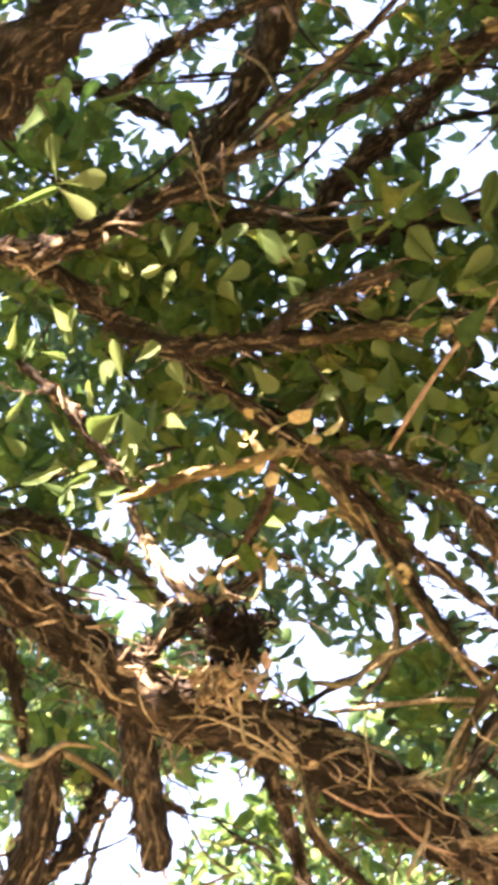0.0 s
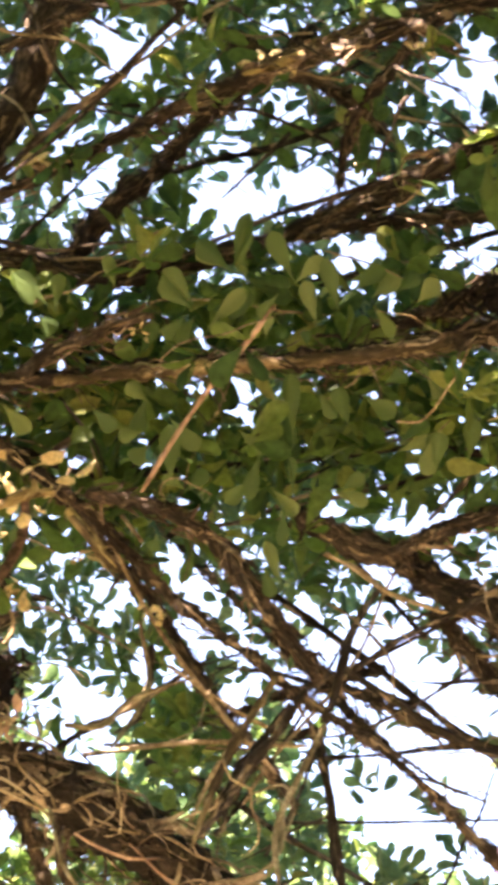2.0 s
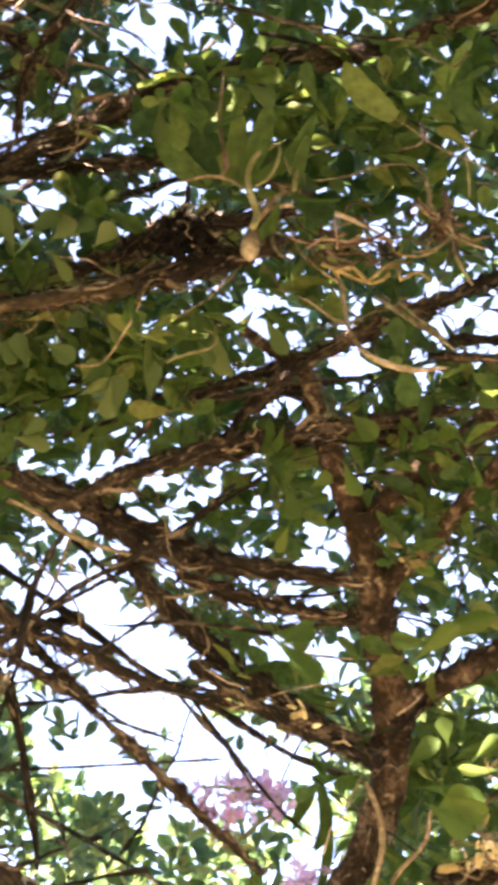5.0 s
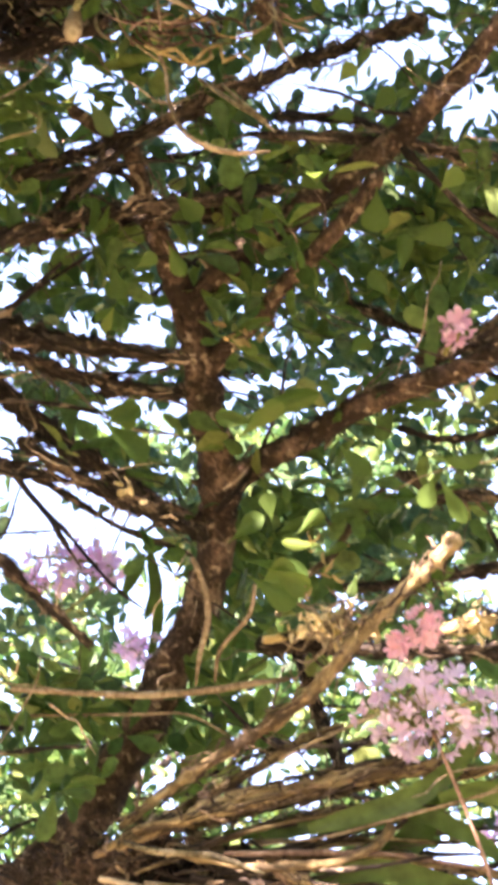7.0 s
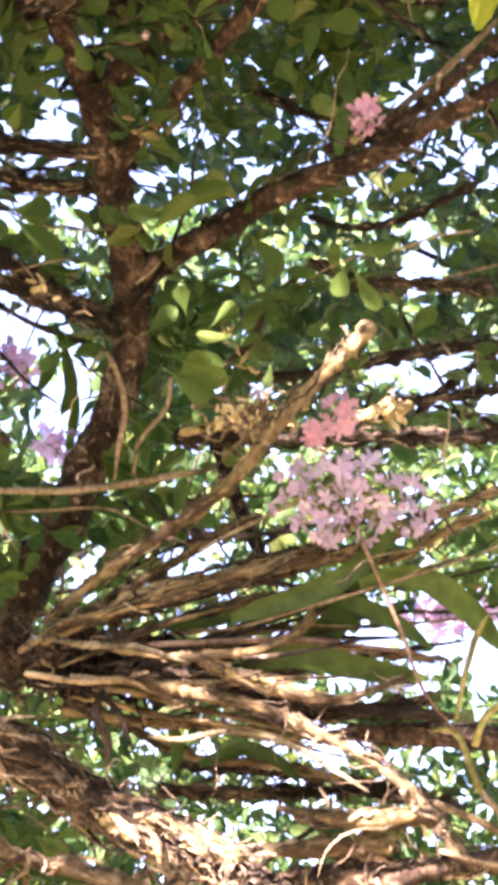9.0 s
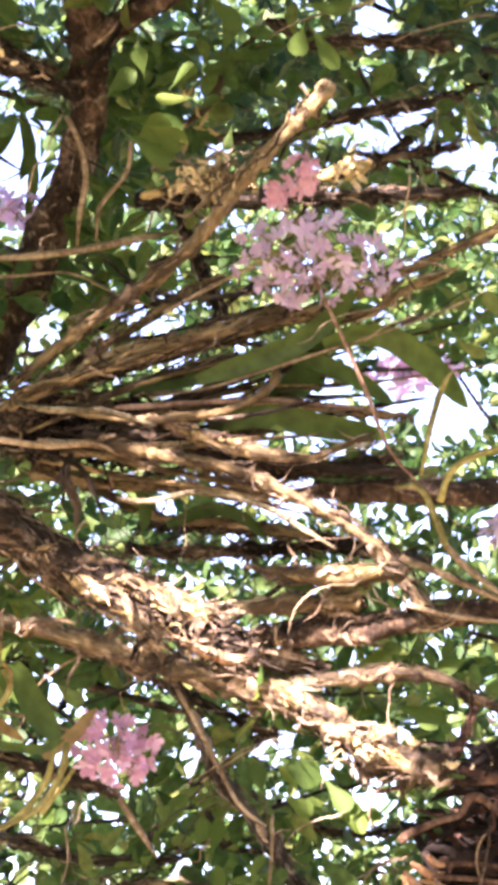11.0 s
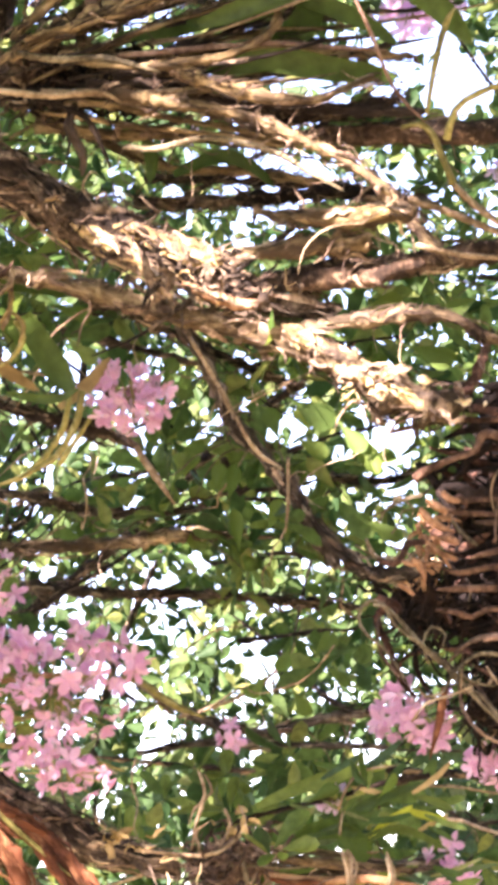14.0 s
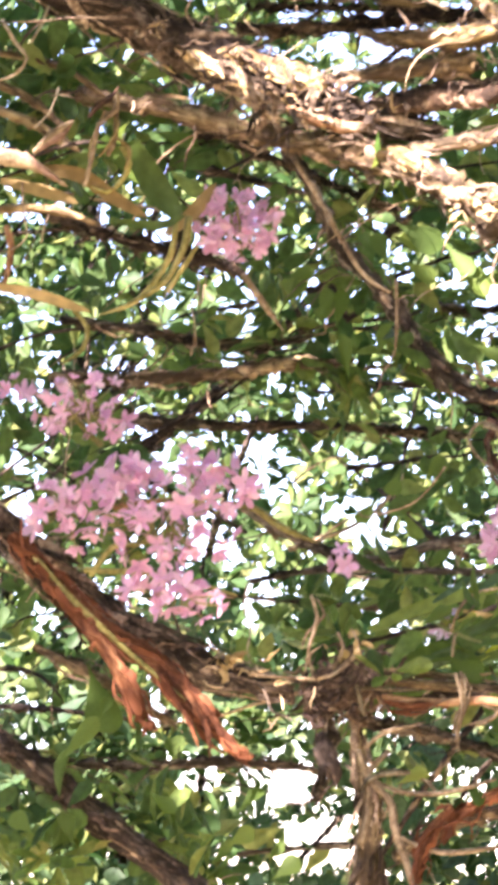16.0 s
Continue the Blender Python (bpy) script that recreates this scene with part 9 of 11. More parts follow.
bract_tuft(host_tree, (0.240, 4.712, 2.877), 0.045, 0.020, 4, SUN_GOLD, 0.027, 0.38, (1.0, 0.0, -0.5))
bract_tuft(host_tree, (0.331, 4.712, 2.837), 0.060, 0.024, 8, SUN_GOLD, 0.029, 0.43, (1.0, 0.0, -0.5))
bract_tuft(host_tree, (0.283, 4.712, 2.802), 0.050, 0.032, 5, SUN_GOLD, 0.040, 0.12, (1.0, 0.0, -0.5))
bract_tuft(host_tree, (0.394, 4.722, 2.742), 0.060, 0.016, 4, SUN_GOLD, 0.024, 0.24, (1.0, 0.0, -0.5))
bract_tuft(host_tree, (0.624, 4.677, 2.872), 0.060, 0.012, 5, SUN_GOLD, 0.029, 0.38, (1.0, 0.1, 0.0))
bract_tuft(host_tree, (0.520, 4.737, 2.670), 0.040, 0.014, 4, SUN_GOLD, 0.024, 0.38, (1.0, 0.0, -0.5))
bract_tuft(host_tree, (0.650, 4.722, 2.573), 0.080, 0.018, 8, SUN_GOLD, 0.027, 0.29, (1.0, 0.0, -0.5))
bract_tuft(host_tree, (0.098, 4.712, 2.959), 0.060, 0.024, 4, SUN_GOLD, 0.024, 0.24, (1.0, 0.0, -0.5))
bract_tuft(host_tree, (0.470, 4.722, 2.767), 0.050, 0.016, 4, SUN_GOLD, 0.027, 0.17, (1.0, 0.0, -0.5))
bract_tuft(host_tree, (0.116, 4.912, 1.852), 0.070, 0.014, 14, DRY, 0.030, 0.60)
bract_tuft(host_tree, (0.157, 4.930, 1.835), 0.050, 0.022, 7, SUN_GOLD, 0.024, 0.27, (1.0, 0.0, -0.6))
bract_tuft(host_tree, (0.108, 4.930, 1.866), 0.040, 0.020, 4, SUN_GOLD, 0.024, 0.27, (1.0, 0.0, -0.6))
bract_tuft(host_tree, (0.200, 4.930, 1.804), 0.030, 0.018, 4, SUN_GOLD, 0.024, 0.27, (1.0, 0.0, -0.6))
bract_tuft(host_tree, (0.327, 4.932, 1.861), 0.030, 0.020, 8, DRY, 0.026)
limb("twig", old_tree, [(-0.868, 4.299, 4.163, 0.0051), (-0.774, 4.395, 4.027, 0.0051), (-0.653, 4.481, 3.902, 0.0061), (-0.533, 4.547, 3.802, 0.0051)], ROOT)
limb("twig", old_tree, [(-0.568, 4.488, 3.911, 0.0041), (-0.645, 4.538, 3.790, 0.0051), (-0.693, 4.587, 3.670, 0.0051)], ROOT)
limb("twig", old_tree, [(-0.788, 4.401, 4.012, 0.0051), (-0.767, 4.457, 3.915, 0.0061), (-0.820, 4.476, 3.858, 0.0051)], ROOT)
limb("twig", old_tree, [(-0.872, 4.498, 3.793, 0.0051), (-0.677, 4.511, 3.837, 0.0061), (-0.480, 4.529, 3.851, 0.0051)], ROOT)
limb("twig", old_tree, [(-0.732, 4.444, 3.950, 0.0041), (-0.609, 4.492, 3.893, 0.0041), (-0.527, 4.516, 3.866, 0.0041)], ROOT)

# separate leaves
leaf(host_tree, (-1.417, 3.758, 4.319), (-1.327, 3.750, 4.375), 0.0107, LEAF)
leaf(host_tree, (-1.327, 3.750, 4.375), (-1.247, 3.758, 4.400), 0.0233, LEAF)
leaf(host_tree, (-1.327, 3.752, 4.371), (-1.264, 3.798, 4.339), 0.0233, LEAF)
leaf(host_tree, (-1.327, 3.747, 4.379), (-1.340, 3.692, 4.446), 0.0175, LEAF)
leaf(host_tree, (-1.397, 3.692, 4.418), (-1.350, 3.656, 4.487), 0.0242, LEAF)
leaf(host_tree, (-1.140, 3.863, 4.301), (-1.142, 3.823, 4.358), 0.0204, LEAF)
leaf(host_tree, (-1.140, 3.863, 4.301), (-1.185, 3.864, 4.280), 0.0136, LEAF)
leaf(host_tree, (-1.135, 3.867, 4.298), (-1.098, 3.830, 4.365), 0.0146, LEAF)
leaf(host_tree, (-1.154, 3.904, 4.236), (-1.135, 3.866, 4.300), 0.0126, LEAF)
leaf(host_tree, (-1.077, 3.866, 4.323), (-1.019, 3.845, 4.375), 0.0252, LEAF)
leaf(host_tree, (-1.064, 3.895, 4.286), (-1.008, 3.888, 4.319), 0.0233, LEAF)
leaf(host_tree, (-1.026, 3.923, 4.261), (-1.057, 3.891, 4.295), 0.0194, LEAF)
leaf(host_tree, (-0.930, 3.900, 4.328), (-0.995, 3.856, 4.369), 0.0262, LEAF)
leaf(host_tree, (-0.921, 3.905, 4.325), (-0.916, 3.867, 4.380), 0.0194, LEAF)
leaf(host_tree, (-0.686, 3.928, 4.361), (-0.747, 3.888, 4.402), 0.0272, LEAF)
leaf(host_tree, (-0.627, 3.899, 4.415), (-0.687, 3.868, 4.444), 0.0262, LEAF)
leaf(host_tree, (-0.622, 3.901, 4.414), (-0.598, 3.863, 4.472), 0.0233, LEAF)
leaf(host_tree, (-0.670, 3.952, 4.330), (-0.605, 3.922, 4.389), 0.0213, LEAF)
leaf(host_tree, (-0.704, 3.934, 4.347), (-0.738, 3.951, 4.314), 0.0213, LEAF)
leaf(host_tree, (-0.953, 3.903, 4.317), (-0.919, 3.927, 4.294), 0.0233, LEAF)
leaf(host_tree, (-0.823, 3.897, 4.368), (-0.839, 3.864, 4.408), 0.0175, LEAF)
leaf(host_tree, (-1.309, 3.921, 4.194), (-1.301, 3.901, 4.228), 0.0098, LEAF)
leaf(host_tree, (-1.355, 3.930, 4.156), (-1.309, 3.947, 4.153), 0.0098, LEAF)
leaf(host_tree, (-1.225, 4.062, 4.011), (-1.205, 4.032, 4.072), 0.0088, LEAF)
leaf(host_tree, (-1.189, 4.055, 4.041), (-1.194, 4.078, 3.999), 0.0078, LEAF)
leaf(host_tree, (-1.300, 4.054, 3.985), (-1.254, 4.049, 4.018), 0.0107, LEAF)
leaf(host_tree, (-1.353, 4.045, 3.970), (-1.308, 4.045, 3.995), 0.0107, LEAF)
leaf(host_tree, (-1.251, 4.077, 3.973), (-1.240, 4.098, 3.942), 0.0098, LEAF)
leaf(host_tree, (-1.289, 4.054, 3.991), (-1.303, 4.083, 3.934), 0.0088, LEAF)
leaf(host_tree, (-1.090, 4.090, 4.029), (-1.073, 4.075, 4.061), 0.0088, LEAF)
leaf(host_tree, (-1.130, 4.105, 3.985), (-1.105, 4.121, 3.969), 0.0098, LEAF)
leaf(host_tree, (-1.369, 3.962, 4.098), (-1.394, 3.992, 4.036), 0.0107, LEAF)
leaf(host_tree, (-1.331, 3.996, 4.065), (-1.310, 4.025, 4.028), 0.0098, LEAF)
leaf(host_tree, (-1.107, 4.049, 4.088), (-1.089, 4.048, 4.099), 0.0098, LEAF)
leaf(host_tree, (-1.380, 3.934, 4.136), (-1.364, 3.917, 4.172), 0.0088, LEAF)
leaf(host_tree, (-1.405, 3.969, 4.067), (-1.410, 3.988, 4.033), 0.0088, LEAF)
leaf(host_tree, (-1.273, 3.977, 4.125), (-1.262, 4.000, 4.094), 0.0078, LEAF)
leaf(host_tree, (-1.222, 4.099, 3.949), (-1.238, 4.113, 3.917), 0.0088, LEAF)
leaf(host_tree, (-1.019, 4.109, 4.028), (-0.999, 4.127, 4.006), 0.0088, LEAF)
leaf(host_tree, (-0.972, 4.116, 4.035), (-0.979, 4.134, 4.001), 0.0088, LEAF)
leaf(host_tree, (-1.159, 4.085, 4.005), (-1.131, 4.095, 4.002), 0.0088, LEAF)
leaf(host_tree, (-1.220, 4.031, 4.105), (-1.269, 4.042, 4.061), 0.0372, LEAF)
leaf(host_tree, (-1.221, 4.027, 4.111), (-1.190, 4.064, 4.065), 0.0294, LEAF)
leaf(host_tree, (-1.252, 4.008, 4.125), (-1.247, 3.976, 4.177), 0.0186, LEAF)
leaf(host_tree, (-1.215, 4.011, 4.138), (-1.241, 3.958, 4.208), 0.0137, LEAF)
leaf(host_tree, (-1.071, 4.083, 4.088), (-1.031, 4.115, 4.052), 0.0167, LEAF)
leaf(host_tree, (-1.043, 4.131, 4.020), (-1.017, 4.161, 3.979), 0.0255, LEAF)
leaf(host_tree, (-1.130, 4.161, 3.927), (-1.143, 4.141, 3.956), 0.0157, LEAF)
leaf(host_tree, (-1.108, 4.127, 3.998), (-1.124, 4.143, 3.962), 0.0137, LEAF)
leaf(host_tree, (-1.195, 4.062, 4.066), (-1.207, 4.089, 4.015), 0.0147, LEAF)
leaf(host_tree, (-1.313, 3.923, 4.225), (-1.307, 3.952, 4.185), 0.0127, LEAF)
leaf(host_tree, (-1.361, 3.946, 4.166), (-1.314, 3.963, 4.164), 0.0098, LEAF)
leaf(host_tree, (-1.417, 4.008, 4.037), (-1.377, 4.034, 4.016), 0.0186, LEAF)
leaf(host_tree, (-0.722, 4.136, 4.127), (-0.728, 4.082, 4.211), 0.0265, LEAF)
leaf(host_tree, (-0.702, 4.142, 4.122), (-0.662, 4.124, 4.161), 0.0216, LEAF)
leaf(host_tree, (-0.763, 4.091, 4.187), (-0.789, 4.105, 4.157), 0.0255, LEAF)
leaf(host_tree, (-0.772, 4.078, 4.204), (-0.813, 4.081, 4.187), 0.0196, LEAF)
leaf(host_tree, (-1.200, 3.988, 4.181), (-1.162, 3.979, 4.212), 0.0196, LEAF)
leaf(host_tree, (-1.114, 4.030, 4.155), (-1.144, 3.998, 4.191), 0.0196, LEAF)
leaf(host_tree, (-1.013, 4.020, 4.212), (-0.964, 4.054, 4.179), 0.0235, LEAF)
leaf(host_tree, (-1.111, 4.066, 4.098), (-1.150, 4.044, 4.117), 0.0216, LEAF)
leaf(host_tree, (-1.343, 3.906, 4.236), (-1.304, 3.947, 4.195), 0.0176, LEAF)
leaf(host_tree, (-1.398, 3.905, 4.209), (-1.414, 3.933, 4.158), 0.0176, LEAF)
leaf(host_tree, (-0.861, 4.047, 4.225), (-0.821, 4.073, 4.198), 0.0216, LEAF)
leaf(host_tree, (-0.766, 4.053, 4.245), (-0.806, 4.027, 4.273), 0.0216, LEAF)
leaf(host_tree, (-1.320, 4.080, 3.971), (-1.266, 4.077, 4.006), 0.0137, LEAF)
leaf(host_tree, (-1.358, 4.062, 3.980), (-1.302, 4.089, 3.966), 0.0127, LEAF)
leaf(host_tree, (-1.292, 4.091, 3.968), (-1.300, 4.108, 3.933), 0.0118, LEAF)
leaf(host_tree, (-1.263, 3.868, 4.330), (-1.231, 3.863, 4.351), 0.0118, LEAF)
leaf(host_tree, (-1.244, 3.878, 4.325), (-1.252, 3.898, 4.292), 0.0118, LEAF)
leaf(host_tree, (-1.233, 3.907, 4.288), (-1.219, 3.923, 4.271), 0.0098, LEAF)
leaf(host_tree, (-0.629, 3.898, 4.416), (-0.687, 3.866, 4.446), 0.0262, LEAF)
leaf(host_tree, (-0.629, 3.897, 4.418), (-0.604, 3.846, 4.492), 0.0213, LEAF)
leaf(host_tree, (-0.524, 3.916, 4.413), (-0.568, 3.871, 4.466), 0.0262, LEAF)
leaf(host_tree, (-0.689, 3.932, 4.355), (-0.748, 3.891, 4.397), 0.0272, LEAF)
leaf(host_tree, (-0.600, 3.901, 4.419), (-0.623, 3.875, 4.449), 0.0146, LEAF)
leaf(host_tree, (-0.675, 3.958, 4.321), (-0.599, 3.919, 4.394), 0.0233, LEAF)
leaf(host_tree, (-0.551, 3.925, 4.395), (-0.582, 3.946, 4.359), 0.0194, LEAF)
leaf(host_tree, (-0.497, 3.982, 4.324), (-0.504, 3.960, 4.354), 0.0146, LEAF)
leaf(host_tree, (-0.569, 3.969, 4.329), (-0.565, 3.946, 4.362), 0.0155, LEAF)
leaf(host_tree, (-0.689, 3.936, 4.349), (-0.722, 3.956, 4.312), 0.0233, LEAF)
leaf(host_tree, (-0.483, 3.962, 4.355), (-0.505, 3.917, 4.415), 0.0213, LEAF)
leaf(host_tree, (-0.446, 3.953, 4.374), (-0.473, 3.895, 4.450), 0.0213, LEAF)
leaf(host_tree, (-0.997, 3.854, 4.370), (-0.954, 3.897, 4.324), 0.0223, LEAF)
leaf(host_tree, (-0.526, 3.919, 4.409), (-0.480, 3.891, 4.456), 0.0233, LEAF)
leaf(host_tree, (-0.430, 3.932, 4.406), (-0.375, 3.907, 4.449), 0.0252, LEAF)
leaf(host_tree, (-0.391, 3.945, 4.394), (-0.351, 3.974, 4.358), 0.0213, LEAF)
leaf(host_tree, (-0.354, 3.935, 4.413), (-0.318, 3.914, 4.446), 0.0213, LEAF)
leaf(host_tree, (-0.520, 4.128, 4.226), (-0.531, 4.065, 4.320), 0.0226, LEAF)
leaf(host_tree, (-0.346, 4.145, 4.228), (-0.288, 4.129, 4.260), 0.0197, LEAF)
leaf(host_tree, (-0.274, 4.168, 4.201), (-0.274, 4.129, 4.261), 0.0266, LEAF)
leaf(host_tree, (-0.220, 4.157, 4.222), (-0.214, 4.115, 4.288), 0.0236, LEAF)
leaf(host_tree, (-0.515, 4.178, 4.147), (-0.530, 4.144, 4.198), 0.0276, LEAF)
leaf(host_tree, (-0.439, 4.177, 4.163), (-0.397, 4.162, 4.194), 0.0197, LEAF)
leaf(host_tree, (-0.526, 4.257, 4.010), (-0.560, 4.213, 4.079), 0.0187, LEAF)
leaf(host_tree, (-0.557, 4.165, 4.159), (-0.509, 4.188, 4.131), 0.0197, LEAF)
leaf(host_tree, (-0.408, 4.089, 4.306), (-0.349, 4.112, 4.278), 0.0256, LEAF)
leaf(host_tree, (-0.425, 4.120, 4.256), (-0.447, 4.082, 4.310), 0.0236, LEAF)
leaf(host_tree, (-0.486, 4.080, 4.307), (-0.445, 4.108, 4.270), 0.0216, LEAF)
leaf(host_tree, (-0.371, 4.080, 4.325), (-0.333, 4.070, 4.344), 0.0216, LEAF)
leaf(host_tree, (-0.733, 4.087, 4.240), (-0.682, 4.123, 4.197), 0.0236, LEAF)
leaf(host_tree, (-0.773, 4.061, 4.267), (-0.789, 4.091, 4.216), 0.0216, LEAF)
leaf(host_tree, (-0.617, 4.108, 4.237), (-0.567, 4.132, 4.209), 0.0236, LEAF)
leaf(host_tree, (-0.594, 4.156, 4.165), (-0.630, 4.173, 4.128), 0.0216, LEAF)
leaf(host_tree, (-0.742, 4.193, 4.065), (-0.752, 4.204, 4.043), 0.0177, LEAF)
leaf(host_tree, (-0.698, 4.157, 4.137), (-0.738, 4.138, 4.157), 0.0197, LEAF)
leaf(host_tree, (-0.867, 4.061, 4.238), (-0.827, 4.087, 4.211), 0.0216, LEAF)
leaf(host_tree, (-0.902, 4.093, 4.176), (-0.865, 4.082, 4.206), 0.0216, LEAF)
leaf(host_tree, (-0.315, 4.060, 4.361), (-0.273, 4.093, 4.316), 0.0216, LEAF)
leaf(host_tree, (-0.197, 4.083, 4.337), (-0.223, 4.115, 4.287), 0.0216, LEAF)
leaf(host_tree, (-0.196, 3.844, 4.664), (-0.166, 3.901, 4.594), 0.0216, LEAF)
leaf(host_tree, (-0.215, 3.850, 4.656), (-0.212, 3.897, 4.595), 0.0197, LEAF)
leaf(host_tree, (-0.172, 3.839, 4.673), (-0.126, 3.886, 4.614), 0.0197, LEAF)
leaf(host_tree, (-0.186, 3.847, 4.661), (-0.242, 3.882, 4.613), 0.0177, LEAF)
leaf(host_tree, (-0.157, 3.854, 4.655), (-0.115, 3.872, 4.634), 0.0256, LEAF)
leaf(host_tree, (-0.071, 3.839, 4.677), (-0.016, 3.865, 4.644), 0.0236, LEAF)
leaf(host_tree, (-0.113, 4.079, 4.349), (-0.081, 4.130, 4.273), 0.0276, LEAF)
leaf(host_tree, (-0.286, 4.131, 4.257), (-0.289, 4.167, 4.200), 0.0256, LEAF)
leaf(host_tree, (-0.299, 4.071, 4.347), (-0.271, 4.099, 4.307), 0.0148, LEAF)
leaf(host_tree, (-0.345, 4.139, 4.237), (-0.295, 4.115, 4.281), 0.0167, LEAF)
leaf(host_tree, (-0.141, 4.095, 4.323), (-0.110, 4.119, 4.288), 0.0216, LEAF)
leaf(host_tree, (0.001, 4.357, 3.885), (0.083, 4.386, 3.827), 0.0354, LEAF)
leaf(host_tree, (0.010, 4.365, 3.870), (0.076, 4.345, 3.908), 0.0276, LEAF)
leaf(host_tree, (0.019, 4.228, 4.116), (0.041, 4.258, 4.064), 0.0226, LEAF)
leaf(host_tree, (0.033, 4.263, 4.056), (-0.006, 4.280, 4.027), 0.0148, LEAF)
leaf(host_tree, (-0.575, 4.131, 4.211), (-0.593, 4.174, 4.136), 0.0216, LEAF)
leaf(host_tree, (-0.531, 4.184, 4.134), (-0.530, 4.220, 4.074), 0.0167, LEAF)
leaf(host_tree, (-0.459, 4.174, 4.165), (-0.386, 4.193, 4.145), 0.0187, LEAF)
leaf(host_tree, (-0.560, 4.231, 4.048), (-0.544, 4.260, 4.001), 0.0187, LEAF)
leaf(host_tree, (-0.400, 3.995, 4.444), (-0.353, 3.974, 4.479), 0.0256, LEAF)
leaf(host_tree, (-0.322, 4.004, 4.441), (-0.285, 3.982, 4.475), 0.0256, LEAF)
leaf(host_tree, (-0.439, 3.976, 4.465), (-0.392, 3.967, 4.484), 0.0216, LEAF)
leaf(host_tree, (-0.028, 4.073, 4.360), (0.013, 4.105, 4.313), 0.0236, LEAF)
leaf(host_tree, (0.116, 4.205, 4.151), (0.147, 4.234, 4.102), 0.0216, LEAF)
leaf(host_tree, (0.060, 4.232, 4.108), (0.098, 4.216, 4.134), 0.0197, LEAF)
leaf(host_tree, (0.029, 4.280, 4.145), (0.022, 4.312, 4.092), 0.0269, LEAF)
leaf(host_tree, (0.028, 4.315, 4.085), (0.007, 4.340, 4.042), 0.0149, LEAF)
leaf(host_tree, (0.047, 4.296, 4.118), (0.095, 4.288, 4.130), 0.0149, LEAF)
leaf(host_tree, (0.482, 4.184, 4.257), (0.480, 4.227, 4.189), 0.0359, LEAF)
leaf(host_tree, (0.527, 4.263, 4.119), (0.533, 4.221, 4.188), 0.0229, LEAF)
leaf(host_tree, (0.539, 4.228, 4.176), (0.614, 4.206, 4.195), 0.0398, LEAF)
leaf(host_tree, (0.229, 4.412, 3.898), (0.389, 4.373, 3.951), 0.0279, LEAF)
leaf(host_tree, (0.242, 4.424, 3.874), (0.323, 4.395, 3.919), 0.0259, LEAF)
leaf(host_tree, (0.599, 4.420, 3.815), (0.650, 4.451, 3.738), 0.0220, LEAF)
leaf(host_tree, (0.593, 4.421, 3.815), (0.576, 4.446, 3.768), 0.0279, LEAF)
leaf(host_tree, (0.567, 4.409, 3.845), (0.678, 4.398, 3.836), 0.0239, LEAF)
leaf(host_tree, (0.270, 4.526, 3.660), (0.357, 4.542, 3.611), 0.0359, LEAF)
leaf(host_tree, (0.254, 4.515, 3.686), (0.383, 4.509, 3.678), 0.0259, LEAF)
leaf(host_tree, (0.403, 4.493, 3.710), (0.329, 4.501, 3.704), 0.0249, LEAF)
leaf(host_tree, (0.311, 4.483, 3.745), (0.300, 4.463, 3.789), 0.0219, LEAF)
leaf(host_tree, (0.291, 4.408, 3.900), (0.209, 4.402, 3.920), 0.0239, LEAF)
leaf(host_tree, (0.000, 4.407, 3.920), (0.070, 4.415, 3.903), 0.0398, LEAF)
leaf(host_tree, (0.274, 4.236, 4.204), (0.313, 4.213, 4.237), 0.0299, LEAF)
leaf(host_tree, (0.401, 4.196, 4.252), (0.351, 4.184, 4.278), 0.0259, LEAF)
leaf(host_tree, (0.124, 4.211, 4.255), (0.175, 4.236, 4.213), 0.0279, LEAF)
leaf(host_tree, (0.436, 4.340, 4.004), (0.475, 4.317, 4.037), 0.0259, LEAF)
leaf(host_tree, (0.565, 4.327, 3.999), (0.593, 4.290, 4.058), 0.0139, LEAF)
leaf(host_tree, (0.418, 4.411, 3.872), (0.479, 4.429, 3.826), 0.0259, LEAF)
leaf(host_tree, (0.351, 4.492, 3.722), (0.400, 4.471, 3.757), 0.0199, LEAF)
leaf(host_tree, (0.588, 4.179, 4.244), (0.626, 4.153, 4.276), 0.0259, LEAF)
leaf(host_tree, (0.663, 4.106, 4.339), (0.712, 4.110, 4.320), 0.0279, LEAF)
leaf(host_tree, (0.407, 4.093, 4.407), (0.436, 4.069, 4.438), 0.0219, LEAF)
leaf(host_tree, (0.467, 4.116, 4.364), (0.505, 4.085, 4.403), 0.0259, LEAF)
leaf(host_tree, (0.389, 4.128, 4.359), (0.438, 4.118, 4.365), 0.0219, LEAF)
leaf(host_tree, (0.513, 4.284, 4.087), (0.473, 4.267, 4.123), 0.0239, LEAF)
leaf(host_tree, (0.655, 4.364, 3.908), (0.713, 4.338, 3.940), 0.0239, LEAF)
leaf(host_tree, (0.784, 3.711, 4.113), (0.760, 3.819, 3.954), 0.0328, YELLOW)
leaf(host_tree, (0.798, 3.724, 4.090), (0.779, 3.813, 3.958), 0.0273, YELLOW)
leaf(host_tree, (0.491, 4.854, 2.601), (0.569, 4.856, 2.546), 0.0359, LEAF)
leaf(host_tree, (0.567, 4.852, 2.568), (0.644, 4.864, 2.452), 0.0279, LEAF)
leaf(host_tree, (0.272, 4.861, 2.646), (0.296, 4.851, 2.687), 0.0219, LEAF)
leaf(host_tree, (0.270, 4.898, 2.460), (0.329, 4.879, 2.544), 0.0259, LEAF)
leaf(host_tree, (0.597, 4.882, 2.380), (0.676, 4.879, 2.334), 0.0199, LEAF)
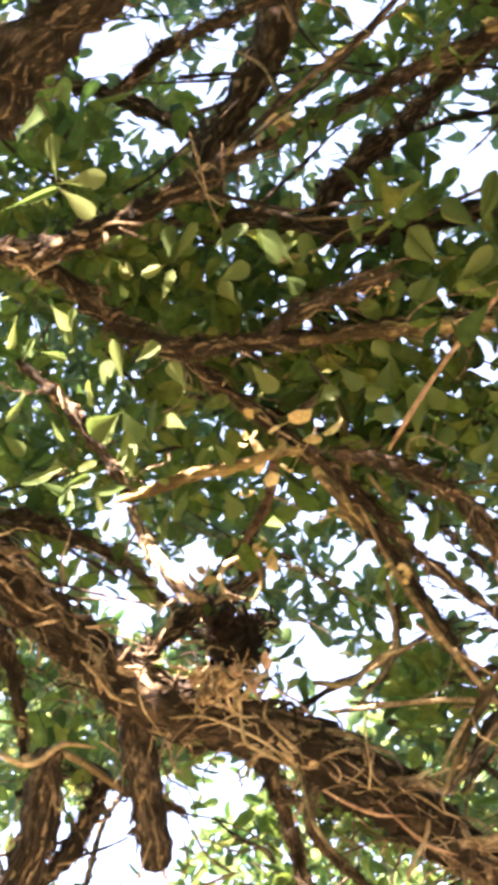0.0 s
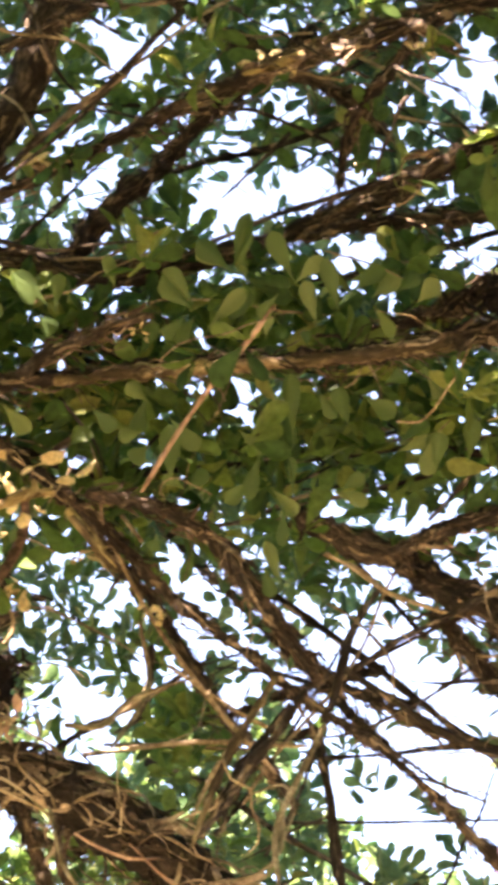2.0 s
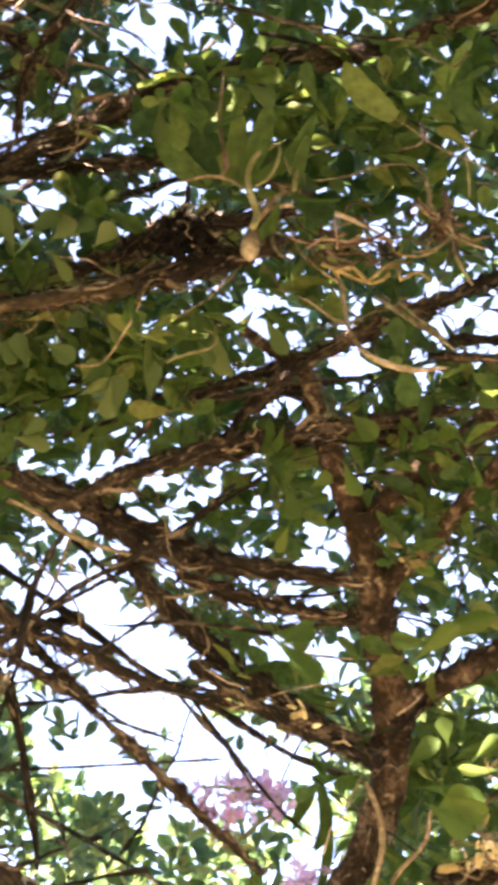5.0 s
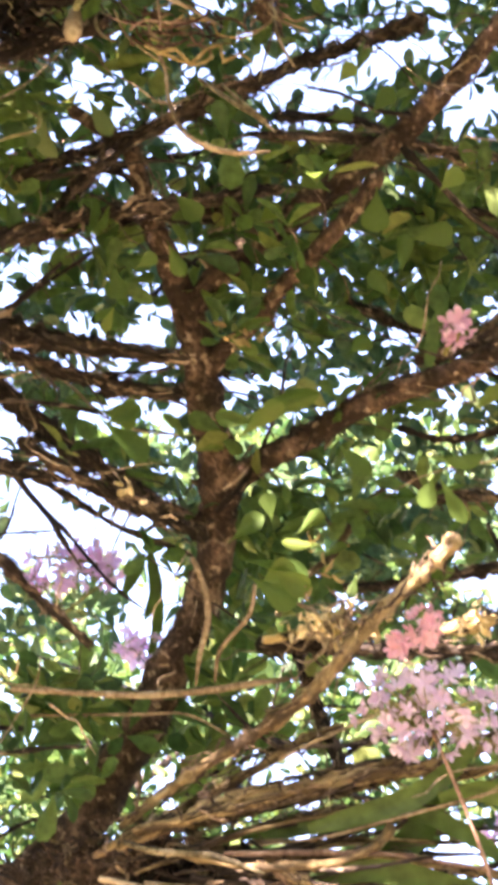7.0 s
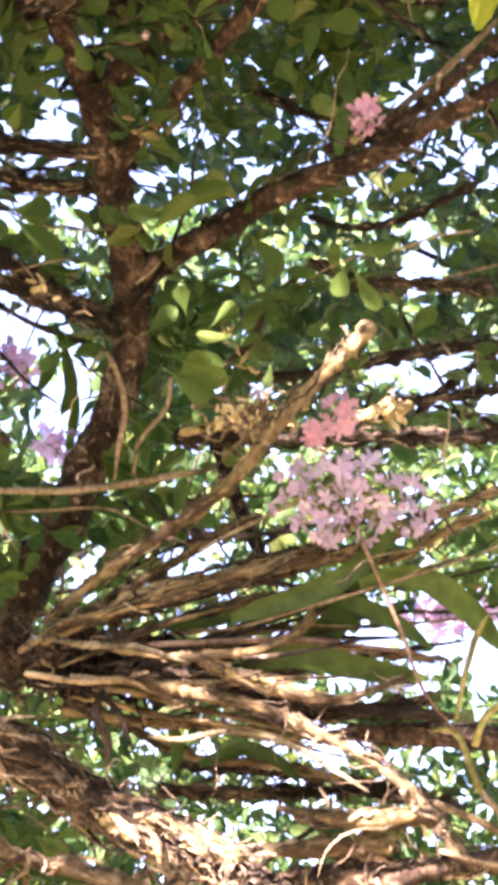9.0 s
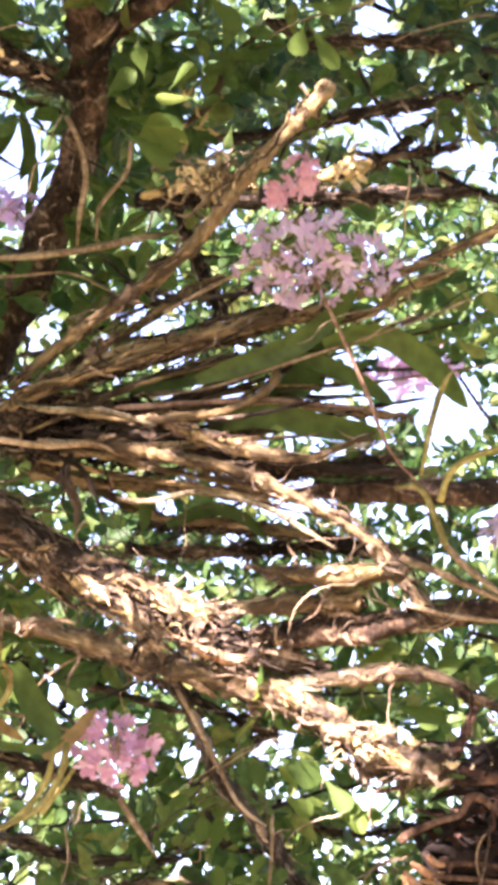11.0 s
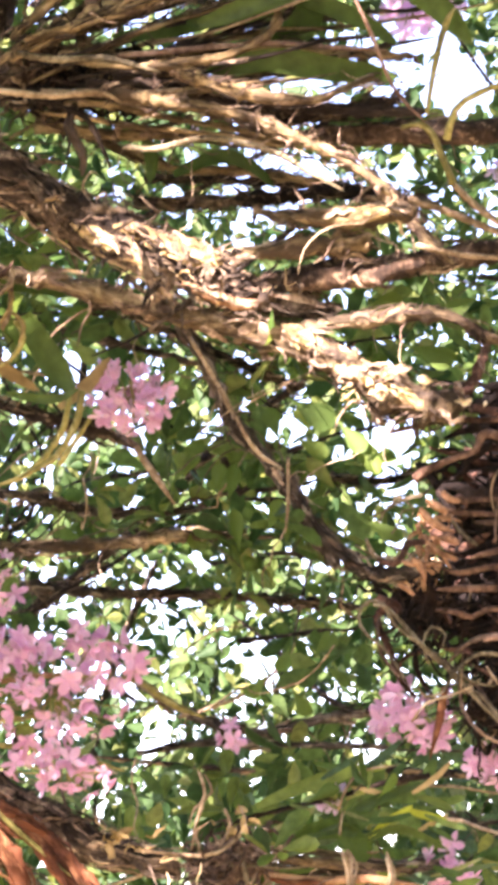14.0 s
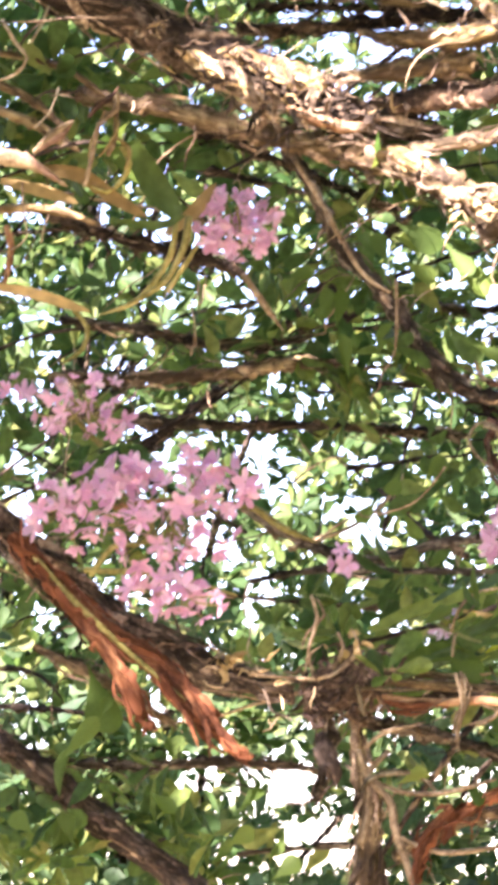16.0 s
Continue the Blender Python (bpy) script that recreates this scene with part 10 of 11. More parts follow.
leaf(host_tree, (0.705, 4.812, 2.673), (0.794, 4.806, 2.636), 0.0319, LEAF)
leaf(host_tree, (0.628, 4.807, 2.738), (0.709, 4.793, 2.752), 0.0259, LEAF)
leaf(host_tree, (0.848, 4.773, 2.740), (0.787, 4.787, 2.726), 0.0239, LEAF)
leaf(host_tree, (0.497, 4.866, 2.534), (0.554, 4.868, 2.491), 0.0239, LEAF)
leaf(host_tree, (0.370, 4.897, 2.426), (0.394, 4.883, 2.493), 0.0219, LEAF)
leaf(host_tree, (0.650, 4.837, 2.591), (0.697, 4.841, 2.538), 0.0239, LEAF)
leaf(host_tree, (0.053, 4.811, 2.885), (0.125, 4.804, 2.906), 0.0199, LEAF)
leaf(host_tree, (0.069, 4.831, 2.807), (0.158, 4.840, 2.763), 0.0199, LEAF)
leaf(host_tree, (0.234, 4.504, 3.713), (0.296, 4.480, 3.754), 0.0259, LEAF)
leaf(host_tree, (0.281, 4.535, 3.638), (0.353, 4.512, 3.679), 0.0398, LEAF)
leaf(host_tree, (0.302, 4.518, 3.673), (0.380, 4.531, 3.632), 0.0310, LEAF)
leaf(host_tree, (0.393, 4.505, 3.685), (0.443, 4.490, 3.709), 0.0139, LEAF)
leaf(host_tree, (0.461, 4.509, 3.663), (0.450, 4.530, 3.618), 0.0139, LEAF)
leaf(host_tree, (0.827, 4.463, 3.649), (0.845, 4.481, 3.602), 0.0199, LEAF)
leaf(host_tree, (0.298, 4.893, 2.478), (0.310, 4.884, 2.524), 0.0359, LEAF)
leaf(host_tree, (0.345, 4.897, 2.439), (0.369, 4.884, 2.498), 0.0199, LEAF)
leaf(host_tree, (0.385, 4.911, 2.330), (0.380, 4.898, 2.415), 0.0199, LEAF)
leaf(host_tree, (0.438, 4.901, 2.368), (0.464, 4.889, 2.427), 0.0199, LEAF)
leaf(host_tree, (0.533, 4.863, 2.530), (0.507, 4.856, 2.582), 0.0239, LEAF)
leaf(host_tree, (0.575, 4.854, 2.555), (0.620, 4.860, 2.491), 0.0259, LEAF)
leaf(host_tree, (0.618, 4.864, 2.471), (0.679, 4.854, 2.484), 0.0239, LEAF)
leaf(host_tree, (0.472, 4.870, 2.526), (0.457, 4.860, 2.587), 0.0239, LEAF)
leaf(host_tree, (0.152, 4.941, 2.207), (0.200, 4.943, 2.172), 0.0199, LEAF)
leaf(host_tree, (0.455, 4.934, 2.098), (0.490, 4.936, 2.045), 0.0239, LEAF)
leaf(host_tree, (0.417, 4.935, 2.122), (0.373, 4.942, 2.086), 0.0219, LEAF)
leaf(host_tree, (0.510, 4.948, 1.831), (0.567, 4.944, 1.786), 0.0378, LEAF)
leaf(host_tree, (0.587, 4.937, 1.883), (0.630, 4.930, 1.921), 0.0239, LEAF)
leaf(host_tree, (-0.125, 4.970, 1.883), (-0.093, 4.977, 1.759), 0.0578, LEAF)
leaf(host_tree, (0.267, 4.870, 2.605), (0.286, 4.859, 2.653), 0.0239, LEAF)
leaf(host_tree, (0.499, 4.925, 2.144), (0.542, 4.916, 2.180), 0.0239, LEAF)
leaf(host_tree, (0.461, 4.926, 2.168), (0.437, 4.934, 2.120), 0.0219, LEAF)
leaf(host_tree, (-0.195, 4.945, 1.710), (-0.111, 4.945, 1.784), 0.0238, LEAF)
leaf(host_tree, (-0.111, 4.945, 1.784), (-0.094, 4.944, 1.819), 0.0158, LEAF)
leaf(host_tree, (-0.179, 4.947, 1.566), (-0.193, 4.946, 1.626), 0.0238, LEAF)
leaf(host_tree, (-0.245, 4.944, 1.592), (-0.281, 4.942, 1.635), 0.0257, LEAF)
leaf(host_tree, (-0.042, 4.950, 1.651), (0.003, 4.950, 1.607), 0.0218, LEAF)
leaf(host_tree, (0.111, 4.949, 1.596), (0.164, 4.947, 1.630), 0.0238, LEAF)
leaf(host_tree, (0.391, 4.935, 1.616), (0.451, 4.929, 1.629), 0.0238, LEAF)
leaf(host_tree, (0.508, 4.924, 1.604), (0.543, 4.920, 1.570), 0.0238, LEAF)
leaf(host_tree, (0.460, 4.920, 1.886), (0.522, 4.913, 1.909), 0.0198, LEAF)
leaf(host_tree, (0.158, 4.946, 1.473), (0.211, 4.945, 1.507), 0.0257, LEAF)
leaf(host_tree, (0.085, 4.949, 1.539), (0.137, 4.948, 1.563), 0.0238, LEAF)

# end of separate leaves

# ---- trunk of the old tree ----
limb("trunk", old_tree, [(-2.6, 5.2, -0.1, 0.2), (-2.5, 5.15, 1.2, 0.17), (-2.25, 5.0, 2.4, 0.13), (-1.9, 4.6, 3.3, 0.09), (-1.6, 4.4, 3.9, 0.07)], BARK)

# ---- foliage ----
# sunny spots: the rays of the sun that reach the limbs
SPOTS = []


def sun_spot(x, y, z, radius):
    SPOTS.append((x, y, z, radius))


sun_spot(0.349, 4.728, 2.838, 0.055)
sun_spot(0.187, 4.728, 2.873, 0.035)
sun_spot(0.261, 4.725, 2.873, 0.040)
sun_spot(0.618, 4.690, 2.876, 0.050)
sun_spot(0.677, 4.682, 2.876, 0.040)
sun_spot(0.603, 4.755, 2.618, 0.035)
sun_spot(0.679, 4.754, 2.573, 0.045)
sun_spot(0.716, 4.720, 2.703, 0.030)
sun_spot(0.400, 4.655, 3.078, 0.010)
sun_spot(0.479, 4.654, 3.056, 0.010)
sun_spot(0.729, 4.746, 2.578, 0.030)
sun_spot(-1.139, 4.128, 4.022, 0.055)
sun_spot(-1.019, 4.126, 4.078, 0.050)
sun_spot(-1.314, 3.954, 4.217, -0.010)
sun_spot(-1.207, 4.091, 4.052, 0.040)
sun_spot(-1.317, 4.094, 3.991, 0.060)
sun_spot(-1.027, 4.302, 3.755, 0.020)
sun_spot(-0.934, 4.131, 4.103, -0.025)
sun_spot(-1.405, 4.020, 4.065, 0.035)
sun_spot(-1.287, 4.020, 4.129, 0.025)
sun_spot(-0.911, 4.174, 4.040, -0.025)
sun_spot(-0.792, 4.013, 4.334, -0.01)
sun_spot(0.732, 4.891, 2.334, 0.025)
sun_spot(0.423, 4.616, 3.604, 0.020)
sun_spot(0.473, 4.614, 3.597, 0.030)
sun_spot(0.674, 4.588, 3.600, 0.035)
sun_spot(-0.159, 4.682, 2.735, 0.030)
sun_spot(-0.077, 4.674, 2.775, 0.010)
sun_spot(0.011, 4.816, 1.785, 0.025)
sun_spot(0.142, 4.812, 1.829, 0.020)
sun_spot(-0.592, 3.930, 4.908, 0.005)
sun_spot(-0.375, 3.930, 4.990, 0.005)
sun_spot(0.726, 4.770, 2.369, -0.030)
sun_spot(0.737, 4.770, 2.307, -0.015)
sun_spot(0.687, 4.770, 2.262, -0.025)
sun_spot(0.178, 4.690, 2.873, 0.030)
sun_spot(0.335, 4.690, 2.837, 0.050)
sun_spot(0.624, 4.655, 2.872, 0.050)
sun_spot(0.520, 4.715, 2.670, 0.030)
sun_spot(0.605, 4.710, 2.608, 0.030)
sun_spot(0.665, 4.700, 2.560, 0.030)
sun_spot(0.736, 4.700, 2.698, 0.020)

s = np.array(SUN_DIR)
g = np.random.default_rng(404)
for _ in range(45):
    a, e, d = radians(g.uniform(-18, 11)), radians(g.uniform(2, 42)), g.uniform(4.85, 5.2)
    SPOTS.append((d * math.sin(a) * math.cos(e), d * math.cos(a) * math.cos(e), 1.6 + d * math.sin(e), g.uniform(-0.02, 0.01)))


def sun_ray(p):
    """True for points that would stand in the sun's way to a bright spot."""
    hit = np.zeros(len(p), bool)
    for x, y, z, r in SPOTS:
        w = p - np.array((x, y, z))
        k = w @ s
        hit |= (k > 0.0) & (np.linalg.norm(w - k[:, None] * s, axis=1) < r + 0.055)
    return hit


def bearing(p):
    """Bearing and height of a place five metres off on the line of sight to p, so that openings go on through the deeper crowns."""
    d = p - EYE
    el = np.degrees(np.arcsin(d[:, 2] / np.linalg.norm(d, axis=1)))
    az = np.degrees(np.arctan2(d[:, 0], d[:, 1]))
    side = np.where(el > 24, np.interp(az, (-17, -12, -4, 0, 5), (-0.117, -0.1, -0.04, 0.02, 0.06)), np.interp(el, (0, 9, 20), (-0.012, 0.01, 0.05)))
    eye = np.stack([side, np.zeros(len(p)), np.interp(el, (0, 4, 9, 14, 20, 24, 27), (1.446, 1.47, 1.53, 1.6, 1.65, 1.655, 1.6))], 1)
    w = p - eye
    d = eye + w / np.linalg.norm(w, axis=1)[:, None] * 5 - EYE
    return np.degrees(np.arctan2(d[:, 0], d[:, 1])), np.degrees(np.arcsin(d[:, 2] / np.linalg.norm(d, axis=1)))


def open_sky(p, g, keep=0.05, grow=1.0, near=False, pad=0.0):
    """True where a point lies in an opening of the crown."""
    az, el = bearing(p)
    hit = np.zeros(len(p), bool)
    wob = g.uniform(0.75, 1.15, len(p)) * grow
    for a, e, w, h in GAPS + (THIN if near else []):
        hit |= ((az - a) / (w * wob + pad)) ** 2 + ((el - e) / (h * wob + pad)) ** 2 < 1
    return hit & (g.random(len(p)) > keep)


def foliage(parent, centres, axes, size, per, mat, g, label, gaps=0.0):
    """Rosettes of leaves at twig ends, all in one mesh."""
    n = len(centres) * per
    c = np.repeat(centres, per, 0)
    ax = np.repeat(axes, per, 0)
    k = np.tile(np.arange(per), len(centres))
    u = np.cross(ax, (0.31, 0.2, 0.93))
    u /= np.linalg.norm(u, axis=1)[:, None] + 1e-9
    v = np.cross(ax, u)
    a = (k / per * 2 * np.pi + np.repeat(g.uniform(0, 6.28, len(centres)), per) + g.normal(0, 0.25, n))[:, None]
    y = (u * np.cos(a) + v * np.sin(a)) * g.uniform(0.6, 1.1, (n, 1)) + ax * g.uniform(0.1, 0.9, (n, 1))
    y /= np.linalg.norm(y, axis=1)[:, None]
    z = ax + g.normal(0, 0.35, (n, 3))
    x = np.cross(y, z)
    x /= np.linalg.norm(x, axis=1)[:, None] + 1e-9
    z = np.cross(x, y)
    ln = size * g.uniform(0.65, 1.25, (n, 1))
    hw = ln * g.uniform(0.19, 0.27, (n, 1))
    c = c + y * 0.1 * ln + g.normal(0, 0.006, (n, 3))
    base = np.array([(0, 0, 0), (-0.62, 0.4, 0.09), (-1.0, 0.7, 0.08), (-0.72, 0.92, 0.0), (0, 1.02, -0.05), (0.72, 0.92, 0.0), (1.0, 0.7, 0.08), (0.62, 0.4, 0.09), (0, 0.6, -0.03)])
    verts = c[:, None] + x[:, None] * (base[None, :, :1] * hw[:, None]) + y[:, None] * (base[None, :, 1:2] * ln[:, None]) + z[:, None] * (base[None, :, 2:] * ln[:, None])
    if gaps:
        # leaves that would reach into an opening are left out, but for a few
        drop = np.zeros(n, bool)
        for q in (2, 4, 6):
            drop |= open_sky(verts[:, q], g, 0.0, gaps)
        verts = verts[~(drop & (g.random(n) > (0.48 if mat in (FAR_LEAF, BACK_LEAF_SHADED) else 0.2)))]
        n = len(verts)
    verts = verts.reshape(-1, 3)
    tris = np.array([(k, 8, (k + 1) % 8) for k in range(8)])
    f = (tris[None] + (np.arange(n) * 9)[:, None, None]).reshape(-1)
    me = bpy.data.meshes.new("foliage")
    me.vertices.add(len(verts))
    me.vertices.foreach_set("co", verts.ravel())
    me.loops.add(len(f))
    me.loops.foreach_set("vertex_index", f.astype(np.int32))
    me.polygons.add(len(f) // 3)
    me.polygons.foreach_set("loop_start", np.arange(0, len(f), 3, dtype=np.int32))
    me.update(calc_edges=True)
    me.polygons.foreach_set("use_smooth", np.ones(len(f) // 3, bool))
    me.materials.append(mat)
    return part("foliage", me, parent, label, "stuff")


def scatter(g, count, near, far, az=(-26, 22), el=(-8, 47), lumps=2.2, level=-0.15, step_back=0.0):
    """Places in a stretch of the crown, gathered into clumps."""
    out = []
    while len(out) < count:
        a, e, d = radians(g.uniform(*az)), radians(g.uniform(*el)), g.uniform(near, far)
        d += step_back * min(1, max(0, (26 - math.degrees(e)) / 8))
        p = EYE + d * np.array((math.sin(a) * math.cos(e), math.cos(a) * math.cos(e), math.sin(e)))
        if p[2] < 0.3:
            continue
        if noise.noise(Vector(p) * lumps) > level + g.normal(0, 0.12):
            out.append(p)
    return np.array(out)


def crown(parent, count, near, far, size, mat, seed, label, keep=0.05, az=(-26, 22), el=(-8, 47), lumps=2.2, level=-0.15, grow=1.0, step_back=0.0):
    g = np.random.default_rng(seed)
    p = scatter(g, count, near, far, az, el, lumps, level, step_back)
    p = p[~open_sky(p, g, keep, grow, near < 5.5, 0.0)]
    p = p[~sun_ray(p)]
    axes = g.normal(0, 1, p.shape) + np.array((0, -0.3, 0.5))
    axes /= np.linalg.norm(axes, axis=1)[:, None]
    return foliage(parent, p, axes, size, 6, mat, g, label, 0.8)


crown(host_tree, 1000, 5.08, 5.9, 0.068, LEAF, 11, "olive green leaf rosettes on thin twigs", 0.02, (-1, 22))
crown(old_tree, 1300, 5.08, 5.9, 0.068, LEAF, 12, "olive green leaf rosettes on thin twigs", 0.02, (-26, -1))

# added leaves outside the view that block the sun, except towards SPOTS
g = np.random.default_rng(21)
s = np.array(SUN_DIR)
cover = []
lit = np.array(SPOTS)
while len(cover) < 13500:
    a, e = radians(g.uniform(-24, 20)), radians(g.uniform(-4, 46))
    d = g.uniform(4.6, 7.3 if math.degrees(e) > 23 else 5.8)
    p = EYE + d * np.array((math.sin(a) * math.cos(e), math.cos(a) * math.cos(e), math.sin(e)))
    k = 0.6
    while k < 7:
        w = p + s * k - EYE
        if math.degrees(math.asin(w[2] / np.linalg.norm(w))) > 50 or abs(math.degrees(math.atan2(w[0], w[1])) + 2) > 29:
            break
        k += 0.1
    q = p + s * (k + g.uniform(0, 1.4))
    if np.linalg.norm(q - EYE) < 1.9:
        continue
    if (np.linalg.norm(np.cross(q - lit[:, :3], s), axis=1) < lit[:, 3] + 0.05).any():
        continue
    cover.append(q)
cover = np.array(cover)
ax = g.normal(0, 0.5, cover.shape) + np.array((0, 0, 1.0))
ax /= np.linalg.norm(ax, axis=1)[:, None]
foliage(host_tree, cover, ax, 0.08, 5, LEAF, g, "unseen leaf cover added to shade the limbs")

# denser tufts of leaves along the limbs: bearing, height, half-widths in degrees, tufts
TUFTS = []


def tuft(az, el, half_width, half_height, count):
    TUFTS.append((az, el, half_width, half_height, count))


tuft(-16.00, 32.16, 5.27, 2.64, 330)
tuft(-14.17, 33.13, 2.98, 2.52, 130)
tuft(-18.77, 35.00, 2.98, 1.72, 70)
tuft(-10.35, 34.77, 2.86, 1.26, 80)
tuft(-16.07, 29.50, 3.44, 1.03, 70)
tuft(-10.57, 31.58, 1.49, 2.29, 90)
tuft(-9.63, 27.48, 1.60, 1.49, 45)
tuft(-6.14, 32.65, 4.35, 2.41, 170)
tuft(-7.93, 35.66, 4.01, 1.03, 70)
tuft(-1.45, 33.64, 4.81, 1.83, 160)
tuft(-0.98, 37.49, 2.98, 1.60, 100)
tuft(-2.64, 31.32, 4.01, 1.38, 60)
tuft(2.82, 38.17, 2.98, 2.06, 130)
tuft(3.47, 31.98, 2.29, 1.72, 70)
tuft(-0.65, 21.00, 1.49, 1.26, 70)
tuft(2.29, 21.47, 1.26, 0.86, 45)
tuft(5.82, 31.02, 3.78, 3.44, 260)
tuft(0.36, 30.28, 1.72, 1.72, 50)
tuft(3.82, 24.43, 1.38, 1.15, 40)
tuft(7.76, 12.74, 3.44, 0.92, 50)
tuft(5.15, 25.31, 2.86, 1.38, 60)
tuft(5.59, 10.13, 3.44, 1.83, 110)
tuft(1.21, 14.01, 1.83, 1.38, 40)
tuft(5.70, 3.17, 2.86, 1.38, 70)
tuft(-1.79, 0.17, 2.06, 1.38, 50)
tuft(1.01, -0.46, 2.52, 0.92, 45)
tuft(-0.89, 14.62, 1.49, 1.38, 70)

g = np.random.default_rng(63)
for k, (a0, e0, aw, eh, many) in enumerate(TUFTS):
    many = int(many * 0.32)
    rad, phi = np.sqrt(g.random(many)), g.uniform(0, 6.283, many)
    az, el = np.radians(a0 + aw * rad * np.cos(phi)), np.radians(e0 + eh * rad * np.sin(phi))
    p = EYE + (g.uniform(5.06, 5.55, many) - 0.25 * (g.random(many) < 0.12))[:, None] * np.stack([np.sin(az) * np.cos(el), np.cos(az) * np.cos(el), np.sin(el)], 1)
    p = p[~open_sky(p, g, 0.02, 1.0, True) & ~sun_ray(p)]
    ax = g.normal(0, 0.8, p.shape) + np.array((0, -0.5, 0.4))
    ax /= np.linalg.norm(ax, axis=1)[:, None]
    foliage(old_tree if a0 < -1 else host_tree, p, ax, 0.074, 6, LEAF, g, "tufts of olive green leaves", 0.8)

# ---- thin stems and dead canes fanning out from the orchid's base ----
g = np.random.default_rng(91)
foot = np.array(orchid_a.location)
for k in range(46):
    slope = g.normal(0.0, 0.27)
    head = np.array((1.0, g.normal(-0.1, 0.1), slope))
    start = foot + np.array((g.uniform(-0.02, 0.3), g.uniform(-0.12, 0.12), 0)) + np.array((0, 0, g.normal(0, 0.05)))
    start[2] += slope * (start[0] - foot[0]) * 0.9
    w = wander(start, head, g.uniform(0.25, 0.7), 0.06, g, 7)
    r = g.uniform(0.0025, 0.007)
    limb("thin_cane", orchid_a, [(*q, r * f) for q, f in zip(w, (0.9, 1.0, 1.0, 0.95, 0.85, 0.7, 0.4))], (CANE, BARK, BARK, CANE, BARK, CANE, ROOT)[k % 7], nodes=8)

# ---- twigs that cross the crown ----
g = np.random.default_rng(77)
for k in range(430):
    a, e, d = radians(g.uniform(-19, 12)), radians(g.uniform(0, 43)), g.uniform(5.0, 5.7)
    if math.degrees(a) < -5 and math.degrees(e) < 20:
        continue
    p = EYE + d * np.array((math.sin(a) * math.cos(e), math.cos(a) * math.cos(e), math.sin(e)))
    if open_sky(p[None], g, 0.2)[0]:
        continue
    low = math.degrees(e) < 22
    head = (g.choice((-1, 1)), g.normal(0, 0.3), g.normal(0.0, 0.35 if low else 0.8))
    w = wander(p, head, g.uniform(0.15, 0.5), 0.16, g, 6)
    r = g.uniform(0.0016, 0.0055)
    limb("twig", old_tree if math.degrees(a) < -1 else host_tree, [(*q, r * f) for q, f in zip(w, (1.1, 1.0, 0.9, 0.8, 0.65, 0.4))], BARK if g.random() < 0.75 else ROOT)

# ---- thin pale aerial roots and tendrils that hang among the limbs ----
g = np.random.default_rng(133)
for k in range(150):
    a, e, d = radians(g.uniform(-17, 11)), radians(g.uniform(1, 42)), g.uniform(4.72, 5.1)
    if math.degrees(a) < -5 and math.degrees(e) < 22:
        continue
    p = EYE + d * np.array((math.sin(a) * math.cos(e), math.cos(a) * math.cos(e), math.sin(e)))
    w = wander(p, (g.normal(0, 1), g.normal(0, 0.3), g.normal(-0.2, 0.8)), g.uniform(0.08, 0.3), g.choice((0.1, 0.3, 0.5)), g, 7, 0.05)
    r = g.uniform(0.0012, 0.0026)
    limb("aerial_root", old_tree if math.degrees(a) < -1 else host_tree, [(*q, r * f) for q, f in zip(w, (1.0, 1.0, 0.95, 0.9, 0.8, 0.65, 0.4))], ROOT if k % 3 else FIBRE)

# ---- trunk and leaves added out of view, around and above, to block sky light ----
shade_ring = thing("added_shade_crown", (0, -6.5, 0), "unseen leaf ring added overhead and behind to dim the light", "tree")
limb("trunk", shade_ring, [(0, -6.5, -0.1, 0.2), (0.1, -6.4, 2.0, 0.17), (0, -6.3, 4.5, 0.12), (0.2, -6.0, 7.0, 0.06)], BARK)
g = np.random.default_rng(88)
ring = []
while len(ring) < 4000:
    q = g.normal(0, 1, 3)
    q /= np.linalg.norm(q)
    if q[2] < -0.12:
        continue
    az, el = math.degrees(math.atan2(q[0], q[1])), math.degrees(math.asin(q[2]))
    if abs(az + 2) < 32 and el < 56:
        continue
    p = np.array((0, 1.0, 1.6)) + q * g.uniform(6.5, 9.0)
    w = p - np.array((-0.4, 4.5, 3.3))
    v = p - np.array((0, 9.5, 4.0))
    if max(w @ s / np.linalg.norm(w), v @ s / np.linalg.norm(v)) > 0.86 or p[2] < 0.2:
        continue
    ring.append(p)
ring = np.array(ring)
ax = g.normal(0, 1, ring.shape)
ax /= np.linalg.norm(ax, axis=1)[:, None]
foliage(shade_ring, ring, ax, 0.36, 6, STRAP, g, "large dark leaves of the added shade ring")

# ---- upper crowns, farther in ----
for k, (lo, hi) in enumerate(((-26, -8), (-8, 7), (7, 22))):
    owner = old_tree if k == 0 else host_tree
    crown(owner, 2500, 5.9, 7.2, 0.058, FAR_LEAF, 31 + k, "leaf rosettes of the upper crown", 0.16, (lo, hi), (23, 47))
    gb = np.random.default_rng(31 + k)
    for _ in range(26):
        a, e, d = radians(gb.uniform(lo, hi)), radians(gb.uniform(-3, 44)), gb.uniform(5.9, 7.5)
        p = EYE + d * np.array((math.sin(a) * math.cos(e), math.cos(a) * math.cos(e), math.sin(e)))
        head = (gb.choice((-1, 1)), gb.normal(0, 0.4), gb.normal(0.2, 0.5))
        w = wander(p, head, gb.uniform(0.5, 1.3), 0.12, gb, 6)
        r = gb.uniform(0.004, 0.013)
        limb("branch", owner, [(*q, r * f) for q, f in zip(w, (1.1, 1.0, 0.9, 0.8, 0.65, 0.4))], BARK)

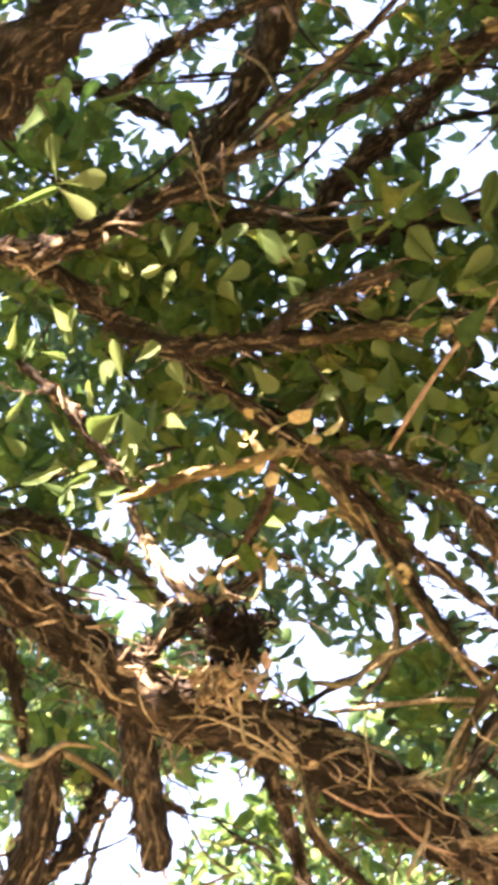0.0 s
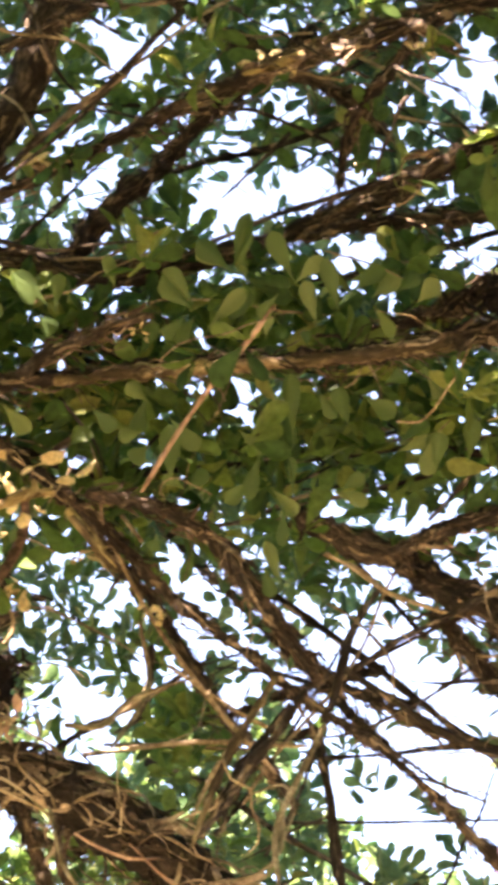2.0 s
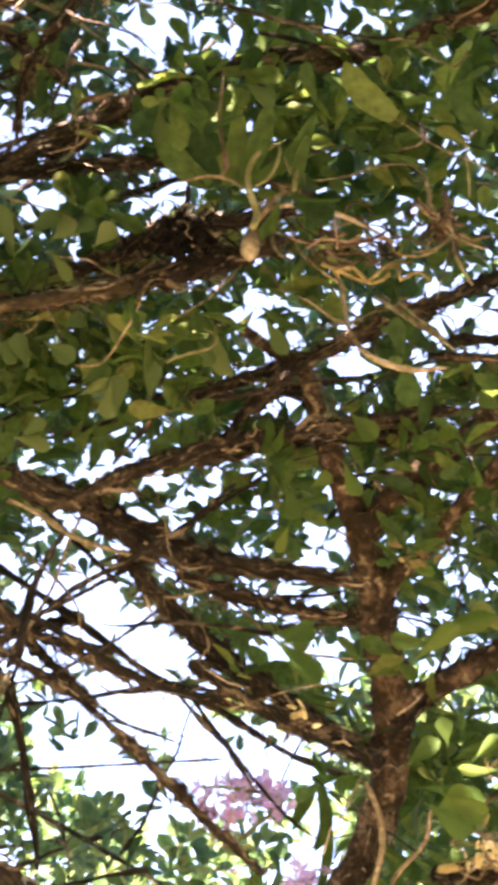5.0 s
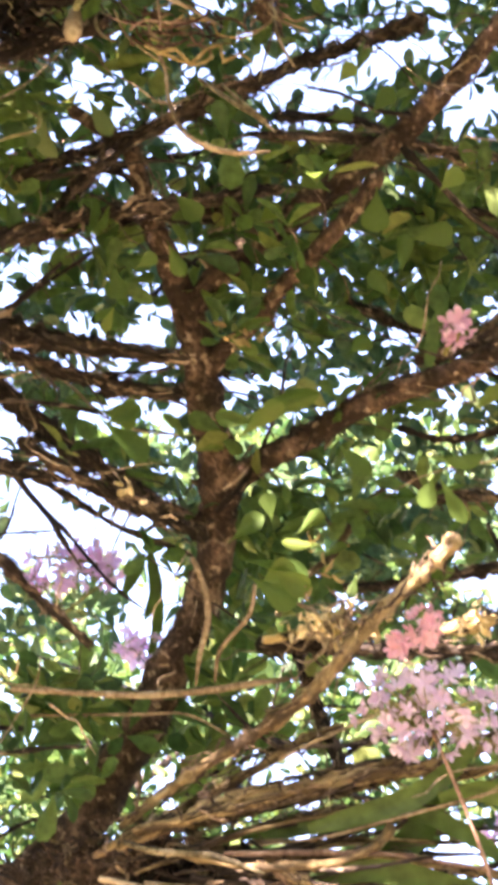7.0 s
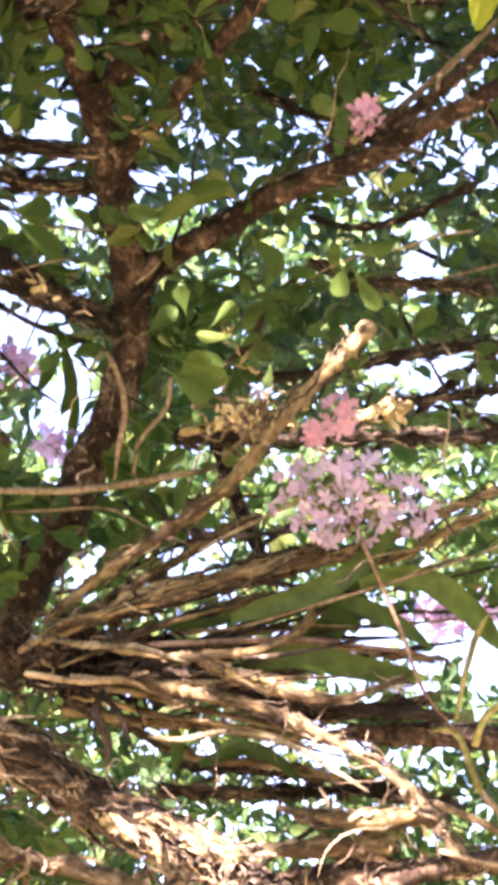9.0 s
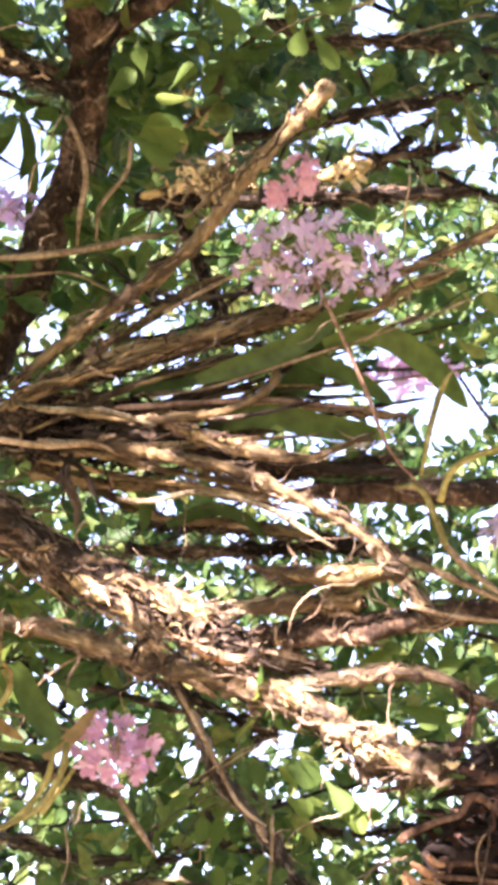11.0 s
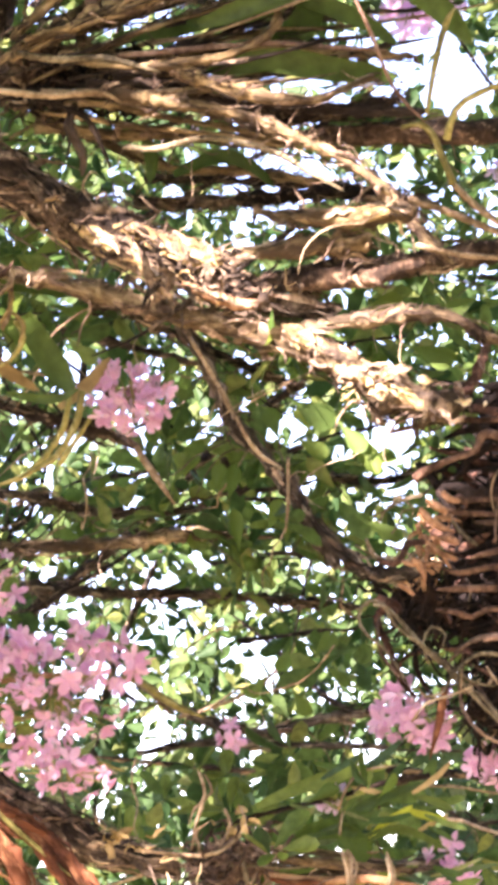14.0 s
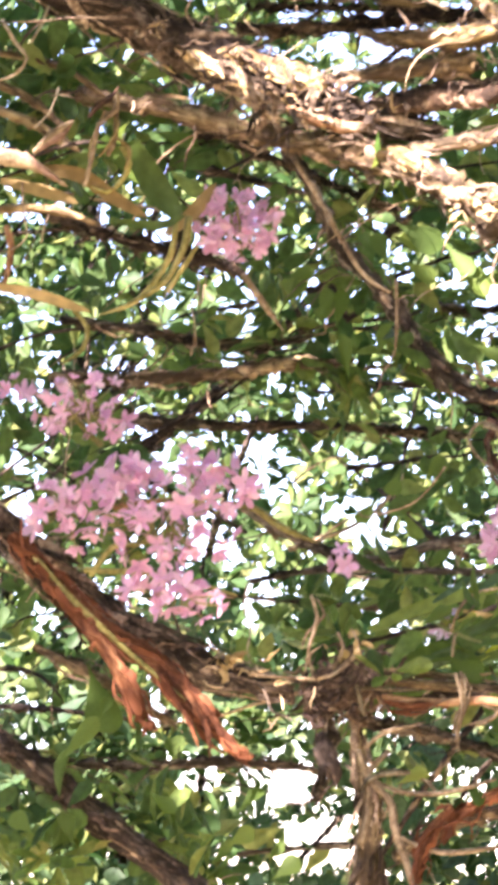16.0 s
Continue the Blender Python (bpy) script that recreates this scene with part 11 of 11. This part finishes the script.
# ---- trees behind ----
for k, (x, y, seed) in enumerate(((-4.0, 12.2, 31), (-0.2, 13.0, 32), (3.3, 12.4, 33))):
    tree = thing("background_tree", (x, y, 0), "leafy tree standing behind, sunlit yellow-green leaves against the sky", "tree", "trees behind")
    limb("trunk", tree, [(x, y, -0.1, 0.16), (x + 0.1, y + 0.1, 1.5, 0.13), (x - 0.15, y + 0.2, 3.2, 0.1), (x + 0.1, y + 0.1, 5.0, 0.06), (x, y, 7.2, 0.03)], BARK)
    lo = (-26, -8, 7)[k]
    hi = (-8, 7, 22)[k]
    # crown in the darkened leaf, its shade held in the colour
    crown(tree, 6500, 10.0, 14.5, 0.095, BACK_LEAF_SHADED, seed + 10, "leaf rosettes of the crown", 0.07, (lo, hi), (-7, 27), 2.4, -0.4)
    crown(tree, 900, 9.0, 14.0, 0.11, FAR_LEAF, seed + 20, "low leafy shrubs", 0.05, (lo, hi), (-7, 5), level=-0.4)
    gb = np.random.default_rng(seed)
    for _ in range(30):
        a, e, d = radians(gb.uniform(lo, hi)), radians(gb.uniform(-3, 27)), gb.uniform(9.5, 13.0)
        p = EYE + d * np.array((math.sin(a) * math.cos(e), math.cos(a) * math.cos(e), math.sin(e)))
        foot = np.array((x, y, max(0.8, p[2] - gb.uniform(0.6, 1.8))))
        w = [foot + (p - foot) * q + gb.normal(0, 0.06, 3) for q in np.linspace(0, 1, 6)]
        r = gb.uniform(0.01, 0.026)
        limb("branch", tree, [(*q, r * f) for q, f in zip(w, (1.4, 1.1, 0.9, 0.75, 0.6, 0.35))], BARK)

# ---- ground ----
bm = bmesh.new()
bmesh.ops.create_grid(bm, x_segments=60, y_segments=60, size=600)
for vtx in bm.verts:
    dist = vtx.co.length
    vtx.co.z = -0.02 + 1.5 * min(1, dist / 200) * noise.noise(vtx.co * 0.02) - 0.06 * max(0, dist - 30)      # a hilltop
me = bpy.data.meshes.new("ground")
bm.to_mesh(me)
bm.free()
soil = wood("dry_grass_soil", (0.1, 0.078, 0.045), (0.24, 0.19, 0.11), (0.36, 0.3, 0.18), scale=14, bump=0.5, along=False)
me.materials.append(soil)
tagged(new("ground", me), "dry grass and bare soil under the trees", "ground", "", "structure")
